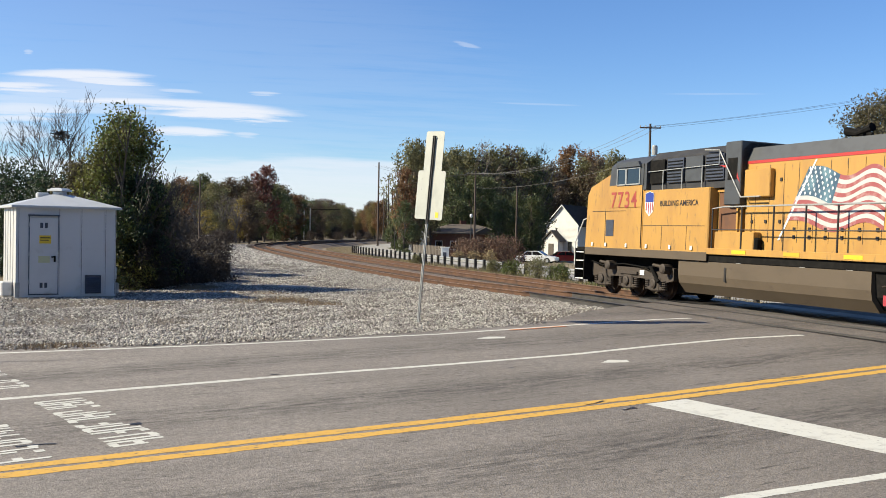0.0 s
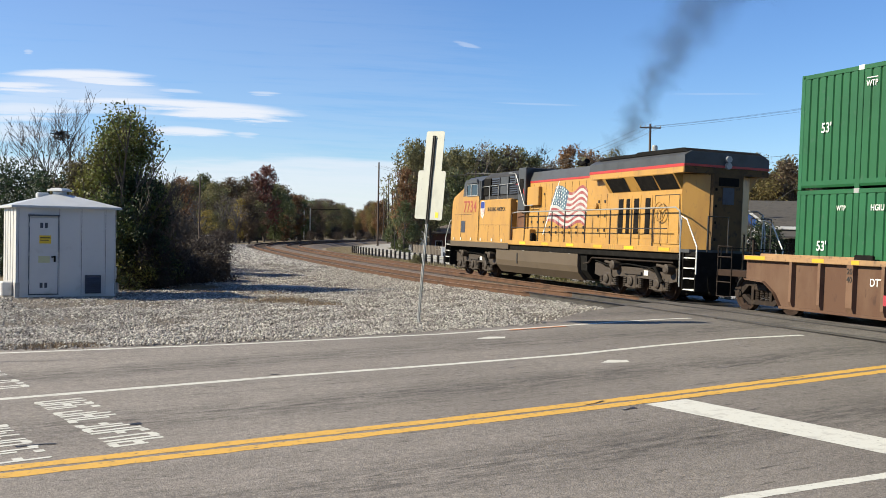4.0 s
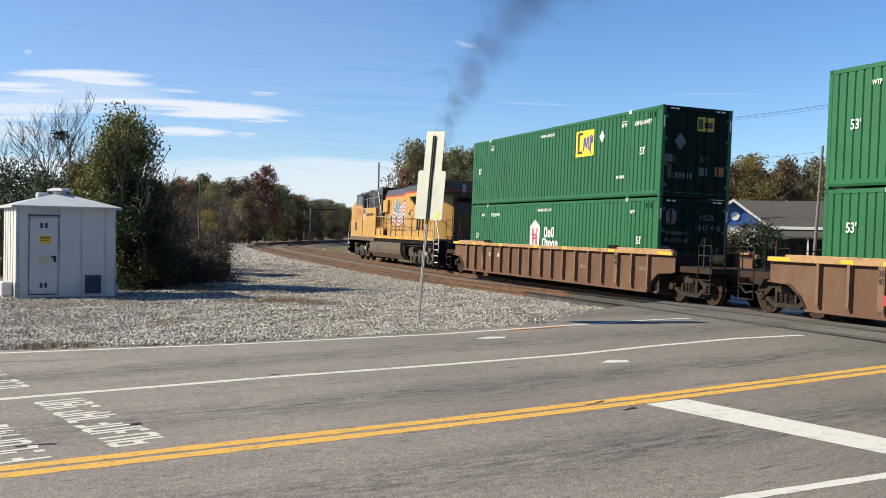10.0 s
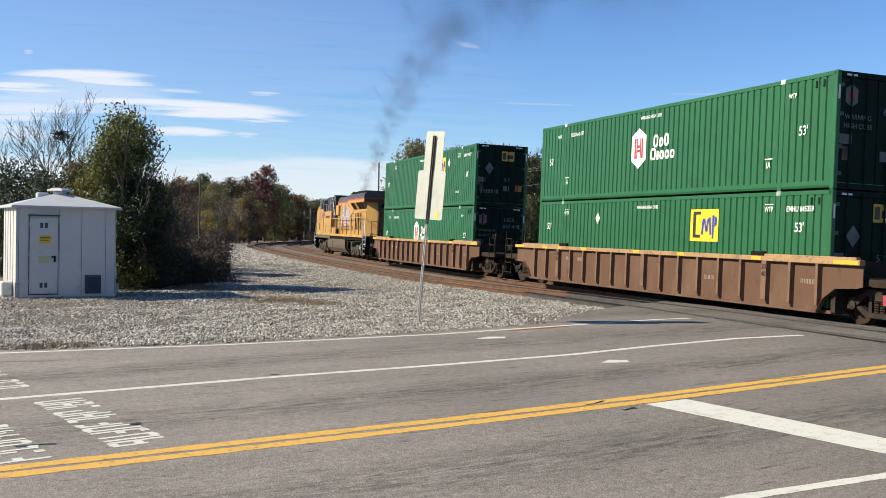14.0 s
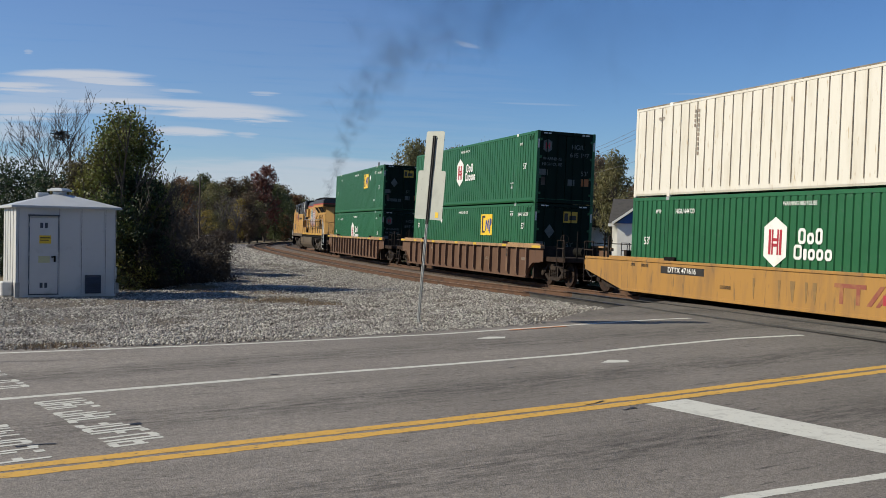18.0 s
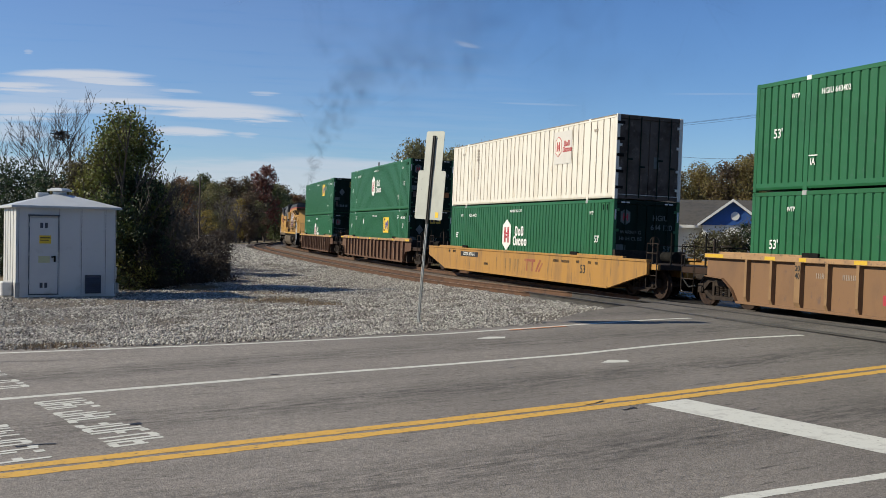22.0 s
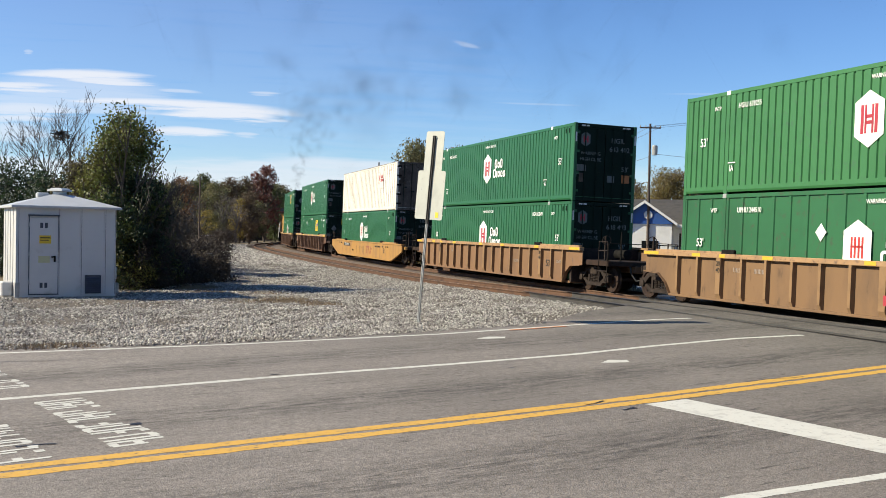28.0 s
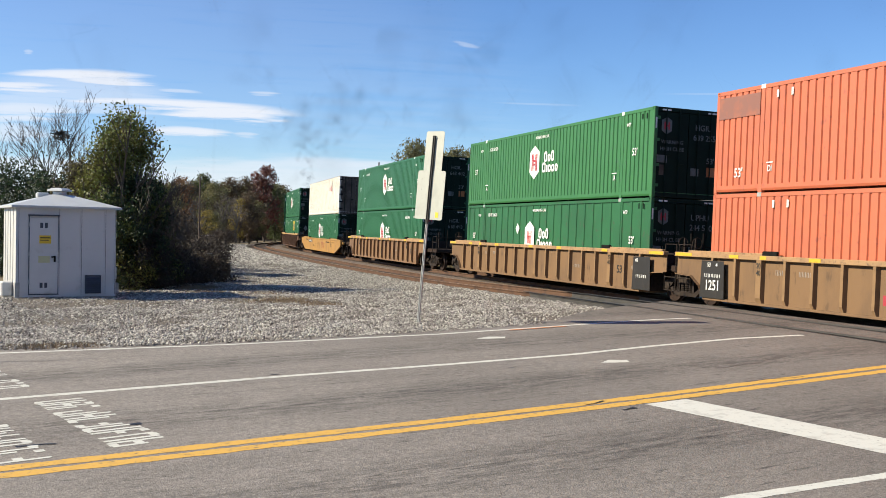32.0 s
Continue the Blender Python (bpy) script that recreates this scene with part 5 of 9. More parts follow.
            h.pipe([(ex * (lim - 0.05), sgn * 1.36, 1.45), (ex * (lim - 0.65), sgn * 1.36, 1.45)], 0.018)
            part("ladder", h, TRUCK_STEEL, c)
        g = Shape()
        g.pipe([(ex * (lim - 0.1), -1.3, 1.1), (ex * (lim - 0.1), -1.3, 1.7), (ex * (lim - 0.1), 1.3, 1.7), (ex * (lim - 0.1), 1.3, 1.1)], 0.02)
        part("end_rail", g, BLACK, c)
        part("brake_gear", Shape().lathe([(0.05, -0.4), (0.17, -0.38), (0.17, 0.35), (0.08, 0.4)], (ex * 9.3, -0.2, 1.32), "x", 14), BLACK, c, "black brake cylinder")
        part("brake_stand", Shape().box(ex * 10.1 - 0.03, ex * 10.1 + 0.03, 0.9, 0.96, 1.1, 1.95, 0.01), TRUCK_STEEL, c, "black brake stand")
        part("brake_wheel", Shape().pipe([(ex * 10.18, 0.93 + 0.17 * math.cos(k * math.pi / 6), 1.8 + 0.17 * math.sin(k * math.pi / 6)) for k in range(13)], 0.014, 5).tube((ex * 10.18, 0.76, 1.8), (ex * 10.18, 1.1, 1.8), 0.01, n=4), TRUCK_STEEL, c)
        part("grab_post", Shape().tube((ex * (lim - 0.3), 0.7, 1.1), (ex * (lim - 0.3), 0.7, 2.1), 0.03, n=6), BLACK, c)
        part("hose", Shape().pipe([(ex * (lim - 0.1), 0.45, 1.05), (ex * (lim + 0.1), 0.5, 0.7), (ex * (lim + 0.3), 0.4, 0.45), (ex * (lim + 0.5), 0.3, 0.5)], 0.03), RUBBER, c)
        if own:
            part("coupler", Shape().box(min(ex * (half - 0.7), ex * (half + 0.12)), max(ex * (half - 0.7), ex * (half + 0.12)), -0.1, 0.1, 0.75, 0.98, 0.03).box(ex * half - 0.18, ex * half + 0.18, -0.2, 0.2, 0.68, 1.02, 0.05), TRUCK_STEEL, c)
            freight_truck(c, ex * 9.55)
    if not smooth:
        for x in (-5.92, 5.96):
            words("20", 0.19, PAINT_DARK, c, side_at(x, 1.25, yo + 0.026), squeeze=0.9)
            words("40", 0.19, PAINT_DARK, c, side_at(x, 1.06, yo + 0.026), squeeze=0.9)
    if not smooth:
        if marks == 1:
            words("DTT", 0.25, PAINT_WHITE, c, side_at(5.25, 1.02, yo - 0.095), squeeze=0.85)
            words("656397", 0.25, PAINT_WHITE, c, side_at(4.22, 1.02, yo - 0.095), squeeze=0.72)
        else:
            bar_word(c, 5.2, 1.1, yo - 0.097, [0.09] * 4, 0.13, STENCIL_TAN, seed=5)
            bar_word(c, 4.3, 1.1, yo - 0.097, [0.08] * 5, 0.13, STENCIL_TAN, seed=6)
        bar_word(c, -3.4, 0.85, yo - 0.097, [0.1] * 4, 0.12, STENCIL_TAN, seed=7)
        bar_word(c, -7.5, 0.95, yo - 0.097, [0.09] * 5, 0.12, STENCIL_TAN, seed=8)
    return c


# ---- the train's cars ----
WELL_FADED = mat("car_faded_brown", (0.16, 0.083, 0.036), 0.75, second=(0.112, 0.06, 0.03), scale=1.0, amount=0.5, third=(0.1, 0.058, 0.04), third_scale=5, third_amount=0.2, bump=0.15, bump_scale=30, stretch=(1, 1, 0.5))
CAR_PITCH = (0.0, 23.34, 47.0, 70.41, 93.68, 113.29)
well_1 = well_car(WELL_BROWN, "rusty brown ribbed well car with faded tan top chord", marks=1)
well_2 = well_car(WELL_BROWN, "rusty brown ribbed well car with yellow marks")
well_3 = well_car(WELL_YELLOW, "smooth-sided yellow well car with dirt streaks", smooth=True)
well_4 = well_car(WELL_FADED, "sun-faded brown ribbed well car")
well_5 = well_car(WELL_TAN, "dusty tan ribbed well car, jointed at its rear", ends=(True, False), half=9.8, marks=2)
well_6 = well_car(WELL_TAN, "dusty tan ribbed well car with black panel", ends=(False, False), half=9.8)
freight_truck(well_6, 9.8)
FADED_RED = mat("faded_brick_red", (0.2, 0.05, 0.03), 0.7, second=(0.26, 0.11, 0.04), scale=3, amount=0.5)
for o in ([(-0.75, 0.14), (0.26, 0.14), (0.26, 0.24), (-0.75, 0.24)], [(-0.57, -0.24), (-0.45, -0.24), (-0.45, 0.14), (-0.57, 0.14)], [(-0.04, -0.24), (0.08, -0.24), (0.08, 0.14), (-0.04, 0.14)],
          [(0.28, -0.24), (0.43, -0.24), (0.83, 0.24), (0.68, 0.24)], [(0.56, -0.24), (0.68, -0.24), (0.98, 0.12), (0.86, 0.12)]):
    plate(well_3, "name_bar", o, -2.1, 0.72, 1.502, FADED_RED)
for xx, zz, n in ((-4.2, 0.98, 6), (-5.0, 0.98, 8), (-6.0, 1.0, 3), (-6.9, 1.0, 3), (-7.4, 1.0, 3), (2.8, 0.6, 6), (6.9, 1.05, 5), (7.6, 1.05, 3)):
    bar_word(well_3, xx, zz, 1.502, [0.06] * n, 0.1, PAINT_DARK, seed=n)
for xx, w in ((0.6, 0.12), (0.1, 0.2), (-0.4, 0.1), (1.6, 0.1), (-0.7, 0.14)):
    plate(well_3, "dirt_streak", [(-w / 2, 0.2), (w / 2, 0.2), (w * 0.2, -0.35), (-w * 0.1, -0.3)], xx, 0.72, 1.501, mat("dirt_streak", (0.17, 0.1, 0.035), 0.8, second=(0.22, 0.13, 0.04), scale=6, amount=0.5), "brown dirt streak")
plate(well_3, "number_panel", [(-1.1, -0.11), (1.1, -0.11), (1.1, 0.11), (-1.1, 0.11)], 4.9, 0.96, 1.502, PAINT_DARK, "dark panel with white car number")
words("DTTX 471616", 0.22, PAINT_WHITE, well_3, side_at(4.9, 0.96, 1.51), squeeze=1.1)
words("53", 0.42, PAINT_DARK, well_3, side_at(-6.4, 0.74, 1.504))
words("53", 0.36, PAINT_DARK, well_5, side_at(-6.45, 0.85, 1.406))
words("53", 0.36, PAINT_DARK, well_4, side_at(-6.45, 0.85, 1.406))
for car, xx in ((well_5, -8.05), (well_6, 7.9)):
    plate(car, "stencil_panel", [(-0.55, -0.55), (0.55, -0.55), (0.5, 0.5), (-0.5, 0.5)], xx, 0.82, 1.53, PAINT_DARK, "black stencilled panel")
words("1251", 0.4, PAINT_WHITE, well_6, side_at(7.88, 0.62, 1.538), squeeze=0.85)
words("53     4", 0.16, PAINT_WHITE, well_6, side_at(7.9, 1.2, 1.538))
bar_word(well_6, 7.9, 0.9, 1.536, [0.1] * 6, 0.1, PAINT_WHITE, seed=4)
words("48", 0.16, PAINT_WHITE, well_5, side_at(-7.75, 1.2, 1.538))
bar_word(well_5, -8.05, 0.7, 1.536, [0.1] * 5, 0.1, PAINT_WHITE, seed=5)

G = "green corrugated container"
stack = [
    (0, container("wave", CONT_GREEN, G + ", in the well", 1, "HGIU 847498"), container("wave", CONT_GREEN, G + " and yellow panel, stacked on top", 2, "EMHU 644057", -6.95, (5.75, -5.75), True)),
    (1, container("wave", CONT_GREEN, G + " and yellow panel, in the well", 3, "EMHU 645359", -6.95, (5.75, -5.75), True), container("wave", CONT_GREEN, G + " and hexagon emblem, stacked on top", 4, "HGIU 645197", ia=True)),
    (2, container("wave", CONT_GREEN, G + " and hexagon emblem, in the well", 5, "HGIU 644120"), container("panel", CONT_WHITE, "off-white ribbed container with small red emblem", 6, wtp=(6.6, -6.6))),
    (3, container("wave", CONT_GREEN, G + " and hexagon emblem, in the well", 7, "HGIU 638493", -5.1), container("wave", CONT_GREEN, G + " and hexagon emblem, stacked on top", 8, "HGIU 643402", ia=True)),
    (4, container("sparse", CONT_GREEN_OLD, "older green ribbed container with faded emblem", 9, "UPHU 244510", 5.0), container("wave", CONT_GREEN_LIGHT, "pale green corrugated container and hexagon emblem, stacked on top", 10, "HGIU 639255", ia=True)),
    (5, container("wave", CONT_ORANGE, "faded orange corrugated container in the well", 11, wtp=()), container("wave", CONT_ORANGE, "faded orange corrugated container, stacked on top", 12, wtp=())),
]
LOW, HIGH = 0.324, 3.224
hexagon_sign(stack[0][1], 1.0, 1.87 - LOW)
yellow_sign(stack[0][2], -2.96, 5.27 - HIGH)
diamond(stack[0][2], -4.22, 5.42 - HIGH, 0.18)
yellow_sign(stack[1][1], -2.9, 2.33 - LOW)
diamond(stack[1][1], 3.39, 2.57 - LOW, 0.16)
hexagon_sign(stack[1][2], 0.87, 4.83 - HIGH)
hexagon_sign(stack[2][1], 1.07, 1.9 - LOW)
p = plate(stack[2][2], "patch", [(-0.72, -0.62), (0.72, -0.62), (0.72, 0.62), (-0.72, 0.62)], -4.0, 5.25 - HIGH, CW / 2 + 0.002, mat("patch_grey_white", (0.5, 0.47, 0.43), 0.6, second=(0.46, 0.43, 0.39), scale=3, amount=0.4), "greyer square patch")
plate(stack[2][2], "emblem_rim", [(u * 0.6, v * 0.6) for u, v in HEX], -3.62, 5.3 - HIGH, CW / 2 + 0.004, LOCO_RED, "red hexagon outline")
hexagon_sign(stack[2][2], -3.62, 5.3 - HIGH, ground=CONT_WHITE, mark=LOCO_RED, s=0.54)
hexagon_sign(stack[3][1], 0.72, 1.85 - LOW)
hexagon_sign(stack[3][2], 0.5, 4.83 - HIGH)
hexagon_sign(stack[4][1], 1.05, 1.82 - LOW, mark=LOCO_RED, style=1)
diamond(stack[4][1], 2.25, 2.17 - LOW, 0.19)
hexagon_sign(stack[4][2], 0.85, 4.83 - HIGH, s=1.02)
for pl in (5,):
    b = Shape().prism([(6.2, 2.1), (7.95, 2.1), (7.95, 2.7), (6.2, 2.7)], "y", CW / 2 + 0.001, CW / 2 + 0.004)
    part("dirt_patch", b, mat("grimy_orange", (0.19, 0.08, 0.06), 0.7, second=(0.28, 0.09, 0.05), scale=2, amount=0.5), stack[5][2], "grimy darker patch")


# ---- locomotive ----
# loco yellow darkened to brown: the shade on the rear end is in the colour
LOCO_REAR = mat("loco_rear_shade", (0.11, 0.068, 0.03), 0.8, second=(0.06, 0.038, 0.022), scale=1.5, amount=0.6, third=(0.05, 0.035, 0.025), third_scale=5, third_amount=0.3, spec=0.2)
LOCO_NUMBER = mat("loco_number_red", (0.28, 0.045, 0.03), 0.5, second=(0.22, 0.04, 0.03), scale=3, amount=0.4)
LOCO_DARK = mat("loco_dark_grey", (0.03, 0.03, 0.032), 0.7, second=(0.045, 0.043, 0.042), scale=2, amount=0.5, spec=0.25)
FLAG_RED = mat("flag_red", (0.25, 0.06, 0.06), 0.6, second=(0.36, 0.22, 0.2), scale=3.5, amount=0.45)
LOCO_RECESS_SHADE = mat("loco_recess_shade", (0.12, 0.05, 0.02), 0.7, second=(0.09, 0.04, 0.02), scale=2, amount=0.5)
def loco_truck(c, x, xs):
    b = Shape()
    for s in (-1, 1):
        y = 1.1
        b.prism([(-2.6, 0.62), (-2.6, 1.0), (-2.2, 1.06), (-1.9, 0.9), (-1.3, 0.82), (-0.8, 0.95), (0.8, 0.95), (1.3, 0.82), (1.9, 0.9), (2.2, 1.06), (2.6, 1.0), (2.6, 0.62), (2.2, 0.55), (1.3, 0.6), (0.9, 0.62), (-0.9, 0.62), (-1.3, 0.6), (-2.2, 0.55)], "y", s * (y - 0.1), s * (y + 0.06))
        for q in xs:
            b.box(q - 0.3, q + 0.3, s * y - 0.12, s * y + 0.12, 0.24, 0.72, 0.05)
            b.box(q - 0.42, q + 0.42, s * y - 0.05, s * y + 0.1, 0.28, 0.4, 0.03)
            b.lathe([(0.05, 0), (0.15, 0.0), (0.15, 0.05), (0.1, 0.08), (0.04, 0.08)] if s > 0 else [(0.05, 0), (0.15, 0.0), (0.15, -0.05), (0.1, -0.08), (0.04, -0.08)], (q, s * (y + 0.12), 0.5), "y", 16)
    t = part("truck", b, LOCO_TRUCK, c, "dusty brown cast truck frames", at=pose(x, 0, 0))
    for s in (-1, 1):
        for q in xs:
            for k in (-0.47, 0.47):
                b = Shape()
                spring_set(b, q + k, s * 1.12, 0.3, 0.62, 0.1)
                part("coil_spring", b, LOCO_TRUCK, t)
    for s in (-1, 1):
        for q in (-2.35, 0.95):
            part("brake_cylinder", Shape().lathe([(0.05, 0), (0.16, 0.0), (0.16, s * 0.3), (0.1, s * 0.34), (0.04, s * 0.34)], (q, s * 1.12, 0.98), "y", 14), LOCO_TRUCK, t)
            part("brake_rod", Shape().tube((q - 0.1, s * 1.25, 1.0), (q + 0.75, s * 1.25, 1.08), 0.05), LOCO_TRUCK, t)
        part("brake_hose", Shape().pipe([(-2.4, s * 1.22, 1.12), (-1.2, s * 1.24, 0.98), (0.2, s * 1.24, 1.05), (1.6, s * 1.22, 0.96), (2.5, s * 1.22, 1.1)], 0.022), BLACK, t, "black rubber hose")
        part("damper", Shape().tube((-1.9, s * 1.24, 0.55), (-1.45, s * 1.24, 1.0), 0.06), BLACK, t)
        part("sand_pipe", Shape().pipe([(1.5, s * 1.2, 1.1), (1.35, s * 1.2, 0.6), (1.1, s * 1.0, 0.15)], 0.025), LOCO_TRUCK, t)
        part("tie_bar", Shape().box(-0.6, 0.5, s * 1.2 - 0.03, s * 1.2 + 0.03, 0.72, 0.82, 0.01), LOCO_TRUCK, t)
        part("label_plate", Shape().box(-0.95, -0.7, s * 1.165 - 0.006, s * 1.165 + 0.006, 0.72, 0.88), PAINT_WHITE, t, "small red and white plate")
    # oversized dark box, also filling the wheel gaps for the shade beneath
    part("traction_motor", Shape().box(-2.5, 2.5, -0.68, 0.68, 0.2, 1.24, 0.05), BLACK, t)
    for q in xs:
        wheelset(t, q, 0.533)
    return t


def locomotive():
    c = thing("locomotive", "yellow and grey diesel freight locomotive with flag mural", "locomotive")
    Y = 1.5
    part("frame", Shape().box(-10.6, 9.7, -1.45, 1.45, 1.28, 1.52, 0.02), BLACK, c, "black underframe")
    for s in (1, -1):
        part("sill", Shape().box(-10.2, 2.55, s * 1.5 - 0.03, s * 1.5 + 0.03, 1.5, 1.68, 0.008), LOCO_YELLOW, c)
        for k in range(6):
            part("sill_stripe", Shape().box(-9.7 + k * 2.1, -9.1 + k * 2.1, s * 1.535 - 0.004, s * 1.535 + 0.004, 1.54, 1.64), PANEL_YELLOW if k % 2 else MARK_YELLOW, c, "reflective stripe piece")
        for x in (9.1, 8.2, 6.9, 5.7, 4.4, 3.3):
            part("sill_patch", Shape().box(x - 0.05, x + 0.05, s * 1.532 - 0.004, s * 1.532 + 0.004, 1.6, 1.72), PAINT_WHITE, c, "small bright reflector")
        part("lower_skirt", Shape().box(2.55, 9.6, s * 1.5 - 0.03, s * 1.53, 1.3, 1.55, 0.008), LOCO_TAN, c, "dusty brown skirt")
    part("deck", Shape().box(-10.7, 2.6, -1.5, 1.5, 1.52, 1.62), LOCO_GREY, c)
    # nose and cab
    nose = Shape().prism([(9.65, 1.5), (9.55, 3.35), (9.35, 3.62), (8.05, 4.02), (7.55, 4.0), (6.0, 4.0), (6.0, 1.5)], "y", -1.5, 1.5)
    part("nose", nose, LOCO_YELLOW, c, "yellow nose")
    cab = Shape().rings([[(8.0 if z > 4.1 else 8.15, -y, z), (8.0 if z > 4.1 else 8.15, y, z), (5.85, y, z), (5.85, -y, z)] for z, y in ((3.45, 1.51), (4.28, 1.51), (4.5, 1.2), (4.62, 0.7))])
    part("cab", cab, LOCO_GREY, c, "grey cab roof")
    for s in (1, -1):
        part("cab_side", Shape().prism([(8.13, 2.9), (8.13, 3.62), (7.55, 3.64), (7.5, 4.18), (6.05, 4.2), (6.05, 2.9)], "y", s * 1.505, s * 1.52), LOCO_YELLOW, c)
        part("cab_side_trim", Shape().prism([(7.6, 3.6), (7.6, 4.26), (6.0, 4.28), (6.0, 3.6)], "y", s * 1.52, s * 1.53), LOCO_GREY, c)
        for x0, x1 in ((7.05, 7.55), (6.2, 6.98)):
            w = part("cab_window", Shape().box(x0, x1, s * 1.535 - 0.006, s * 1.535 + 0.006, 3.66, 4.14), GLASS_DARK, c, "dark glass pane")
            part("window_frame", Shape().box(x0 - 0.03, x0 + 0.01, s * 1.54 - 0.02, s * 1.54 + 0.02, 3.63, 4.17).box(x1 - 0.01, x1 + 0.03, s * 1.54 - 0.02, s * 1.54 + 0.02, 3.63, 4.17).box(x0, x1, s * 1.54 - 0.02, s * 1.54 + 0.02, 3.62, 3.66).box(x0, x1, s * 1.54 - 0.02, s * 1.54 + 0.02, 4.14, 4.18), STEEL_GREY, w)
        part("sunshade", Shape().prism([(6.1, 4.2), (7.6, 4.2), (7.55, 4.36), (6.2, 4.36)], "y", s * 1.53, s * 1.62), LOCO_GREY, c)
    part("windscreen", Shape().add([(8.17, -1.3, 3.72), (8.17, 1.3, 3.72), (8.06, 1.3, 4.2), (8.06, -1.3, 4.2)], [(0, 1, 2, 3)]), GLASS_DARK, c)
    part("headlight", Shape().lathe([(0.03, 0), (0.12, 0), (0.12, 0.12), (0.03, 0.12)], (8.0, 0, 4.45), "x", 14), STEEL_GREY, c)
    # lower body behind the cab with side panel to the walkway
    part("battery_box", Shape().box(2.55, 6.0, -1.5, 1.5, 1.5, 3.42, 0.03), LOCO_YELLOW, c)
    for x in (4.9, 3.6):
        part("panel_seam", Shape().box(x - 0.008, x + 0.008, 1.498, 1.506, 1.6, 2.3), PAINT_DARK, c)
    part("panel_seam", Shape().box(2.7, 6.0, 1.498, 1.506, 2.3, 2.316), PAINT_DARK, c)
    part("panel_seam", Shape().box(6.04, 6.056, 1.5, 1.525, 1.6, 3.6), PAINT_DARK, c)
    part("panel_seam", Shape().box(7.0, 9.2, 1.5, 1.508, 2.78, 2.796).box(8.3, 8.316, 1.5, 1.508, 1.6, 2.78), PAINT_DARK, c)
    part("side_vent", Shape().box(7.75, 8.25, 1.5, 1.512, 1.95, 2.5), VENT_DARK, c, "dark louvred vent")
    # inverter cabinets
    # cabinet grey darkened to stand for the dark space behind the cab
    part("inverter_roof", Shape().prism([(-1.35, 3.4), (-1.35, 4.42), (-1.1, 4.62), (1.1, 4.62), (1.35, 4.42), (1.35, 3.4)], "x", 1.3, 5.85), LOCO_DARK, c, "dark grey equipment cabinet")
    # the black panel is no grille: it stands for the dark open gap
    for x0, x1, m in ((5.0, 5.8, BLACK), (4.0, 4.85, VENT_DARK), (3.05, 3.9, LOCO_GREY), (2.05, 2.9, VENT_DARK)):
        g = part("grille", Shape().box(x0, x1, 1.36, 1.42, 3.62, 4.36, 0.01), m, c)
        if m is VENT_DARK:
            for k in range(7):
                part("louvre", Shape().box(x0 + 0.04, x1 - 0.04, 1.42, 1.44, 3.68 + k * 0.095, 3.71 + k * 0.095), BLACK, g)
    part("cabinet_front", Shape().box(1.3, 2.0, -1.42, 1.42, 2.9, 4.66, 0.02), LOCO_GREY, c)
    part("cabinet_window", Shape().box(1.45, 1.85, 1.42, 1.432, 3.6, 4.2), BLACK, c)
    part("walk_rail", Shape().pipe([(5.9, 1.46, 3.4), (5.9, 1.46, 4.0), (2.2, 1.46, 4.05), (2.2, 1.46, 4.45), (2.9, 1.46, 4.5)], 0.022).pipe([(2.2, 1.46, 4.42), (1.2, 1.46, 3.1), (0.4, 1.46, 3.1)], 0.022).pipe([(5.0, 1.46, 3.42), (5.0, 1.46, 4.0)], 0.02).pipe([(4.0, 1.46, 3.42), (4.0, 1.46, 4.0)], 0.02).pipe([(3.0, 1.46, 3.42), (3.0, 1.46, 4.02)], 0.02), STEEL_GREY, c, "steel handrail")
    part("walk_shadow_box", Shape().box(1.5, 2.55, -1.3, 1.2, 1.6, 3.3, 0.02), LOCO_YELLOW, c)
    # flat brown plate paints the shade of the door recess
    part("recess_panel", Shape().box(1.62, 2.45, 1.2, 1.215, 2.2, 3.28), LOCO_RECESS_SHADE, c, "brown plate for the shade in a door recess")
    part("recess_frame", Shape().box(1.55, 1.62, 1.2, 1.26, 2.15, 3.35).box(1.55, 2.5, 1.2, 1.26, 3.28, 3.35), LOCO_YELLOW, c)
    part("blower_motor", Shape().box(0.5, 1.35, 1.22, 1.44, 1.63, 2.0, 0.05), BLACK, c)
    part("step_box", Shape().box(0.6, 2.3, 1.2, 1.46, 1.62, 2.15, 0.02), LOCO_YELLOW, c)
    # hood
    hood = Shape().prism([(-1.2, 1.55), (-1.2, 4.05), (-1.05, 4.45), (1.05, 4.45), (1.2, 4.05), (1.2, 1.55)], "x", -9.75, 1.3)
    part("hood", hood, LOCO_YELLOW, c, "long yellow engine hood")
    part("hood_top", Shape().prism([(-1.215, 4.1), (-1.07, 4.47), (1.07, 4.47), (1.215, 4.1)], "x", -4.2, 1.3), LOCO_GREY, c)
    part("hood_stripe", Shape().box(-4.3, 1.4, 1.2, 1.212, 4.02, 4.1), LOCO_RED, c, "thin red stripe")
    part("stripe_bolt", Shape().prism([(2.3, 4.02), (1.7, 3.9), (1.3, 3.5), (1.55, 4.0)], "y", 1.424, 1.43), LOCO_RED, c)
    for x in [0.9 - 0.56 * i for i in range(9)]:
        part("door_seam", Shape().box(x - 0.006, x + 0.006, 1.2, 1.206, 1.9, 3.95), PAINT_DARK, c)
        for zz in ((2.0, 2.2) if -3.9 < x < -0.4 else (2.4, 3.5)):
            part("latch", Shape().box(x + 0.06, x + 0.14, 1.2, 1.225, zz, zz + 0.09), PAINT_DARK, c)
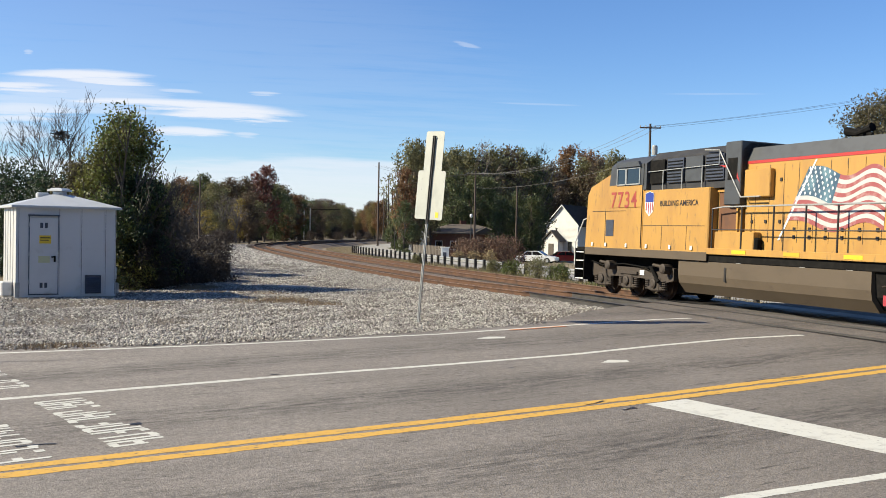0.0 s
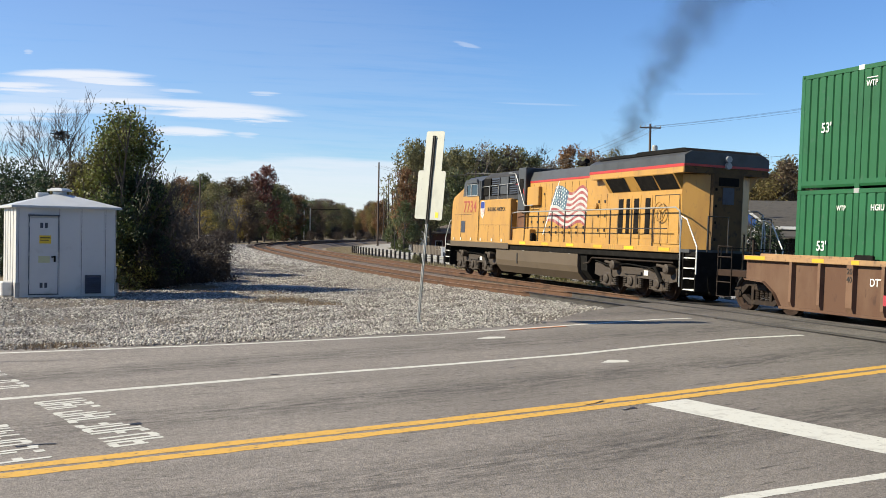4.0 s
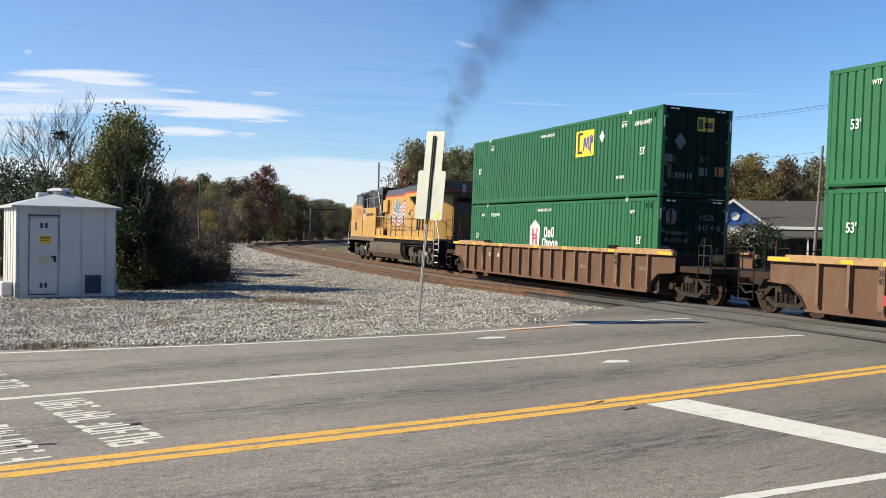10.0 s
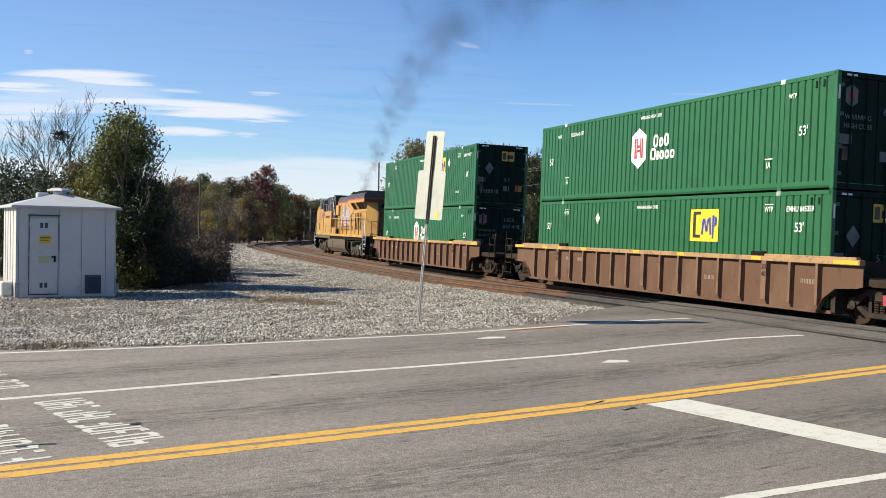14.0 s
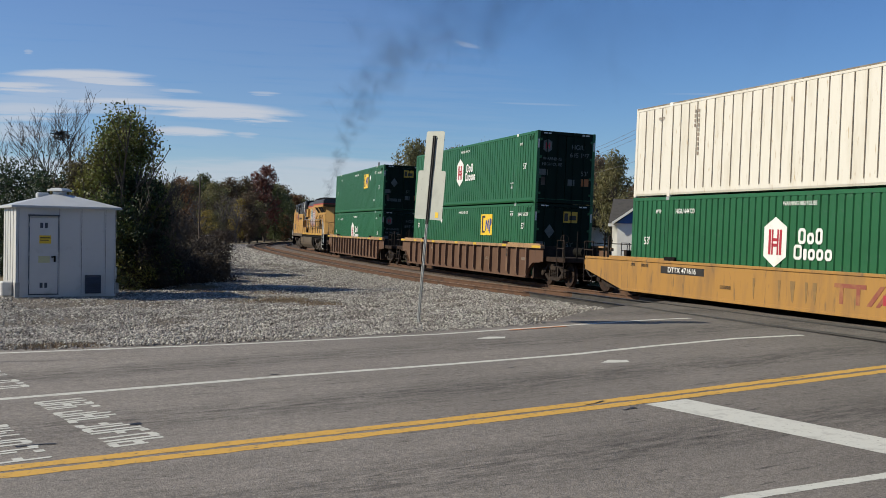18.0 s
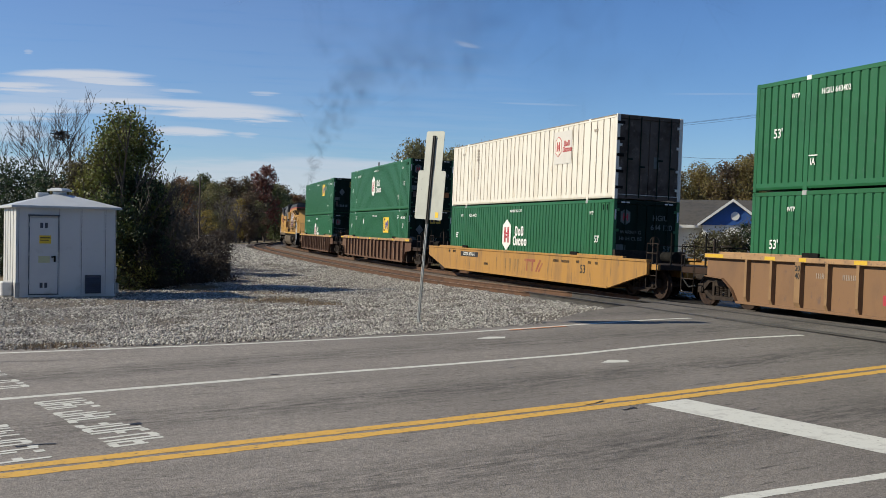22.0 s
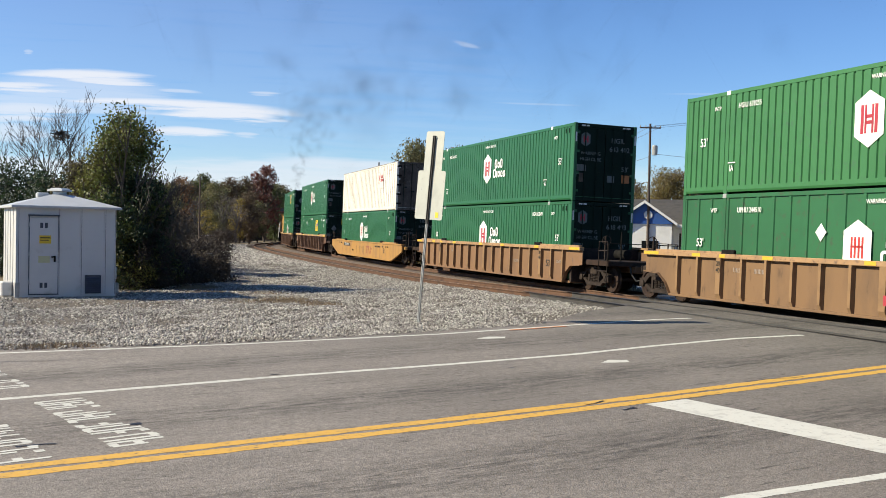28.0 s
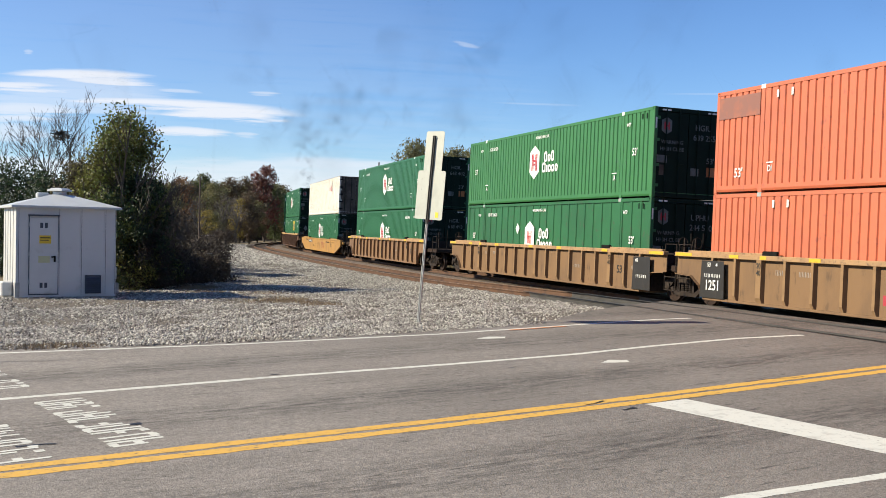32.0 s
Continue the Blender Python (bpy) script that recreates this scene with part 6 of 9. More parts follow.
    part("cabinet", Shape().box(0.15, 1.2, 1.2, 1.36, 3.1, 3.85, 0.02), LOCO_YELLOW, c)
    for x in (-4.7, -5.15):
        part("door_seam", Shape().box(x - 0.006, x + 0.006, 1.2, 1.206, 1.9, 3.4), PAINT_DARK, c)
        for zz in (2.1, 2.6, 3.1):
            part("latch", Shape().box(x + 0.08, x + 0.16, 1.2, 1.225, zz, zz + 0.1), PAINT_DARK, c)
    part("door_outline", Shape().box(-9.68, -8.28, 1.226, 1.232, 3.26, 3.28).box(-9.1, -9.088, 1.226, 1.232, 1.78, 3.26).box(-9.68, -9.66, 1.226, 1.232, 1.78, 3.28).box(-8.3, -8.28, 1.226, 1.232, 1.78, 3.28), PAINT_DARK, c)
    part("sand_filler", Shape().lathe([(0.03, 0), (0.11, 0.0), (0.1, 0.09), (0.03, 0.1)], (-4.45, 1.2, 3.0), "y", 12), LOCO_YELLOW, c)
    part("roof_hatch", Shape().box(-3.0, -0.6, -0.7, 0.7, 4.45, 4.53, 0.02).box(-0.4, 1.1, -0.7, 0.7, 4.45, 4.51, 0.02), LOCO_DARK, c)
    for k, x in enumerate((1.75, 1.2, -1.1, -2.2)):
        part("lifting_eye", Shape().lathe([(0.03, -0.02), (0.09, -0.02), (0.09, 0.02), (0.03, 0.02)], (x, 1.35, 1.4), "y", 10), LOCO_TRUCK, c)
    # engine doors with dark grilles
    for x0, x1 in ((-6.0, -6.3), (-6.5, -6.72), (-7.0, -7.3), (-7.7, -8.0)):
        part("grille_panel", Shape().box(x1 - 0.1, x0 + 0.1, 1.2, 1.215, 1.9, 3.3), LOCO_YELLOW, c)
        part("grille", Shape().box(x1, x0, 1.215, 1.225, 2.05, 3.2), BLACK, c)
    part("rear_door", Shape().box(-9.7, -8.25, 1.2, 1.225, 1.75, 3.3, 0.008), LOCO_YELLOW, c)
    wheel = Shape()
    for i in range(20):
        a, b_ = 2 * math.pi * i / 20, 2 * math.pi * (i + 1) / 20
        wheel.tube((-8.72 + 0.3 * math.cos(a), 1.32, 2.75 + 0.3 * math.sin(a)), (-8.72 + 0.3 * math.cos(b_), 1.32, 2.75 + 0.3 * math.sin(b_)), 0.018, n=5)
    for a in (0.5, 2.6, 4.7):
        wheel.tube((-8.72, 1.3, 2.75), (-8.72 + 0.3 * math.cos(a), 1.32, 2.75 + 0.3 * math.sin(a)), 0.018, n=5)
    part("hand_brake", wheel, LOCO_YELLOW, c, "yellow hand brake wheel")
    # radiator wings
    for s in (1, -1):
        part("radiator_side", Shape().prism([(s * 1.2, 3.42), (s * 1.52, 3.9), (s * 1.2, 3.9)], "x", -9.73, -5.3), LOCO_YELLOW, c)
        part("radiator_lip", Shape().box(-10.22, -4.35, min(s * 1.15, s * 1.5), max(s * 1.15, s * 1.5), 3.9, 4.1), LOCO_YELLOW, c, "yellow lower edge of the flared section")
        for x0, x1 in ((-6.75, -5.55), (-9.65, -8.6), (-8.5, -7.45)):
            part("radiator_grille", Shape().add([(x0, s * 1.225, 3.44), (x1, s * 1.225, 3.44), (x1 + 0.04, s * 1.515, 3.87), (x0 - 0.02, s * 1.515, 3.87)], [(0, 1, 2, 3)]), BLACK, c)
        part("radiator_stripe", Shape().box(-10.27, -4.35, s * 1.504 - 0.004, s * 1.504 + 0.004, 4.08, 4.17), LOCO_RED, c)
    part("radiator_top", Shape().prism([(-1.5, 4.1), (-1.5, 4.42), (-1.28, 4.55), (1.28, 4.55), (1.5, 4.42), (1.5, 4.1)], "x", -10.27, -4.35), LOCO_GREY, c, "grey flared radiator section")
    part("radiator_end", Shape().box(-10.26, -10.22, -1.49, 1.49, 3.9, 4.09), LOCO_REAR, c)
    part("radiator_end_stripe", Shape().box(-10.276, -10.27, -1.49, 1.49, 4.1, 4.17), LOCO_RED, c)
    part("radiator_screen", Shape().prism([(-10.2, 4.54), (-9.95, 4.66), (-7.3, 4.68), (-7.2, 4.64), (-5.0, 4.64), (-4.7, 4.55)], "y", -1.35, 1.35), BLACK, c)
    part("rear_hood", Shape().prism([(-9.75, -1.19), (-10.25, -0.52), (-10.37, -0.52), (-10.37, 0.52), (-10.25, 0.52), (-9.75, 1.19)], "z", 1.56, 3.9), LOCO_REAR, c, "brown end of the hood, shade in its colour")
    for s in (1, -1):
        part("rear_corner", Shape().prism([(-9.76, s * 1.2), (-10.24, s * 0.555), (-10.22, s * 0.535), (-9.74, s * 1.18)], "z", 1.6, 3.88), LOCO_YELLOW, c, "slanted yellow corner of the hood")
    part("rear_window", Shape().box(-10.385, -10.37, -0.2, 0.2, 3.0, 3.5), VENT_DARK, c)
    part("rear_number_board", Shape().box(-10.39, -10.37, -0.35, 0.35, 3.55, 3.8), BLACK, c)
    for k in range(4):
        part("rear_latch", Shape().box(-10.39, -10.37, 0.4, 0.46, 1.9 + 0.5 * k, 1.98 + 0.5 * k), BLACK, c)
    part("rear_light", Shape().lathe([(0.03, 0), (0.1, 0), (0.1, -0.1), (0.03, -0.1)], (-10.27, 0.0, 4.36), "x", 12).lathe([(0.03, 0), (0.1, 0), (0.1, -0.1), (0.03, -0.1)], (-10.27, 0.0, 4.16), "x", 12), STEEL_GREY, c)
    # air tanks and pipes under the deck
    for s in (1, -1):
        part("air_tank", Shape().lathe([(0.05, -2.6), (0.19, -2.55), (0.19, 2.55), (0.05, 2.6)], (0.4, s * 0.95, 1.08), "x", 14), BLACK, c, "black air reservoir")
        part("under_pipe", Shape().pipe([(-9.6, s * 1.3, 1.2), (-4.4, s * 1.3, 1.18), (-4.2, s * 1.3, 1.0), (-3.8, s * 1.3, 0.95)], 0.035), TRUCK_STEEL, c)
    # black block added to darken the space under the deck like shade
    part("centre_sill", Shape().box(-9.8, 9.4, -0.85, 0.85, 0.85, 1.3, 0.02), BLACK, c)
    # exhaust and horn
    part("exhaust_stack", Shape().box(-4.0, -3.1, -0.4, 0.4, 4.4, 4.72, 0.03), BLACK, c)
    part("horn", Shape().tube((-2.2, 0.5, 4.6), (-1.6, 0.5, 4.72), 0.05, 0.11).tube((-2.2, 0.75, 4.6), (-2.7, 0.75, 4.72), 0.05, 0.11).tube((-2.2, 0.25, 4.6), (-1.7, 0.25, 4.75), 0.05, 0.1), BLACK, c)
    part("antenna_dome", Shape().box(6.6, 7.2, -0.5, 0.3, 4.6, 4.72, 0.04), BLACK, c)
    # tank
    tank = Shape().prism([(-1.4, 0.62), (-1.45, 0.85), (-1.45, 1.28), (1.45, 1.28), (1.45, 0.85), (1.4, 0.62), (1.15, 0.33), (-1.15, 0.33)], "x", -3.6, 4.0)
    part("fuel_tank", tank, LOCO_TAN, c, "dusty brown fuel tank")
    part("tank_end", Shape().prism([(-1.3, 0.7), (-1.35, 1.26), (1.35, 1.26), (1.3, 0.7), (1.05, 0.4), (-1.05, 0.4)], "x", -4.1, -3.6), BLACK, c)
    part("tank_gauge", Shape().box(1.7, 1.78, 1.45, 1.47, 0.75, 1.15), PAINT_DARK, c)
    for x in (3.1, 1.2, -1.3, -2.9):
        part("pipe_bracket", Shape().box(x - 0.1, x + 0.1, 1.3, 1.44, 1.28, 1.38), STEEL_GREY, c)
    xs = (1.62, 0.0, -1.62)
    loco_truck(c, 7.25, xs)
    loco_truck(c, -7.0, xs)
    # railings
    r = Shape()
    posts = [2.4, 1.1, -0.2, -1.4, -2.5, -4.1, -5.9, -7.3, -8.6]
    for s in (1, -1):
        for x in posts:
            part("stanchion", Shape().tube((x, s * 1.47, 1.6), (x, s * 1.47, 2.82), 0.024, n=6), PAINT_DARK, c)
        part("handrail", Shape().pipe([(2.4, s * 1.47, 2.6), (2.4, s * 1.47, 2.8), (1.9, s * 1.47, 2.84), (-9.85, s * 1.47, 2.86), (-10.1, s * 1.48, 2.75), (-10.2, s * 1.5, 2.2), (-10.25, s * 1.5, 0.5)], 0.024), STEEL_GREY, c, "worn steel handrail")
        part("mid_rail", Shape().pipe([(2.4, s * 1.47, 2.2), (-9.4, s * 1.47, 2.22)], 0.016), PAINT_DARK, c)
        for ex, xx in ((1, 10.0), (-1, -10.72)):
            for k, z in enumerate((0.42, 0.75, 1.05, 1.35)):
                part("step", Shape().box(xx - 0.28, xx + 0.28, s * 1.3 - 0.2, s * 1.3 + 0.2, z, z + 0.03), PAINT_WHITE, c, "step with white edge")
            part("step_side", Shape().box(xx - 0.34, xx - 0.3, s * 1.3 - 0.2, s * 1.3 + 0.2, 0.4, 1.5).box(xx + 0.3, xx + 0.34, s * 1.3 - 0.2, s * 1.3 + 0.2, 0.4, 1.5), BLACK, c)
            part("grab_rail", Shape().pipe([(xx + ex * 0.36, s * 1.5, 0.9), (xx + ex * 0.36, s * 1.5, 1.7), (xx - ex * 0.2, s * 1.5, 2.5), (xx - ex * 0.55, s * 1.45, 2.6), (xx - ex * 0.6, s * 1.45, 1.6)], 0.022), PAINT_WHITE, c, "white grab rail")
    for ex, xx in ((1, 10.3), (-1, -11.05)):
        part("pilot", Shape().prism([(-0.95, 0.3), (-1.2, 1.42), (1.2, 1.42), (0.95, 0.3)], "x", min(xx, xx - ex * 0.1), max(xx, xx - ex * 0.1)), BLACK, c, "black end plate")
        part("coupler", Shape().box(min(xx, xx + ex * 0.75), max(xx, xx + ex * 0.75), -0.12, 0.12, 0.74, 0.98, 0.03).box(xx + ex * 0.6 - 0.18, xx + ex * 0.6 + 0.18, -0.2, 0.2, 0.66, 1.04, 0.05), TRUCK_STEEL, c)
        part("platform", Shape().box(min(xx, xx - ex * 1.0), max(xx, xx - ex * 1.0), -1.45, 1.45, 1.42, 1.55), BLACK, c)
        for s in (1, -1):
            part("end_railing", Shape().pipe([(xx - ex * 0.05, s * 1.1, 1.5), (xx - ex * 0.05, s * 1.1, 2.6), (xx - ex * 0.05, s * 0.4, 2.6), (xx - ex * 0.05, s * 0.4, 1.5)], 0.022), PAINT_DARK, c)
    # lettering and emblem
    words("7734", 0.74, LOCO_NUMBER, c, side_at(7.14, 3.12, 1.526), "red road number", squeeze=0.98, spacing=1.16)
    words("BUILDING AMERICA", 0.24, PAINT_DARK, c, side_at(4.05, 2.98, 1.506), "dark slogan lettering", squeeze=0.92)
    sh = [(-0.24, 0.32), (0, 0.38), (0.24, 0.32), (0.25, 0.0), (0.2, -0.26), (0, -0.4), (-0.2, -0.26), (-0.25, 0.0)]
    plate(c, "shield", sh, 5.62, 3.0, 1.507, PAINT_WHITE, "red white and blue shield emblem")
    plate(c, "shield_top", [(-0.23, 0.31), (0, 0.36), (0.23, 0.31), (0.23, 0.04), (-0.23, 0.04)], 5.62, 3.0, 1.512, PAINT_BLUE)
    for k in range(4):
        plate(c, "shield_stripe", [(-0.19 + k * 0.115, -0.22 - (0.1 if k in (1, 2) else 0)), (-0.145 + k * 0.115, -0.22 - (0.1 if k in (1, 2) else 0)), (-0.145 + k * 0.115, 0.03), (-0.19 + k * 0.115, 0.03)], 5.62, 3.0, 1.512, PAINT_RED)
    # flag mural: wavy stripes and a starred canton
    def fz(u, v):
        return 2.34 + 1.36 * v + 0.2 * math.sin(u * 9.0 + 0.4) * (0.25 + 0.75 * u) - 0.12 * u + 0.1 * (1 - u) * (1 - u)
    def fx(u, v):
        return -0.62 - 3.05 * u - (0.8 * (v - 0.35)) * (1 - 0.9 * u)
    nU = 24
    for k in range(13):
        b = Shape()
        u0 = 0.0 if k < 6 else 0.42
        lo, hi = [], []
        for i in range(nU + 1):
            u = u0 + (1 - u0) * i / nU
            lo.append((fx(u, k / 13), 1.209, fz(u, k / 13)))
            hi.append((fx(u, (k + 1) / 13), 1.209, fz(u, (k + 1) / 13)))
        b.add(lo + hi, [(i, i + 1, nU + 2 + i, nU + 1 + i) for i in range(nU)])
        part("flag_stripe", b, FLAG_RED if k % 2 == 0 else FLAG_WHITE, c)
    b = Shape()
    lo = [(fx(0.42 * i / 12, 6 / 13), 1.2095, fz(0.42 * i / 12, 6 / 13)) for i in range(13)]
    hi = [(fx(0.42 * i / 12, 1.0), 1.2095, fz(0.42 * i / 12, 1.0)) for i in range(13)]
    b.add(lo + hi, [(i, i + 1, 14 + i, 13 + i) for i in range(12)])
    part("flag_canton", b, FLAG_BLUE, c)
    for r_ in range(7):
        for q in range(6):
            u, v = 0.03 + 0.065 * q + (0.03 if r_ % 2 else 0), 6 / 13 + (r_ + 0.6) / 13 * 0.98
            x, z = fx(u, v), fz(u, v)
            part("flag_star", Shape().add([(x - 0.035, 1.213, z), (x, 1.213, z + 0.05), (x + 0.035, 1.213, z), (x, 1.213, z - 0.05)], [(0, 1, 2, 3)]), PAINT_WHITE, c)
    part("flag_pole", Shape().add([(-0.05, 1.21, 1.95), (-0.13, 1.21, 1.95), (-1.42, 1.21, 4.0), (-1.36, 1.21, 4.0)], [(0, 1, 2, 3)]), PAINT_WHITE, c)
    return c


loco = locomotive()

# ---- run of the train: way gone by the first stack, time by time ----
SPEED_T = (0, 2.5, 5, 6.5, 8, 12, 16, 20, 24, 28, 32)
SPEEDS = (3.42, 3.5, 3.62, 3.74, 3.77, 3.957, 4.147, 4.353, 4.431, 4.403, 4.534)
_tt = np.arange(0, 32.001, 0.05)
_vv = np.interp(_tt, SPEED_T, SPEEDS)
_way = np.concatenate([[0], np.cumsum((_vv[1:] + _vv[:-1]) / 2 * 0.05)])
START = -44.02


def car_pose(t, behind, base, z=0.0):
    s = START + float(np.interp(t, _tt, _way)) - behind
    ax, ay, _ = on_track(s + base)
    bx, by, _ = on_track(s - base)
    h = math.degrees(math.atan2(ay - by, ax - bx))
    return pose((ax + bx) / 2, (ay + by) / 2, z + GRADE * max(0.0, s), 0, 0, h) @ pose(0, 0, 0, CANT, 0, 0)


CANT = 1.3
TRAIN = [(loco, -22.87, 7.1, 0.0)]
for car, behind in zip((well_1, well_2, well_3, well_4, well_5, well_6), CAR_PITCH):
    TRAIN.append((car, behind, 9.4, 0.0))
for k, low, high in stack:
    ahead = 0.25 if k == 5 else 0.0
    TRAIN.append((low, CAR_PITCH[k] - ahead, 9.4, LOW))
    TRAIN.append((high, CAR_PITCH[k] - ahead, 9.4, HIGH))


# ---- equipment shed ----
def shed():
    W, D, H = 2.6, 2.4, 2.46
    c = thing("equipment_shed", "pale grey metal railway equipment shed with hip roof", "shed", at=pose(-11.4, 26.5, 0.0, 0, 0, 31))
    part("base", Shape().box(0.02, W - 0.02, 0.02, D - 0.02, -0.1, 0.08), CONCRETE, c)
    for name, x0, x1, y0, y1 in (("wall", 0, W, 0, 0.05), ("wall", 0, W, D - 0.05, D), ("wall", 0, 0.05, 0.05, D - 0.05), ("wall", W - 0.05, W, 0.05, D - 0.05)):
        part(name, Shape().box(x0, x1, y0, y1, 0.05, H), SHED_GREY, c)
    roof = Shape()
    o = 0.13
    a = [(-o, -o, H), (W + o, -o, H), (W + o, D + o, H), (-o, D + o, H)]
    b = [(x, y, H + 0.06) for x, y, z in a]
    ap = [(W / 2 - 0.25, D / 2 - 0.2, H + 0.4), (W / 2 + 0.25, D / 2 - 0.2, H + 0.4), (W / 2 + 0.25, D / 2 + 0.2, H + 0.4), (W / 2 - 0.25, D / 2 + 0.2, H + 0.4)]
    roof.rings([a, b, ap])
    part("roof", roof, SHED_ROOF, c, "white sheet metal hip roof")
    cap = part("roof_vent", Shape().lathe([(0.19, 0), (0.19, 0.1), (0.16, 0.12)], (W / 2, D / 2, H + 0.38), "z", 16), SHED_ROOF, c, "round galvanised vent")
    part("vent_cap", Shape().lathe([(0.1, 0.0), (0.34, 0.01), (0.33, 0.05), (0.2, 0.1), (0.02, 0.11)], (W / 2, D / 2, H + 0.49), "z", 4), SHED_ROOF, cap)
    part("vent_hood", Shape().box(W / 2 - 0.62, W / 2 - 0.3, D / 2 - 0.15, D / 2 + 0.15, H + 0.3, H + 0.45, 0.03), SHED_ROOF, c)
    # panel ribs
    for x in (0.05, 1.08, 1.66, 2.3, 2.56):
        part("panel_rib", Shape().box(x - 0.012, x + 0.012, -0.014, 0.0, 0.1, H - 0.02), SHED_GREY, c)
        part("panel_gap", Shape().box(x + 0.013, x + 0.024, -0.004, 0.0, 0.1, H - 0.02), VENT_DARK, c)
    for y in (0.5, 1.0, 1.5, 2.0):
        part("panel_rib", Shape().box(-0.015, 0.0, y - 0.015, y + 0.015, 0.1, H - 0.02), SHED_GREY, c)
    door = part("door", Shape().box(0.34, 1.06, -0.03, -0.003, 0.14, 2.2, 0.006), SHED_GREY, c)
    part("door_frame", Shape().box(0.315, 0.34, -0.02, -0.002, 0.12, 2.24).box(1.06, 1.075, -0.02, -0.002, 0.12, 2.24).box(0.32, 1.07, -0.02, -0.002, 0.11, 0.135), VENT_DARK, c, "dark door gap")
    part("drip_edge", Shape().box(0.3, 1.1, -0.08, 0.0, 2.24, 2.28), VENT_DARK, c)
    for z in (1.92, 0.3):
        for x in (0.6, 0.72):
            part("door_vent", Shape().box(x, x + 0.075, -0.035, -0.03, z, z + 0.14), VENT_DARK, door)
    part("notice", Shape().box(0.58, 0.88, -0.035, -0.03, 1.5, 1.72), PANEL_YELLOW, door, "yellow warning notice")
    part("notice", Shape().box(0.56, 0.85, -0.035, -0.03, 0.98, 1.16), NOTICE_PALE, door, "pale yellow faded notice")
    part("notice_print", Shape().box(0.6, 0.86, -0.038, -0.035, 1.64, 1.67).box(0.6, 0.82, -0.038, -0.035, 1.58, 1.6), PAINT_DARK, door)
    part("handle", Shape().box(0.95, 1.0, -0.08, -0.03, 1.0, 1.17, 0.01).box(0.88, 1.0, -0.09, -0.06, 1.12, 1.16, 0.01), BLACK, door)
    for z in (0.4, 1.15, 1.95):
        part("hinge", Shape().box(0.3, 0.345, -0.045, -0.02, z, z + 0.12), STEEL_GREY, door)
    lv = part("louvre_vent", Shape().box(1.78, 2.2, -0.05, 0.0, 0.13, 0.64), VENT_DARK, c, "dark blue louvred vent")
    for k in range(8):
        part("slat", Shape().prism([(-0.055, 0.17 + k * 0.055), (-0.075, 0.16 + k * 0.055), (-0.05, 0.2 + k * 0.055)], "x", 1.8, 2.18), VENT_DARK, lv)
    part("junction_box", Shape().box(W, W + 0.14, 0.2, 0.5, 0.1, 0.4, 0.02).box(W, W + 0.1, 0.25, 0.4, 0.5, 0.85, 0.02), STEEL_GREY, c)
    part("corner_bracket", Shape().box(-0.02, 0.1, -0.02, 0.02, 0.0, 0.45), STEEL_GREY, c)
    part("side_box", Shape().box(-0.3, -0.01, 0.4, 0.9, 0.05, 0.45, 0.03), SHED_GREY, c)
    return c


shed()


# ---- road sign seen from behind ----
def road_sign():
    c = thing("road_sign", "leaning road sign with two pale metal plates, seen from behind", "sign", at=pose(-0.48, 20.6, 0.13) @ pose(0, 0, 0, 0, 4.0, 0) @ Matrix.Scale(0.94, 4) @ pose(0, 0, 0, 0, 0, -46))
    u = [(-0.03, 0.0), (-0.03, -0.03), (-0.015, -0.03), (-0.012, -0.008), (0.012, -0.008), (0.015, -0.03), (0.03, -0.03), (0.03, 0.0)]
    part("post", Shape().prism(u, "z", -0.4, 2.3), STEEL_GREY, c, "galvanised channel post")
    # upper channel in dark paint to stand for its shaded hollow
    part("post_upper", Shape().prism([(a * 1.05, b * 1.2) for a, b in u], "z", 2.2, 4.15), PAINT_DARK, c, "channel stiffener coloured dark for its shade")
    def plate_round(w, z0, z1, r=0.05):
        o = []
        for cx, cz, a0 in ((w - r, z1 - r, 0), (-w + r, z1 - r, 90), (-w + r, z0 + r, 180), (w - r, z0 + r, 270)):
            o += [(cx + r * math.cos(radians(a0 + k * 30)), cz + r * math.sin(radians(a0 + k * 30))) for k in range(4)]
        return o
    lo = part("sign_plate", Shape().prism(plate_round(0.44, 2.3, 3.38), "y", 0.003, 0.009), SIGN_BACK, c, "larger lower plate, bare aluminium back")
    up = part("sign_plate", Shape().prism(plate_round(0.29, 3.36, 4.25), "y", 0.011, 0.017), SIGN_BACK, c, "narrow upper plate, bare aluminium back")
    part("bolt", Shape().lathe([(0.012, 0), (0.012, -0.015)], (0.06, 0.0, 4.1), "y", 8), STEEL_GREY, up)
    part("bolt", Shape().lathe([(0.012, 0), (0.012, -0.015)], (0.06, 0.0, 2.5), "y", 8), STEEL_GREY, lo)
    part("sticker", Shape().box(0.22, 0.32, -0.001, 0.002, 2.35, 2.47), PANEL_YELLOW, lo, "small yellow sticker")
    return c


road_sign()

for x, y, h in ((-8.98, 38.4, 0.9), (-8.55, 39.5, 0.5)):
    p_ = thing("marker_post", "short dark wooden post beside the tracks", "post", "track posts", at=pose(x, y, 0))
    part("post", Shape().box(-0.11, 0.11, -0.1, 0.1, -0.1, h + 0.1, 0.02), PAINT_DARK, p_)
p_ = thing("stone_slab", "flat pale concrete slab on the gravel", "slab", at=pose(-4.95, 33.5, 0, 0, 0, 20))
part("slab", Shape().box(-0.6, 0.5, -0.3, 0.3, -0.02, 0.09, 0.02), CONCRETE, p_)


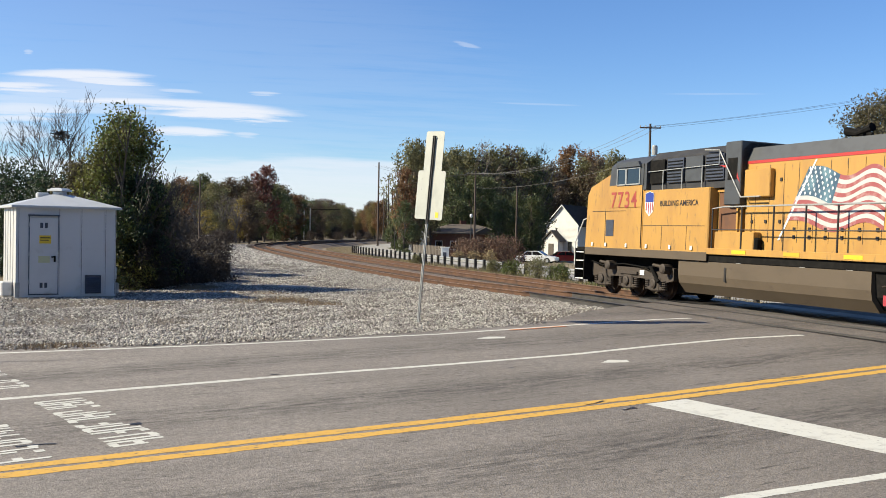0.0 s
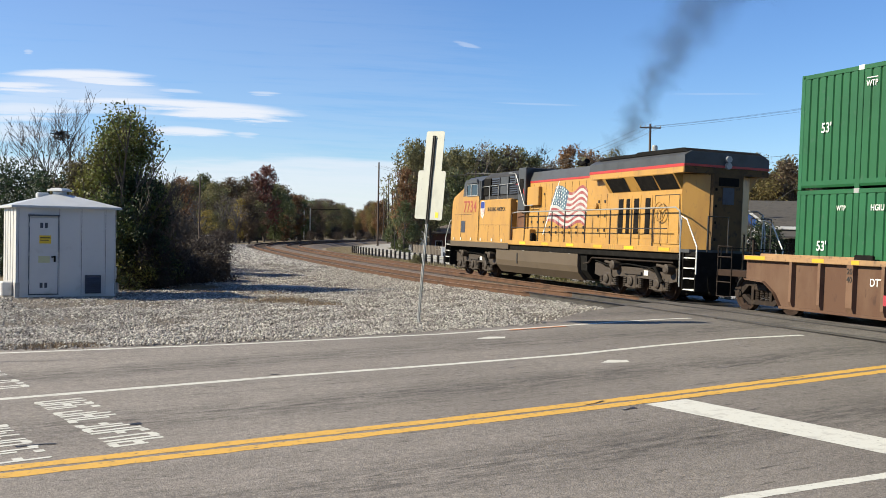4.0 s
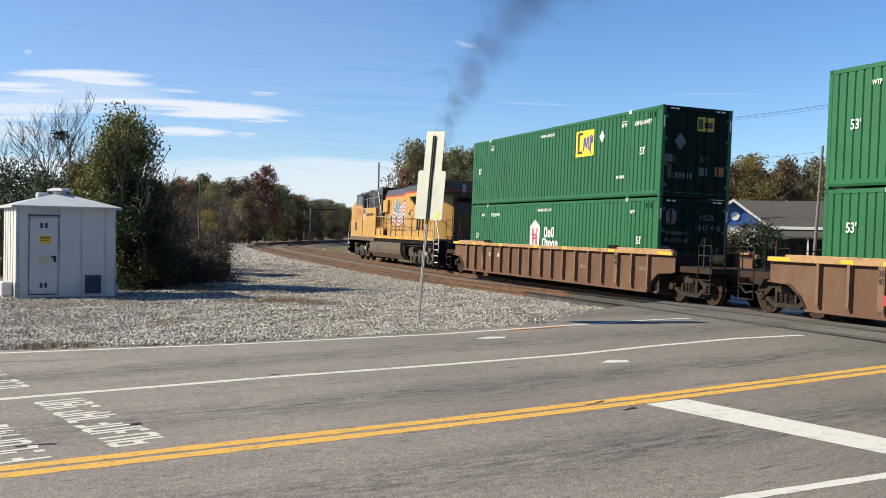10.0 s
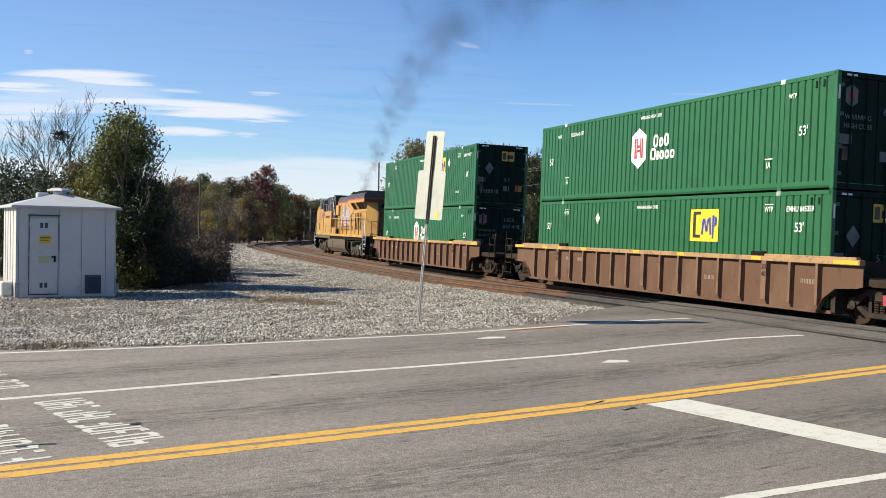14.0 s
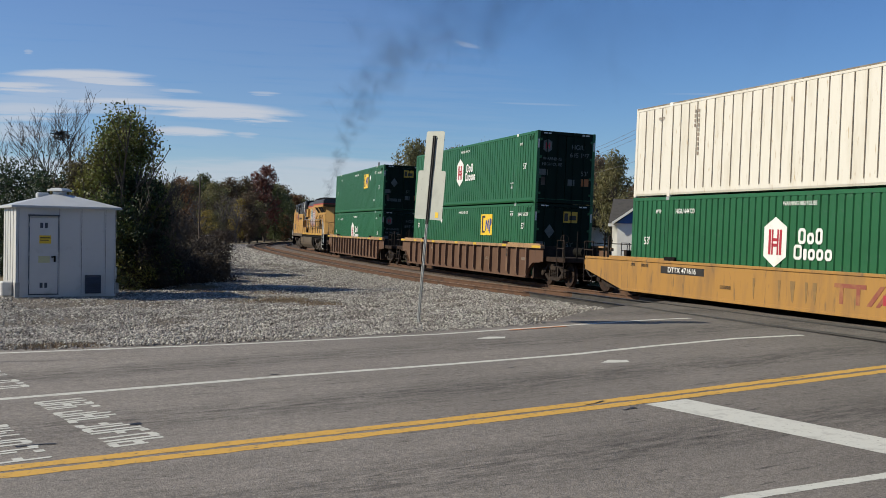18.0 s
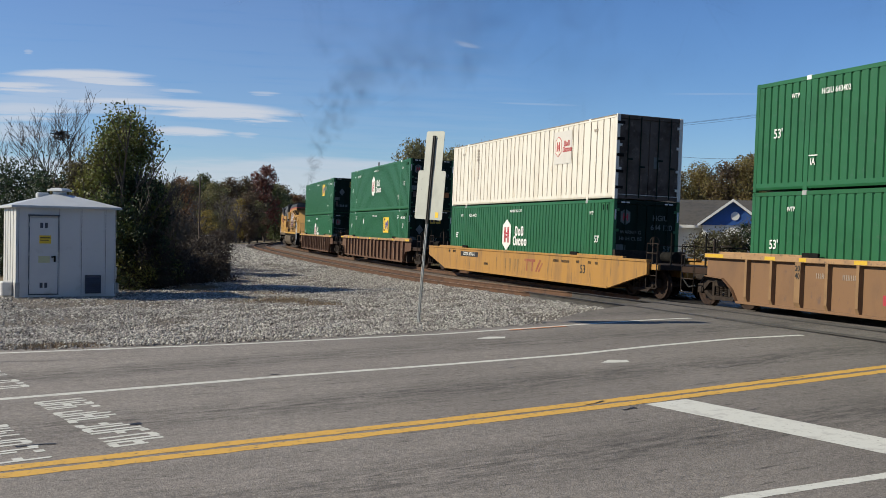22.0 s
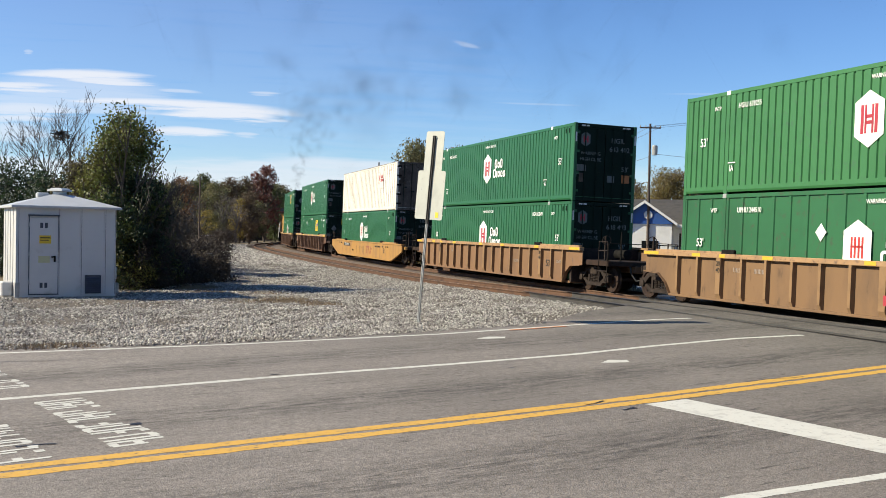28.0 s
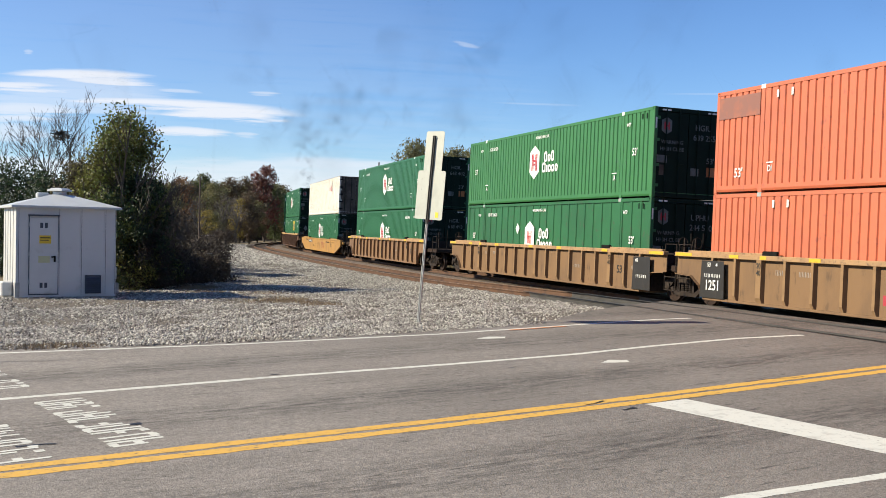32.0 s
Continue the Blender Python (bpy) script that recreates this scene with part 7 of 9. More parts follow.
# ---- trees ----
def limbs(b, base, top, r, rs, depth, spread, n=3, kink=0.18, grow=(0.5, 0.8), thin=0.55):
    """Tapered limbs that fork."""
    base, top = Vector(base), Vector(top)
    mid = base.lerp(top, 0.5) + Vector((rs.uniform(-1, 1), rs.uniform(-1, 1), 0)) * (top - base).length * kink * 0.4
    sides = 6 if r > 0.05 else (4 if r > 0.02 else 3)
    b.tube(base, mid, r, r * 0.8, sides)
    b.tube(mid, top, r * 0.8, r * 0.6, sides)
    if depth <= 0:
        return
    way = (top - base)
    L = way.length
    for i in range(n):
        a = rs.uniform(0, 6.283)
        out = Vector((math.cos(a), math.sin(a), rs.uniform(0.2, 0.9)))
        start = base.lerp(top, rs.uniform(0.45, 1.0))
        d = (way.normalized() * (1 - spread) + out * spread).normalized()
        limbs(b, start, start + d * L * rs.uniform(*grow), r * thin, rs, depth - 1, spread, n, kink, grow, thin)


def bare_tree(label, seed, h, reach, bark):
    """Leafless tree that fans out from a short trunk."""
    rs = random.Random(seed)
    c = thing("bare_tree", label, "tree")
    b = Shape()
    limbs(b, (0, 0, -0.2), (0.05, 0, h * 0.34), h * 0.012, rs, 0, 0.3, kink=0.05)
    for i in range(15):
        a = 6.283 * i / 15 + rs.uniform(-0.3, 0.3)
        k = (0.15 + 0.85 * ((i * 7) % 15) / 15) * reach
        start = Vector((0.04, 0, h * rs.uniform(0.24, 0.36)))
        limbs(b, start, start + Vector((math.cos(a) * k, math.sin(a) * k * 0.7, h * rs.uniform(0.3, 0.36) * (1.2 - 0.5 * k / reach))), h * 0.0036, rs, 3, 0.42, 4, 0.3, (0.4, 0.6), 0.62)
    part("trunk", b, bark, c)
    return c


def wood_tree(label, leaf, seed, width=6.0, low=0.15, count=5600, size=0.13, bark=None, lobes_n=52, twigs=24, soft=0.7, category="tree", name="tree"):
    """Tree of the woods, ten metres high: feathery crown that thins outwards, bare twigs on top."""
    rs = random.Random(seed)
    g = np.random.default_rng(seed)
    h = 10.0
    c = thing(name, label, category)
    lobes = []
    for i in range(lobes_n):
        q = (i + rs.random()) / lobes_n
        prof = (0.35 + 1.1 * q) if q < 0.5 else (0.9 - 0.75 * ((q - 0.5) / 0.5) ** 1.6)
        a = rs.uniform(0, 6.283)
        rad = width / 2 * prof * rs.uniform(0.2, 0.95)
        z = h * (low + (0.93 - low) * q)
        lobes.append((rad * math.cos(a), rad * math.sin(a), z, width * rs.uniform(0.06, 0.12)))
    L = np.array(lobes)
    k = g.choice(lobes_n, count, p=L[:, 3] ** 1.5 / (L[:, 3] ** 1.5).sum())
    off = g.normal(0, soft, (count, 3))
    off *= np.minimum(1, 2.0 * soft / (np.linalg.norm(off, axis=1) + 1e-6))[:, None]
    p = L[k, :3] + off * L[k, 3:] * np.array((1.15, 1.15, 0.9))
    p[:, 2] = np.clip(p[:, 2], 0.05, None)
    t = g.normal(size=(count, 3))
    t /= np.linalg.norm(t, axis=1)[:, None]
    w = np.cross(t, g.normal(size=(count, 3)))
    w /= np.linalg.norm(w, axis=1)[:, None]
    s = (size * g.uniform(0.5, 1.4, count))[:, None]
    v = np.stack([p - t * s, p + t * s * 0.6 + w * s * 0.7, p + t * s - w * s * 0.5], 1).reshape(-1, 3)
    b = Shape()
    limbs(b, (0, 0, -0.3), (rs.uniform(-.3, .3), rs.uniform(-.3, .3), h * 0.5), 0.17, rs, 1, 0.45, 4, 0.2, (0.4, 0.7))
    for l in lobes[::2]:
        b.tube((0, 0, min(4.9, max(0.2, l[2] - 2.4))), l[:3], 0.06, 0.025, 3)
    part("trunk", b, bark or BARK, c)
    b = Shape()
    for i in range(twigs):
        l = rs.choice(lobes[lobes_n // 3:])
        q = Vector(l[:3])
        out = Vector((l[0] * 0.6 + rs.uniform(-.7, .7), l[1] * 0.6 + rs.uniform(-.7, .7), rs.uniform(0.1, 1.2))).normalized()
        b.tube(q, q + out * rs.uniform(0.5, 1.1), 0.02, 0.008, 3)
    tagged(part("twig_tangle", b, bark or BARK, c), kind="stuff")
    ob = new("crown", raw_mesh("crown", v, np.arange(count * 3).reshape(-1, 3), leaf))
    ob.parent = c
    return c


TEMPLATES = {
    "olive": [wood_tree("broad oak with thinning olive leaves", LEAF_OLIVE, 21, 7.0), wood_tree("oak with olive autumn leaves", LEAF_OLIVE, 22, 6.0), wood_tree("tall oak with olive grey leaves", LEAF_OLIVE, 23, 5.4, low=0.25)],
    "brown": [wood_tree("autumn tree with brown leaves", LEAF_BROWN, 31, 6.2), wood_tree("thin autumn tree with brown leaves", LEAF_BROWN, 32, 5.0, count=3800, twigs=90)],
    "rust": [wood_tree("autumn tree with rust orange leaves", LEAF_RUST, 41, 5.6)],
    "red": [wood_tree("tall autumn tree with dark red leaves", LEAF_RED, 51, 4.6)],
    "green": [wood_tree("dark green tree in the woods", LEAF_WOODS, 61, 6.5, low=0.06, count=6500), wood_tree("dense green tree among the woods", LEAF_WOODS, 62, 5.5, low=0.06, count=6000)],
    "brush": [wood_tree("tangled brown undergrowth at the edge of the woods", LEAF_BRUSH, 85, 20, 0.0, 5000, 0.26, twigs=160, category="shrub", name="shrub"), wood_tree("grey leafless undergrowth along the woods", TWIG, 86, 18, 0.0, 5000, 0.24, twigs=220, category="shrub", name="shrub")],
    "oak": [wood_tree("large oak with thin olive leaves behind the shop", mat("leaf_oak", (0.1, 0.086, 0.042), 0.65, second=(0.13, 0.1, 0.045), scale=0.3, amount=0.5, island=0.3, detail=3, sub=0.3), 27, 6.4, count=15000, size=0.075, lobes_n=70)],
    "amber": [wood_tree("wide tree with olive and amber autumn leaves", LEAF_AMBER, 28, 7.2, count=16000, size=0.09, lobes_n=80)],
    "gold": [wood_tree("small tree with yellow autumn leaves", LEAF_GOLD, 71, 6.0, count=3000)],
    "grey": [wood_tree("nearly bare grey tree with few leaves", TWIG, 81, 6.5, count=500, bark=BARK_PALE, twigs=320, size=0.12)],
}
_used = {}


def plant(kind, x, y, h, spread=1.0, turn=None):
    """Stands one of the trees at a place, with a height in metres."""
    k = _used.get(kind, 0)
    _used[kind] = k + 1
    src = TEMPLATES[kind][k % len(TEMPLATES[kind])]
    s = h / 10.0
    m = pose(x, y, gz(x, y) - 0.1, 0, 0, (k * 77.0) % 360 if turn is None else turn) @ Matrix.Diagonal((s * spread, s * spread, s, 1))
    if k < len(TEMPLATES[kind]):
        src.matrix_basis = m
        return src
    keep = src.scale.copy()
    src.scale = (1, 1, 1)
    ob = copy_thing(src, m)
    src.scale = keep
    return ob


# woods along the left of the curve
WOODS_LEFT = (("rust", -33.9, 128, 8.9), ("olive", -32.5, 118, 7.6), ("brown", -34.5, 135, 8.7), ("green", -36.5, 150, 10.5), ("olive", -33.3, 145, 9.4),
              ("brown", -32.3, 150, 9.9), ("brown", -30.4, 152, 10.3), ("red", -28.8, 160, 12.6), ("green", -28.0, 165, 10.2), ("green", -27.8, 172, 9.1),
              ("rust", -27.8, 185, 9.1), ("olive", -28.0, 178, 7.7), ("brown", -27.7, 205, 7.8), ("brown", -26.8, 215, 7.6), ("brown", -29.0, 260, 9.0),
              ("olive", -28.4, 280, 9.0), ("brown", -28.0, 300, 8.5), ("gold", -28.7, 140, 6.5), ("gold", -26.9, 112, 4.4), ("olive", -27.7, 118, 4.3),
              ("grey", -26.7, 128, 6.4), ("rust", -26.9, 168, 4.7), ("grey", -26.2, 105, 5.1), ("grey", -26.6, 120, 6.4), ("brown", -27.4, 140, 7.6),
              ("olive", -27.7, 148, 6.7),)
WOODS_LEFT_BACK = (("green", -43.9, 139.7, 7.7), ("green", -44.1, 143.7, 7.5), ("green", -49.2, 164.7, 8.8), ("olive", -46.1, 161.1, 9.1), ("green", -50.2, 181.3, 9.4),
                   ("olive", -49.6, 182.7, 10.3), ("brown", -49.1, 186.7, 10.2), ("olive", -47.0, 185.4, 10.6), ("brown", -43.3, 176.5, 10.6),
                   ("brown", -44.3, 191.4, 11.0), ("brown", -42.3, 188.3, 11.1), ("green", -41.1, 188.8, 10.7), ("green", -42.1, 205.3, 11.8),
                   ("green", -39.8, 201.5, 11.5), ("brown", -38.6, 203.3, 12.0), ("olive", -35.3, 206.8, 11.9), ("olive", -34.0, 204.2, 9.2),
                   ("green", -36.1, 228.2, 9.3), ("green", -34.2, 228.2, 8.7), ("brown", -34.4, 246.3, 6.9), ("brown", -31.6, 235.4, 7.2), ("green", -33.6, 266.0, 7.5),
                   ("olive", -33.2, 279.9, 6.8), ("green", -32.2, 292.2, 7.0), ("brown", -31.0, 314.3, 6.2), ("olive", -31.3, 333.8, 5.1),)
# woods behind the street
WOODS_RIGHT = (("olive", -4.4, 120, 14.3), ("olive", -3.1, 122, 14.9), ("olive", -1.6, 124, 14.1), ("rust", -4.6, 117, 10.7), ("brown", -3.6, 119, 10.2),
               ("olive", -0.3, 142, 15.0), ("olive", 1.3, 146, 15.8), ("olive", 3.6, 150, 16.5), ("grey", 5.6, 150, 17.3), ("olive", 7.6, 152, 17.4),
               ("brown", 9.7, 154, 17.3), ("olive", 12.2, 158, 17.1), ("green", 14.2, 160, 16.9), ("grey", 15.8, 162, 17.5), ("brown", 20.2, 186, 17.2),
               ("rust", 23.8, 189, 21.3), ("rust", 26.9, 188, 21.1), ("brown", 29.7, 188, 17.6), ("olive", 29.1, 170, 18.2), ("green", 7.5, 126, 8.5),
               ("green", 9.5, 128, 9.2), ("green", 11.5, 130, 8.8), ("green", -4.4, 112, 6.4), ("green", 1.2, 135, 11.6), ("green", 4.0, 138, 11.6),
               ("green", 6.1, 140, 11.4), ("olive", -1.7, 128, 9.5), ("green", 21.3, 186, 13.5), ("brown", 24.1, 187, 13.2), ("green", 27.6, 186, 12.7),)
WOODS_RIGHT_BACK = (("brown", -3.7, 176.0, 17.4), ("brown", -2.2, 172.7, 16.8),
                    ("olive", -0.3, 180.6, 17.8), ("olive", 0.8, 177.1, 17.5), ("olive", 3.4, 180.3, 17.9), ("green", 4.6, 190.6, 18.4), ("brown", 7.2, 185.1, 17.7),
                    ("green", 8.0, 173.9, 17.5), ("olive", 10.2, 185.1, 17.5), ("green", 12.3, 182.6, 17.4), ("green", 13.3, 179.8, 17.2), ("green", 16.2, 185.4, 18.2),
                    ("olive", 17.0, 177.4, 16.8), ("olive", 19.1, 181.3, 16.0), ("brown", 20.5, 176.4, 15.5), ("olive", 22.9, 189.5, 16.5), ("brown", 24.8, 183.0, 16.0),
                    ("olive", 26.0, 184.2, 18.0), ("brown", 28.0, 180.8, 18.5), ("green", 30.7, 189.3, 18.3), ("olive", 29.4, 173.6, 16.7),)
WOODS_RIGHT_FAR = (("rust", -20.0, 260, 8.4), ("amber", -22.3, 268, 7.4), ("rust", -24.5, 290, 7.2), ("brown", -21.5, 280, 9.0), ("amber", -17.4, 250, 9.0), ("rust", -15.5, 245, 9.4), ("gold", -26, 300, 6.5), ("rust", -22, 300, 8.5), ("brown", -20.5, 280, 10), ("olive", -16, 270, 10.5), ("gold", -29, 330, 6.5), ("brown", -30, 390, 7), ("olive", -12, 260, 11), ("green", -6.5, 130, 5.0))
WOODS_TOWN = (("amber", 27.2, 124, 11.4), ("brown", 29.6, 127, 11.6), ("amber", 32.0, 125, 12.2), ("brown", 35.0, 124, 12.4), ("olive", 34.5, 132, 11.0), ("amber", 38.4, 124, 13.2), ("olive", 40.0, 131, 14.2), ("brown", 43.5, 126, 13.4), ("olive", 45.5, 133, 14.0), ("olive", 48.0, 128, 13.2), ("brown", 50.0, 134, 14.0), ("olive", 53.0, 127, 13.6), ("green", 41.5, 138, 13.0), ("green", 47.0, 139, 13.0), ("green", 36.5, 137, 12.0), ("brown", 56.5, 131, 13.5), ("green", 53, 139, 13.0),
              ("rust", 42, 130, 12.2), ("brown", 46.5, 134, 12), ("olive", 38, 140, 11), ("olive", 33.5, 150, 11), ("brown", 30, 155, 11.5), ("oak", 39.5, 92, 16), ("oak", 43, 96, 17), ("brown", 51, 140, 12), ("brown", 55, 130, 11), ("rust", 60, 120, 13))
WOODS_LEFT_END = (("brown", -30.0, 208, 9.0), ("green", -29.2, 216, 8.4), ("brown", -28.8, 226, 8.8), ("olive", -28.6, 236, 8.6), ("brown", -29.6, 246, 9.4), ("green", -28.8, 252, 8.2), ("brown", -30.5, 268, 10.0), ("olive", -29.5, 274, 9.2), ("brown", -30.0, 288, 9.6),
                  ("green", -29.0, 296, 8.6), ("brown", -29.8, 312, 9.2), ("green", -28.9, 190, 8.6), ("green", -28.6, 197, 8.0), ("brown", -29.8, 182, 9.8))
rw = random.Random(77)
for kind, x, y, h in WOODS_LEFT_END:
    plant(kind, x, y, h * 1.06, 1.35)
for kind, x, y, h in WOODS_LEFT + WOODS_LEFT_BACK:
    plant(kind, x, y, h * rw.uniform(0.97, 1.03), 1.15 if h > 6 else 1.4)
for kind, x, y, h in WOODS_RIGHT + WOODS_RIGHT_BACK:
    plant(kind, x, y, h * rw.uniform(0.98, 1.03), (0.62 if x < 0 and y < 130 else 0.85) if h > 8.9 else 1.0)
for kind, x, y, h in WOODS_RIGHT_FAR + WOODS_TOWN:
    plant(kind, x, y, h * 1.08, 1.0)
# undergrowth in front of the trees
for i in range(44):
    s = 44 + 190 * (i / 44) ** 1.2
    x, y, _ = on_track(s, rw.uniform(8.6, 11) if i % 2 else rw.uniform(11, 20))
    plant("brush", x, y, rw.uniform(1.2, 2.0) if i % 2 else rw.uniform(1.8, 2.8), 1.0)
for i in range(30):
    s = 52 + 110 * i / 30
    x, y, _ = on_track(s, rw.uniform(13, 24))
    plant("brush", x, y, rw.uniform(2.4, 4.2), 0.8)
for x, y in ((2.2, 112), (4.0, 113), (5.6, 114), (6.8, 115)):
    plant("brush", x, y, rw.uniform(2.0, 2.7), 0.55)

# far tree line closing the horizon
for i in range(46):
    a = radians(60 + 62 * i / 45)
    d_ = rw.uniform(380, 460)
    plant(rw.choice(("brown", "olive", "green", "brown")), math.cos(a) * d_, math.sin(a) * d_, rw.uniform(7, 9.5), 2.2)

# the shrub tree behind the shed, its dark undergrowth, and the bare tree with a nest
def big_shrub(label, leaf, seed, h, width, count, size, top=0.55, stems=7, twigs=90, name="tree", category="tree", taper=0.6, wood=None):
    """Many-stemmed shrub: dense from the ground, narrowing upwards, with bare twig ends."""
    rs = random.Random(seed)
    g = np.random.default_rng(seed)
    c = thing(name, label, category)
    n = 90
    lobes = []
    for i in range(n):
        q = ((i + rs.random()) / n) ** 1.05
        half = width / 2 * (1.0 - (1 - top) * q ** 1.3) * (1 if q < 0.86 else 1 - taper * (q - 0.86) / 0.14)
        a = rs.uniform(0, 6.283)
        k = rs.random() ** 0.6
        lobes.append((half * k * math.cos(a), half * k * math.sin(a), h * (0.04 + 0.9 * q), rs.uniform(0.08, 0.15) * width))
    L = np.array(lobes)
    k = g.choice(n, count)
    off = np.clip(g.normal(0, 0.55, (count, 3)), -1.25, 1.25)
    p = L[k, :3] + off * L[k, 3:]
    p[:, 2] = np.clip(p[:, 2], 0.02, None)
    t = g.normal(size=(count, 3)) + np.array((0, 0, -0.4))
    t /= np.linalg.norm(t, axis=1)[:, None]
    w = np.cross(t, g.normal(size=(count, 3)))
    w /= np.linalg.norm(w, axis=1)[:, None]
    s = (size * g.uniform(0.6, 1.35, count))[:, None]
    v = np.stack([p - t * s, p - w * s * 0.5, p + t * s, p + w * s * 0.5], 1).reshape(-1, 3)
    b = Shape()
    for i in range(stems):
        a = rs.uniform(0, 6.283)
        r = width * rs.uniform(0.05, 0.3)
        limbs(b, (r * 0.4 * math.cos(a), r * 0.4 * math.sin(a), -0.2), (r * math.cos(a), r * math.sin(a), h * rs.uniform(0.45, 0.7)), 0.012 * h, rs, 2, 0.4, 3, 0.2, (0.4, 0.6))
    for i in range(twigs):
        q = Vector(rs.choice(lobes[n // 4:])[:3])
        out = Vector((q.x * 0.5 + rs.uniform(-.5, .5), q.y * 0.5 + rs.uniform(-.5, .5), rs.uniform(0.4, 1.6))).normalized()
        b.tube(q, q + out * h * rs.uniform(0.06, 0.16), 0.009, 0.004, 3)
    tagged(part("stem_tangle", b, wood or BARK, c), kind="stuff")
    ob = new("crown", raw_mesh("crown", v, np.arange(count * 4).reshape(-1, 4), leaf))
    ob.parent = c
    return c


big = big_shrub("tall leafy shrub tree, sunlit green and yellow leaves", LEAF_GREEN, 91, 5.75, 3.5, 27000, 0.055, 0.45, 7, 120)
big.matrix_basis = pose(-10.5, 32.3, 0)
side = big_shrub("leafy shrub with bronze green leaves behind a shed", LEAF_BRONZE, 92, 4.2, 2.8, 17000, 0.055, 0.55, 5, 60)
side.matrix_basis = pose(-12.3, 33.8, 0)
tw = big_shrub("leafless twiggy shrub with grey stems", TWIG, 94, 3.6, 1.7, 1600, 0.03, 0.7, 9, 420)
tw.matrix_basis = pose(-9.25, 33.0, 0)
# dark leaf colour stands for the shaded lower half of the tall shrub
side = big_shrub("dense green shrub below a taller one, dark leaves for its shade", LEAF_DARK, 93, 3.7, 2.6, 17000, 0.045, 0.7, 5, 50, name="shrub", category="shrub")
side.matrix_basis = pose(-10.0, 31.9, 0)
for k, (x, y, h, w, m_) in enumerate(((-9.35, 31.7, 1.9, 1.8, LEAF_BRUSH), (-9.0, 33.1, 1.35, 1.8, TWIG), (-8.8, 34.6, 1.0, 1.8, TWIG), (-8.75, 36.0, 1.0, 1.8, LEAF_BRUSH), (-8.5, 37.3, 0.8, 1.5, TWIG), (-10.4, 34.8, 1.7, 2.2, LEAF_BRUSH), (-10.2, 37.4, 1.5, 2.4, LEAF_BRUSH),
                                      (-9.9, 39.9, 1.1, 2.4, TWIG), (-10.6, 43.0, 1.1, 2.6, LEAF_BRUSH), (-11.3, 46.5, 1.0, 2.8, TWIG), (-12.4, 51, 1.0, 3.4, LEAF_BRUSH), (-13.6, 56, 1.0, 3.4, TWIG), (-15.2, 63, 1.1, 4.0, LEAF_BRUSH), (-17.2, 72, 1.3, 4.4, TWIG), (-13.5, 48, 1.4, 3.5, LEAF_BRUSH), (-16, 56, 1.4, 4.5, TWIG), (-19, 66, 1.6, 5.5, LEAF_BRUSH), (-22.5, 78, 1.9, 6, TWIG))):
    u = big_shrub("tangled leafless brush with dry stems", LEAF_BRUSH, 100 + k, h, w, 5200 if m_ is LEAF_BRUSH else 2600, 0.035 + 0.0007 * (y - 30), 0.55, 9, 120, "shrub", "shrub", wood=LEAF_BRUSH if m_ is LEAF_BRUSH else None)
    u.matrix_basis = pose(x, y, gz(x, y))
# the last one, hidden by the tall shrub, is added to shade the gravel
for k, (x, y, h, w) in enumerate(((-21.5, 42, 4.6, 6.0), (-17.5, 40, 4.4, 5.0), (-25.5, 44, 5.0, 6.0), (-14.6, 37.5, 3.9, 3.6), (-14.0, 41.5, 5.2, 3.0))):
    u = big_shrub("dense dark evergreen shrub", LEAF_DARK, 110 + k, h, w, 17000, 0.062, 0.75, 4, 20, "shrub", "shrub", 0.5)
    u.matrix_basis = pose(x, y, 0)
bt = bare_tree("bare grey tree with spreading branches, holding a nest", 5, 7.9, 2.9, BARK_DARK)
bt.matrix_basis = pose(-17.6, 45.5, 0)
rs = random.Random(8)
b = Shape()
for i in range(90):
    a = rs.uniform(0, 6.28)
    p0 = Vector((math.cos(a) * rs.uniform(0, 0.22), math.sin(a) * rs.uniform(0, 0.22), rs.uniform(-0.18, 0.18)))
    b.tube(p0, p0 + Vector((rs.uniform(-1, 1), rs.uniform(-1, 1), rs.uniform(-.4, .4))) * 0.22, 0.02, 0.015, 3)
nest = part("nest", b, PAINT_DARK)
nest.matrix_basis = pose(-17.54, 45.4, 6.05) @ Matrix.Diagonal((1.35, 1.35, 1.2, 1))
tagged(nest, "dark twig nest in bare branches", "nest")
for k, (x, y, h, m_) in enumerate(((3.4, 104, 2.3, LEAF_RUSSET), (4.9, 104, 2.5, LEAF_RUSSET), (6.2, 106, 2.6, LEAF_RUSSET), (2.0, 106, 2.2, LEAF_RUSSET), (7.2, 109, 2.7, LEAF_RUSSET), (3.0, 99, 1.1, LEAF_STRAW), (4.6, 99, 1.2, LEAF_STRAW), (1.6, 99, 1.0, LEAF_STRAW), (4.2, 60.5, 0.9, LEAF_GREEN), (5.4, 56.5, 1.2, LEAF_OLIVE), (6.3, 53.5, 0.95, LEAF_GREEN), (3.2, 64, 0.8, LEAF_OLIVE), (8.0, 49, 1.0, LEAF_GREEN), (30.5, 76, 2.2, LEAF_DARK), (-2.0, 76, 0.7, LEAF_OLIVE))):
    u = big_shrub("autumn brush beyond the guardrail", m_, 150 + k, h, h * 1.6, 2600, 0.08 if h > 2 else 0.045, 0.6, 6, 50, "shrub", "shrub")
    u.matrix_basis = pose(x, y, gz(x, y) - 0.05)


u = big_shrub("broad dark green bush before the shop", LEAF_DARK, 190, 4.4, 4.4, 9000, 0.09, 0.75, 6, 60, "shrub", "shrub", 0.5)
u.matrix_basis = pose(22.4, 71, gz(22.4, 71) - 0.05)
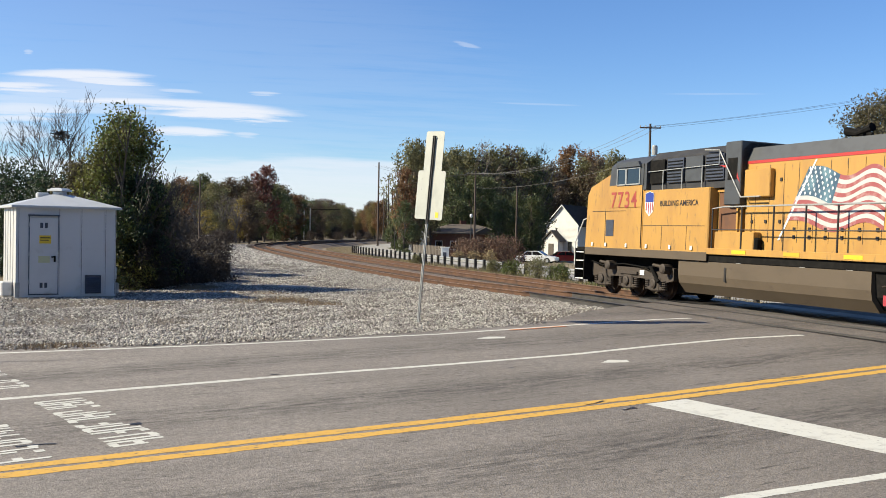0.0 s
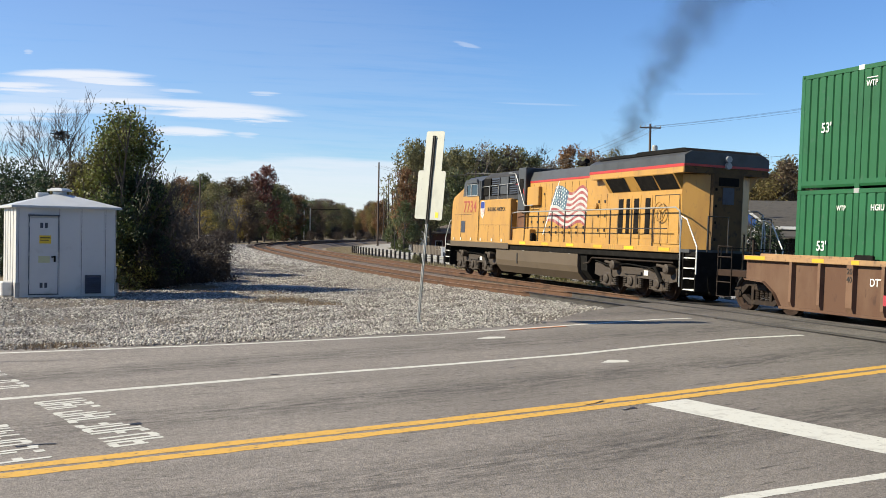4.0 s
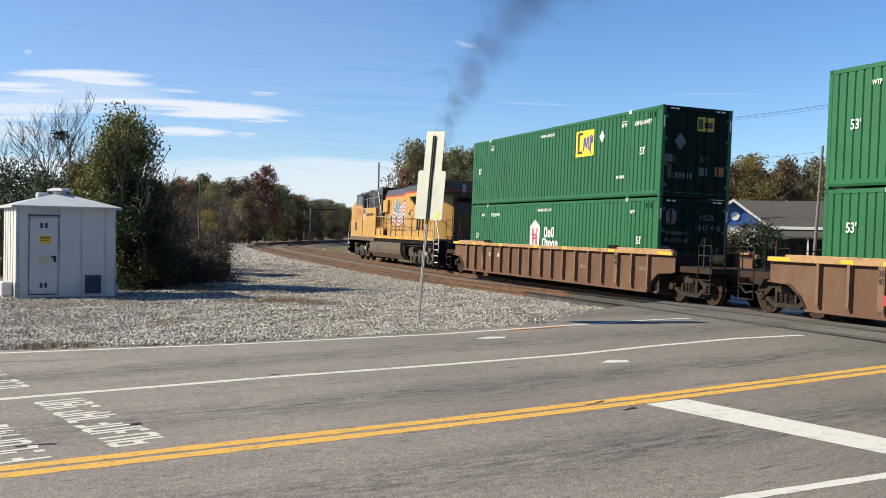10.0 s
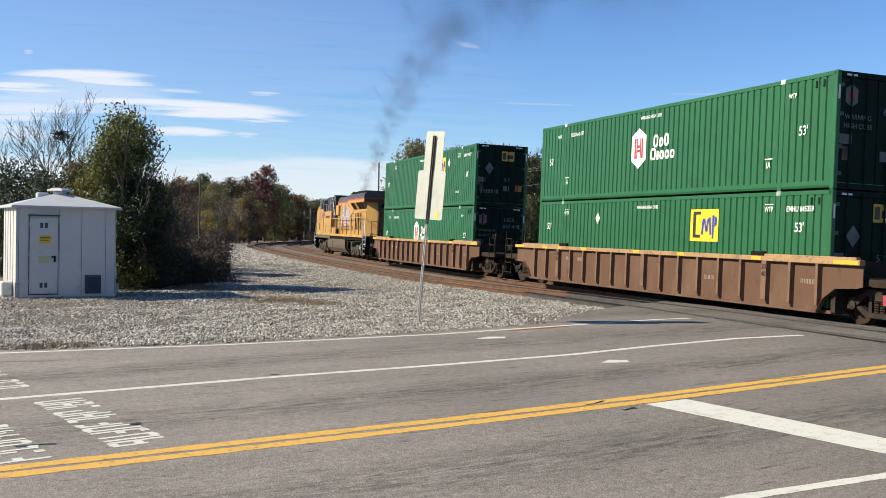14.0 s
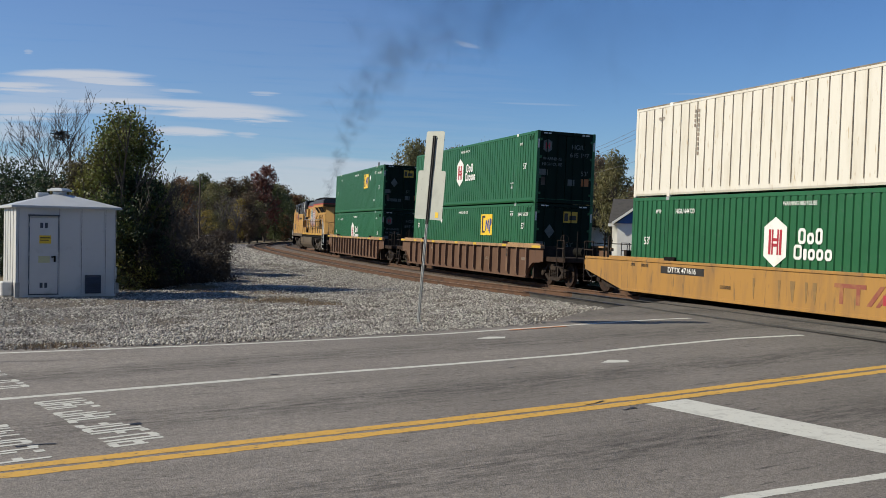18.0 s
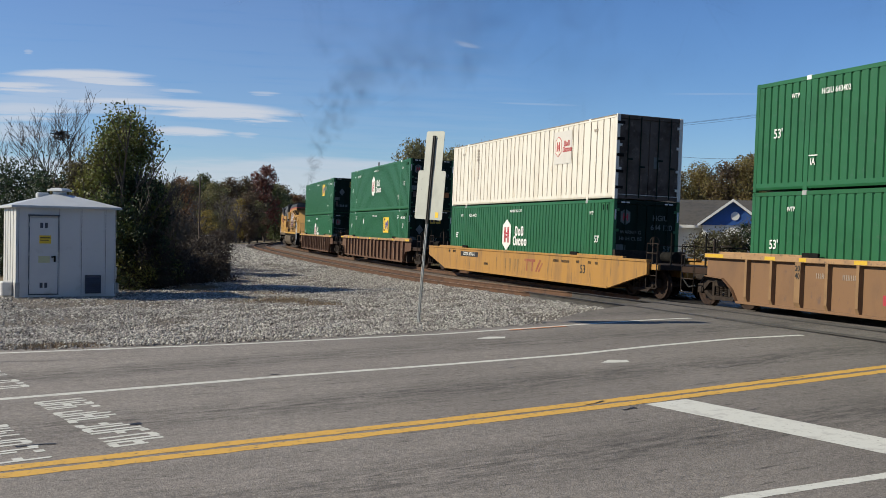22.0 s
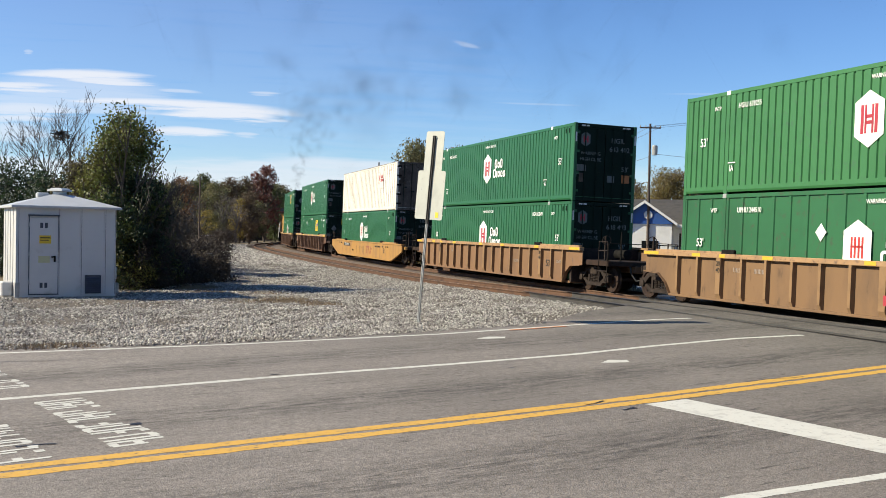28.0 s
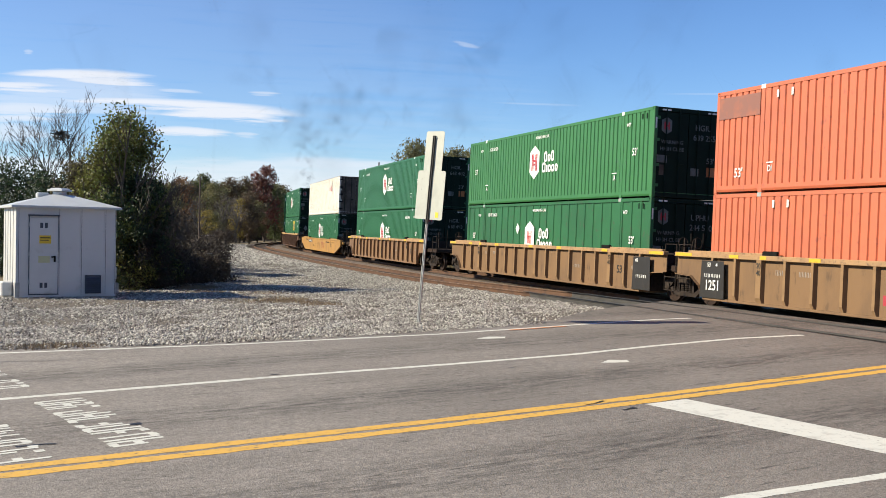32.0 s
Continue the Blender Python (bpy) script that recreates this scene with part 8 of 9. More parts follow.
u = big_shrub("wide brown and green bush before the shop", LEAF_BRONZE, 191, 3.6, 4.6, 9000, 0.09, 0.8, 6, 60, "shrub", "shrub", 0.5)
u.matrix_basis = pose(19.6, 70.5, gz(19.6, 70.5) - 0.05)


# ---- grass tufts ----
def tufts(name, x, y, z, h, material, label):
    g = np.random.default_rng(17)
    k = len(x)
    a = g.uniform(0, 6.28, k)
    lean = g.normal(0, 0.4, (k, 2)) * h[:, None]
    w = 0.006 + 0.05 * h
    dx, dy = np.cos(a) * w, np.sin(a) * w
    v = np.stack([np.stack([x - dx, y - dy, z], 1), np.stack([x + dx, y + dy, z], 1), np.stack([x + lean[:, 0], y + lean[:, 1], z + h], 1)], 1).reshape(-1, 3)
    return tagged(new(name, raw_mesh(name, v, np.arange(3 * k).reshape(-1, 3), material)), label, "grass", kind="stuff")


g = np.random.default_rng(23)
K = 26000
ta = g.uniform(-4, 17.5, K)
tn = GRAVEL_EDGE(ta) + g.normal(0.0, 0.16, K) + 0.05
tx, ty = road_xy(ta, tn)
clump = np.sin(ta * 1.7) + np.sin(ta * 4.1 + 1) * 0.8 + g.normal(0, 0.5, K)
okk = clump > 0.2
tufts("verge_grass", tx[okk], ty[okk], np.zeros(okk.sum()), g.uniform(0.03, 0.12, okk.sum()), DRY_GRASS, "dry brown grass along the road edge")
K = 20000
tx = g.uniform(-8.8, -2.6, K)
ty = 31.4 - 1.45 * (tx + 6.9) + g.normal(0, 0.9, K)
okk = in_gravel(tx, ty) & (np.sin(tx * 2.1 + ty) + np.sin(ty * 1.7 - tx) + g.normal(0, 0.6, K) > -0.2)
tufts("lot_grass", tx[okk], ty[okk], np.zeros(okk.sum()), g.uniform(0.02, 0.08, okk.sum()), DRY_GRASS, "dry brown grass patch on the gravel")
K = 30000
ss_ = g.uniform(-15, 110, K)
oo = -g.uniform(4.2, 8.4, K)
pts = np.array([on_track(a, b_)[:2] for a, b_ in zip(ss_, oo)])
tufts("trackside_grass", pts[:, 0], pts[:, 1], ground_z(pts[:, 0], pts[:, 1]) - 0.1, g.uniform(0.08, 0.4, K) * np.interp(ss_, (35, 70), (0.8, 0.25)), GREEN_GRASS, "green and straw grass below the guardrail")


# ---- guardrail ----
def guardrail():
    c = thing("guardrail", "weathered steel guardrail on dark wooden posts", "guardrail")
    post = Shape().box(-0.1, 0.1, -0.09, 0.09, -0.5, 0.78, 0.01).mesh("post", PAINT_DARK)
    s = -12.0
    rings = []
    prof = [(0.0, 0.40), (0.06, 0.45), (0.06, 0.5), (0.0, 0.55), (0.06, 0.6), (0.06, 0.66), (0.0, 0.71)]
    while s < 74:
        x, y, h = on_track(s, -6.9)
        z = gz(x, y)
        same("post", post, c, pose(x, y, z, 0, 0, math.degrees(h)))
        x, y, h = on_track(s, -7.05)
        rings.append([(x + math.sin(h) * (-u - 0.03), y - math.cos(h) * (-u - 0.03), z + v) for u, v in prof])
        s += 1.905
    for a, b_ in zip(rings, rings[1:]):
        part("beam", Shape().rings([a, b_], closed=False, caps=False), STEEL_GREY, c)
    return c


guardrail()
street = Shape()
street.rings([[(*on_track(s, o)[:2], gz(*on_track(s, o)[:2]) - 0.05 + up_ * float(np.interp(s, (40, 75), (0.0, 0.5)))) for o, up_ in ((-7.7, -0.1), (-8.5, 1), (-11, 1), (-14.5, 1), (-16, -0.1))] for s in np.arange(-30, 230, 4.0)], closed=False, caps=False)
tagged(part("street", street, CONCRETE), "pale concrete street beyond the guardrail", "street", kind="structure")


# ---- poles and wires ----
def pole(x, y, top, label="dark wooden utility pole", arms=1, lean=0.0, paint=None, r=0.14, transformer=False):
    z = gz(x, y)
    c = thing("utility_pole", label, "utility pole", "utility poles", at=pose(x, y, z, 0, lean, 0))
    h = top - z
    part("pole", Shape().tube((0, 0, -0.3), (0, 0, h), r, r * 0.65, 10), paint or CREOSOTE, c)
    for k in range(arms):
        zz = h - 0.35 - 0.8 * k
        part("crossarm", Shape().box(-0.9, 0.9, -0.1, -0.0 + 0.02, zz - 0.05, zz + 0.05, 0.01), CREOSOTE, c)
        for q in (-0.85, -0.4, 0.4, 0.85):
            part("insulator", Shape().lathe([(0.03, 0), (0.05, 0.03), (0.03, 0.08), (0.045, 0.11), (0.02, 0.15)], (q, -0.04, zz + 0.06), "z", 8), STEEL_GREY, c)
    if transformer:
        part("transformer", Shape().lathe([(0.05, 0), (0.24, 0.03), (0.25, 0.75), (0.2, 0.85), (0.05, 0.87)], (0.4, -0.1, h - 2.7), "z", 14), STEEL_GREY, c, "grey can transformer")
    return c


pole(3.5, 112, 8.8)
pole(8.66, 118, 7.5, arms=0)
pole(14.6, 152, 7.2, arms=0, r=0.1)
pole(-9.9, 150, 12.1, arms=0, r=0.16)
pole(-10.6, 190, 11.7, arms=0, r=0.16)
pole(-13.6, 225, 11.3, arms=1)
pole(-11.0, 212, 11.0, arms=1)
pole(-14.5, 250, 11.5, arms=1)
pole(-6.0, 130, 8.6, arms=0, r=0.12)
pole(17.5, 85, 11.5, arms=1, transformer=True)
pole(-17.2, 70, 5.5, arms=0, r=0.07)
pole(28.3, 76, 9.1, "pale weathered utility pole", arms=0, lean=3, paint=BARK_PALE)
pole(-38.8, 158, 8.6, arms=0, r=0.12)


def lamp_post(x, y, top):
    z = gz(x, y)
    c = thing("street_lamp", "dark street lamp post with white globe", "street lamp", at=pose(x, y, z))
    part("post", Shape().tube((0, 0, -0.2), (0, 0, top - z), 0.07, 0.05, 8), PAINT_DARK, c)
    part("globe", Shape().lathe([(0.06, 0), (0.15, 0.1), (0.17, 0.25), (0.12, 0.4), (0.03, 0.46)], (0, 0, top - z), "z", 12), PAINT_WHITE, c, "white globe", smooth=True)


lamp_post(3.05, 110, 3.5)
lamp_post(-5.9, 121, 4.2)


def wire(a, b_, sag, r=0.016):
    a, b_ = Vector(a), Vector(b_)
    pts = []
    for i in range(15):
        t = i / 14
        q = a.lerp(b_, t)
        q.z -= sag * 4 * t * (1 - t)
        pts.append(q)
    w = part("overhead_wire", Shape().pipe(pts, r, 3), WIRE)
    tagged(w, "thin overhead wire sagging between poles", "wire", "overhead wires")


for q, dz in ((-0.8, 0.0), (0.0, 0.05), (0.8, 0.0)):
    wire((3.5 + q, 112, 8.5 + dz), (17.5 + q, 85, 11.2 + dz), 1.2)
    wire((17.5 + q, 85, 11.2 + dz), (52 + q, 62, 16.5 + dz), 0.9, 0.011)
    wire((3.5 + q, 112, 8.5 + dz), (-9.9 + q, 150, 11.6 + dz), 0.8, 0.02)
wire((3.5, 112, 6.9), (17.5, 85, 8.7), 0.8)
wire((17.5, 85, 9.0), (28.3, 76, 8.6), 0.5)
wire((3.5, 112, 7.3), (8.66, 118, 7.2), 0.3)
wire((28.3, 76, 8.9), (60, 60, 11), 0.6)
wire((28.3, 76, 6.8), (22.0, 79, 2.0), 0.0)


# ---- church, houses, shop ----
def gable_house(name, label, x, y, w, d, eave, ridge, wall, roof, turn=0.0, front=None):
    """Gable to the front (-y). Built on the ground at x, y (front middle)."""
    z = gz(x, y) - 0.1
    c = thing(name, label, "building", at=pose(x, y, z, 0, 0, turn))
    e, r = eave - z, ridge - z
    part("wall", Shape().prism([(-w / 2, -0.3), (w / 2, -0.3), (w / 2, e), (0, r - 0.1), (-w / 2, e)], "y", 0, 0.2), wall, c)
    part("wall", Shape().box(-w / 2, -w / 2 + 0.2, 0.2, d, -0.3, e), wall, c)
    part("wall", Shape().box(w / 2 - 0.2, w / 2, 0.2, d, -0.3, e), wall, c)
    part("wall", Shape().prism([(-w / 2, -0.3), (w / 2, -0.3), (w / 2, e), (0, r - 0.1), (-w / 2, e)], "y", d, d + 0.2), wall, c)
    for s in (-1, 1):
        part("roof", Shape().prism([(s * (w / 2 + 0.3), e - 0.22), (0, r), (0, r + 0.14), (s * (w / 2 + 0.3), e - 0.06)], "y", -0.3, d + 0.5), roof, c)
        part("barge_board", Shape().prism([(s * (w / 2 + 0.32), e - 0.26), (0, r - 0.06), (0, r + 0.15), (s * (w / 2 + 0.32), e - 0.04)], "y", -0.36, -0.3), SIDING_WHITE, c)
    return c, z


ch, z = gable_house("church", "small white clapboard church with steep gable", 20.3, 170, 6.0, 12, 3.3, 6.7, SIDING_WHITE, ROOF_GREY, turn=-34)
for k in range(26):
    part("clapboard", Shape().box(-2.98, 2.98, -0.03, 0.0, 0.1 + k * 0.2, 0.13 + k * 0.2), SIDING_WHITE, ch) if 0.2 * k < 4.9 else None
part("porch", Shape().box(-2.3, 0.3, -2.0, -0.1, -0.3, 2.6), SIDING_WHITE, ch)
part("porch_roof", Shape().prism([(-2.8, 2.3), (-1.0, 4.1), (0.8, 2.3), (0.8, 2.5), (-1.0, 4.3), (-2.8, 2.5)], "y", -2.3, 0.0), ROOF_BROWN, ch, "dark porch roof")
part("porch_gable", Shape().prism([(-2.3, 2.5), (-1.0, 3.95), (0.3, 2.5)], "y", -2.02, -1.9), SIDING_WHITE, ch)
part("door", Shape().box(-1.5, -0.5, -2.05, -2.0, -0.2, 2.0), ROOF_BROWN, ch, "dark arched door")
part("window", Shape().box(1.2, 1.9, -0.06, 0.0, 0.6, 2.4), GLASS_DARK, ch)


def hip_house(x, y, w, d, eave, ridge, label):
    z = gz(x, y) - 0.1
    c = thing("house", label, "house", at=pose(x, y, z, 0, 0, 8))
    e, r = eave - z, ridge - z
    part("wall", Shape().box(-w / 2, w / 2, 0, d, -0.3, e), BRICK, c)
    a = [(-w / 2 - 0.5, -0.5, e), (w / 2 + 0.5, -0.5, e), (w / 2 + 0.5, d + 0.5, e), (-w / 2 - 0.5, d + 0.5, e)]
    t = [(-w / 2 + d * 0.45, d * 0.48, r), (w / 2 - d * 0.45, d * 0.48, r), (w / 2 - d * 0.45, d * 0.52, r), (-w / 2 + d * 0.45, d * 0.52, r)]
    part("roof", Shape().rings([[(q[0], q[1], q[2] - 0.15) for q in a], a, t]), ROOF_BROWN, c, "brown shingle hip roof")
    part("front_gable", Shape().prism([(w * 0.05, e), (w * 0.2, e + 0.8), (w * 0.35, e)], "y", -1.2, d * 0.4), ROOF_BROWN, c)
    for q in (-0.36, -0.18, 0.2, 0.4):
        wd = part("window", Shape().box(w * q - 0.45, w * q + 0.45, -0.04, 0.0, 0.9, 2.1), SIDING_WHITE, c)
        part("pane", Shape().box(w * q - 0.38, w * q + 0.38, -0.05, -0.04, 0.98, 2.02), GLASS_DARK, wd)
    part("chimney", Shape().box(-0.4, 0.4, d * 0.5, d * 0.5 + 0.6, e, r + 0.5), BRICK, c)
    return c


hip_house(3.2, 128, 10.5, 8, 1.75, 2.9, "low brick house with brown hip roof")
gable_house("garage", "small white gabled garage behind a fence", -3.4, 126, 2.6, 4, 1.2, 2.3, SIDING_WHITE, ROOF_GREY)

fence = thing("board_fence", "grey weathered board fence", "fence")
board = Shape().box(-0.07, 0.07, -0.012, 0.012, 0.0, 1.45).mesh("board", FENCE_WOOD)
for k in range(22):
    x = -3.0 + k * 0.15
    same("board", board, fence, pose(x, 101.5 - 0.1 * k, gz(x, 101.5) - 0.05, 0, 0, -33))
kiosk = thing("utility_cabinet", "white roadside utility cabinet", "cabinet", at=pose(0.2, 98, gz(0.2, 98)))
part("body", Shape().box(-0.4, 0.4, -0.3, 0.3, -0.1, 1.25, 0.03), SIDING_WHITE, kiosk)
part("door", Shape().box(-0.2, 0.15, -0.32, -0.3, 0.35, 0.8), VENT_DARK, kiosk)
part("top", Shape().box(-0.46, 0.46, -0.36, 0.36, 1.25, 1.32, 0.02), SIDING_WHITE, kiosk)


def shop():
    z = -1.4
    c = thing("shop_building", "long white shop with grey roof and blue gables", "building", at=pose(15, 86, z, 0, 0, -13) @ pose(-15, -86, 0))
    o = -z
    part("wall", Shape().box(14.5, 46, 88, 88.2, -0.3, 3.1 + o), SIDING_WHITE, c)
    part("wall", Shape().box(14.5, 14.7, 88.2, 100, -0.3, 3.1 + o), SIDING_WHITE, c)
    part("wall", Shape().box(45.8, 46, 88.2, 100, -0.3, 3.1 + o), SIDING_WHITE, c)
    part("roof", Shape().prism([(87.2, 2.75 + o), (94, 5.15 + o), (100.8, 2.75 + o), (100.8, 2.95 + o), (94, 5.35 + o), (87.2, 2.95 + o)], "x", 14.2, 46.5), ROOF_GREY, c, "long grey shingle roof")
    part("fascia", Shape().box(14.2, 46.5, 87.1, 87.2, 2.7 + o, 2.95 + o), SIDING_WHITE, c)
    for gx, hw, zp in ((17.35, 2.4, 4.75), (24.6, 2.5, 4.95)):
        g_ = part("gable", Shape().prism([(gx - hw, 2.95 + o), (gx, zp + o), (gx + hw, 2.95 + o)], "y", 85.6, 86.0), GABLE_BLUE, c, "blue painted gable")
        for s in (-1, 1):
            part("gable_roof", Shape().prism([(gx + s * (hw + 0.3), 2.85 + o), (gx, zp + o), (gx, zp + 0.2 + o), (gx + s * (hw + 0.3), 3.05 + o)], "y", 85.3, 92), ROOF_GREY, c)
            part("gable_trim", Shape().prism([(gx + s * (hw + 0.35), 2.8 + o), (gx, zp - 0.02 + o), (gx, zp + 0.22 + o), (gx + s * (hw + 0.35), 3.04 + o)], "y", 85.2, 85.3), SIDING_WHITE, c, "white trim")
        part("gable_vent", Shape().lathe([(0.2, 0), (0.36, 0), (0.36, -0.06), (0.2, -0.06)], (gx + (0.2 if gx > 20 else 0.3), 85.6, 2.98 + o + 0.75), "y", 18), SIDING_WHITE, c, "round white vent ring")
        part("gable_front", Shape().box(gx - hw + 0.1, gx + hw - 0.1, 85.7, 88, -0.3, 2.95 + o), SIDING_WHITE, c)
        part("door", Shape().box(gx - 0.2, gx + 1.2, 85.66, 85.7, 0.0, 2.2 + o * 0.5), GLASS_DARK, c, "dark glass door")
    part("porch_roof", Shape().prism([(84.8, 2.0 + o), (88, 2.6 + o), (88, 2.75 + o), (84.8, 2.12 + o)], "x", 27.4, 46.5), ROOF_GREY, c)
    part("shop_front", Shape().box(27.5, 46, 87.9, 87.98, 0.2, 1.9 + o), GLASS_DARK, c, "dark shop windows")
    for k in range(8):
        part("porch_post", Shape().box(28 + k * 2.5, 28.12 + k * 2.5, 84.95, 85.07, -0.2, 2.05 + o), SIDING_WHITE, c)
    part("cross_gable", Shape().prism([(35, 3.0 + o), (39.5, 6.3 + o), (44, 3.0 + o)], "y", 84.5, 95), ROOF_GREY, c)
    part("cross_gable_wall", Shape().prism([(35.6, 3.0 + o), (39.5, 5.9 + o), (43.4, 3.0 + o)], "y", 84.4, 84.5), SIDING_WHITE, c)
    return c


shop()


# ---- cars ----
def sedan(x, y, turn, paint, label, length=4.7):
    z = gz(x, y) - 0.1
    c = thing("car", label, "car", at=pose(x, y, z, 0, 0, turn))
    k = length / 4.7
    body = [(-2.35, 0.35), (-2.38, 0.6), (-2.3, 0.82), (-1.6, 0.9), (-1.0, 0.92), (1.1, 0.9), (2.0, 0.8), (2.32, 0.66), (2.35, 0.38), (1.9, 0.25), (-1.9, 0.25)]
    part("body", Shape().rings([[(u * k, yy, v) for u, v in body] for yy in (-0.88, 0.88)]), paint, c)
    cab = lambda w: [(-1.65, 0.88), (-1.05, 1.36), (0.35, 1.4), (1.15, 0.9)]
    part("cabin", Shape().rings([[(u * k, s, v) for u, v in cab(0)] for s in (-0.72, 0.72)]), paint, c)
    for s in (-1, 1):
        part("side_window", Shape().add([(u * k, s * 0.73, v) for u, v in ((-1.4, 0.93), (-0.98, 1.3), (-0.4, 1.32), (-0.4, 0.93))], [(0, 1, 2, 3)]), GLASS_DARK, c)
        part("side_window", Shape().add([(u * k, s * 0.73, v) for u, v in ((-0.32, 0.93), (-0.32, 1.32), (0.3, 1.33), (0.95, 0.93))], [(0, 1, 2, 3)]), GLASS_DARK, c)
    part("windscreen", Shape().add([(1.13 * k, -0.66, 0.95), (1.13 * k, 0.66, 0.95), (0.42 * k, 0.62, 1.36), (0.42 * k, -0.62, 1.36)], [(0, 1, 2, 3)]), GLASS_DARK, c)
    part("rear_window", Shape().add([(-1.66 * k, -0.66, 0.92), (-1.66 * k, 0.66, 0.92), (-1.1 * k, 0.62, 1.34), (-1.1 * k, -0.62, 1.34)], [(0, 1, 2, 3)]), GLASS_DARK, c)
    for px in (-1.45 * k, 1.45 * k):
        for s in (-1, 1):
            w = part("wheel", Shape().lathe([(0.1, -0.1), (0.3, -0.11), (0.33, -0.06), (0.33, 0.06), (0.3, 0.11), (0.1, 0.1)], (px, s * 0.82, 0.33), "y", 16), RUBBER, c)
            part("rim", Shape().lathe([(0.02, s * 0.12), (0.18, s * 0.12), (0.2, s * 0.09)], (px, s * 0.82, 0.33), "y", 12), STEEL_GREY, w)
    for s in (-1, 1):
        part("headlight", Shape().box(2.2 * k, 2.36 * k, s * 0.65 - 0.16, s * 0.65 + 0.16, 0.58, 0.72), PAINT_WHITE, c)
        part("tail_light", Shape().box(-2.4 * k, -2.3 * k, s * 0.65 - 0.18, s * 0.65 + 0.18, 0.62, 0.78), PAINT_RED, c)
    return c


sedan(10.7, 113, -22, CAR_WHITE, "white sedan parked on the street")
sedan(15.2, 122, 10, CAR_RED, "dark red car parked by the church")
sedan(29.0, 79, 5, CAR_WHITE, "white car parked before the shop")
sedan(36.0, 78, 5, CAR_RED, "red car parked before the shop")

# crossing gate lowered over the near lane
def crossing_gate():
    tip, way = Vector((6.23, 14.0, 1.2)), Vector((0.597, -0.802, 0.0))
    turn = math.degrees(math.atan2(way.y, way.x))
    c = thing("crossing_gate", "lowered railway crossing gate with red and white striped arm", "gate", at=pose(tip.x + way.x * 5.2, tip.y + way.y * 5.2, 0, 0, 0, turn))
    for k in range(13):
        x0 = -5.2 + 0.4 * k
        part("stripe_board", Shape().prism([(x0, 1.12), (x0 + 0.4, 1.12), (x0 + 0.4 - 0.06, 1.27), (x0 - (0.06 if k else 0), 1.27)], "y", -0.012, 0.012), PAINT_WHITE if k % 2 else PAINT_RED, c, "red board" if k % 2 == 0 else "white board")
    part("mast", Shape().tube((0.15, 0, -0.1), (0.15, 0, 3.6), 0.06, n=10), STEEL_GREY, c, "galvanised mast")
    part("gate_motor", Shape().box(-0.05, 0.35, -0.2, 0.2, 0.9, 1.45, 0.03), SHED_GREY, c)
    part("base", Shape().box(-0.15, 0.45, -0.3, 0.3, -0.05, 0.15, 0.02), CONCRETE, c)
    part("counterweight", Shape().box(0.4, 0.9, -0.05, 0.05, 1.08, 1.32, 0.02), BLACK, c)
    return c


crossing_gate()

# signal gantry and relay boxes far up the line
sg = thing("signal_gantry", "grey railway signal gantry far up the line", "signal")
gx, gy = -27.5, 196
gzz = gz(gx, gy)
for q in (0.0, 1.2):
    part("mast", Shape().tube((gx + q, gy, gzz), (gx + q, gy, gzz + 6.2), 0.12, n=8), STEEL_GREY, sg)
part("beam", Shape().box(gx, gx + 7, gy - 0.06, gy + 0.06, gzz + 6.0, gzz + 6.14), BLACK, sg)
part("cabinet", Shape().box(gx - 3, gx - 1.2, gy - 0.6, gy + 0.6, gzz, gzz + 1.3, 0.03), SHED_GREY, sg)
rb = thing("relay_box", "low dark relay box among the brush", "box", at=pose(-24.5, 104, 0.1))
part("body", Shape().box(-0.9, 0.9, -0.4, 0.4, -0.4, 0.9, 0.03), VENT_DARK, rb)
part("lid", Shape().box(-0.98, 0.98, -0.48, 0.48, 0.9, 0.98, 0.02), SHED_GREY, rb)
rail_fence = thing("pipe_fence", "white pipe railing by the crossing", "railing")
for k in range(3):
    part("post", Shape().tube((8.4 + k * 1.35, 50.2 - 0.4 * k, gz(8.4, 50) - 0.1), (8.4 + k * 1.35, 50.2 - 0.4 * k, gz(8.4, 50) + 0.62), 0.035, n=6), PAINT_WHITE, rail_fence)
part("rail", Shape().tube((8.4, 50.2, gz(8.4, 50) + 0.6), (11.1, 49.4, gz(8.4, 50) + 0.6), 0.035, n=6), PAINT_WHITE, rail_fence)


# ---- exhaust smoke ----
def smoke_material():
    """Thin soot: each scrap fades from its middle to its rim."""
    m = bpy.data.materials.new("smoke")
    m.use_nodes = True
    nt = m.node_tree
    out = nt.nodes["Material Output"]
    nt.nodes.remove(nt.nodes["Principled BSDF"])
    tr, df, mx = nt.nodes.new("ShaderNodeBsdfTransparent"), nt.nodes.new("ShaderNodeBsdfDiffuse"), nt.nodes.new("ShaderNodeMixShader")
    df.inputs[0].default_value = (0.06, 0.06, 0.065, 1)
    at = nt.nodes.new("ShaderNodeAttribute")
    at.attribute_name = "thick"
    nt.links.new(at.outputs["Fac"], mx.inputs[0])
    nt.links.new(tr.outputs[0], mx.inputs[1])
    nt.links.new(df.outputs[0], mx.inputs[2])
    nt.links.new(mx.outputs[0], out.inputs[0])
    return m


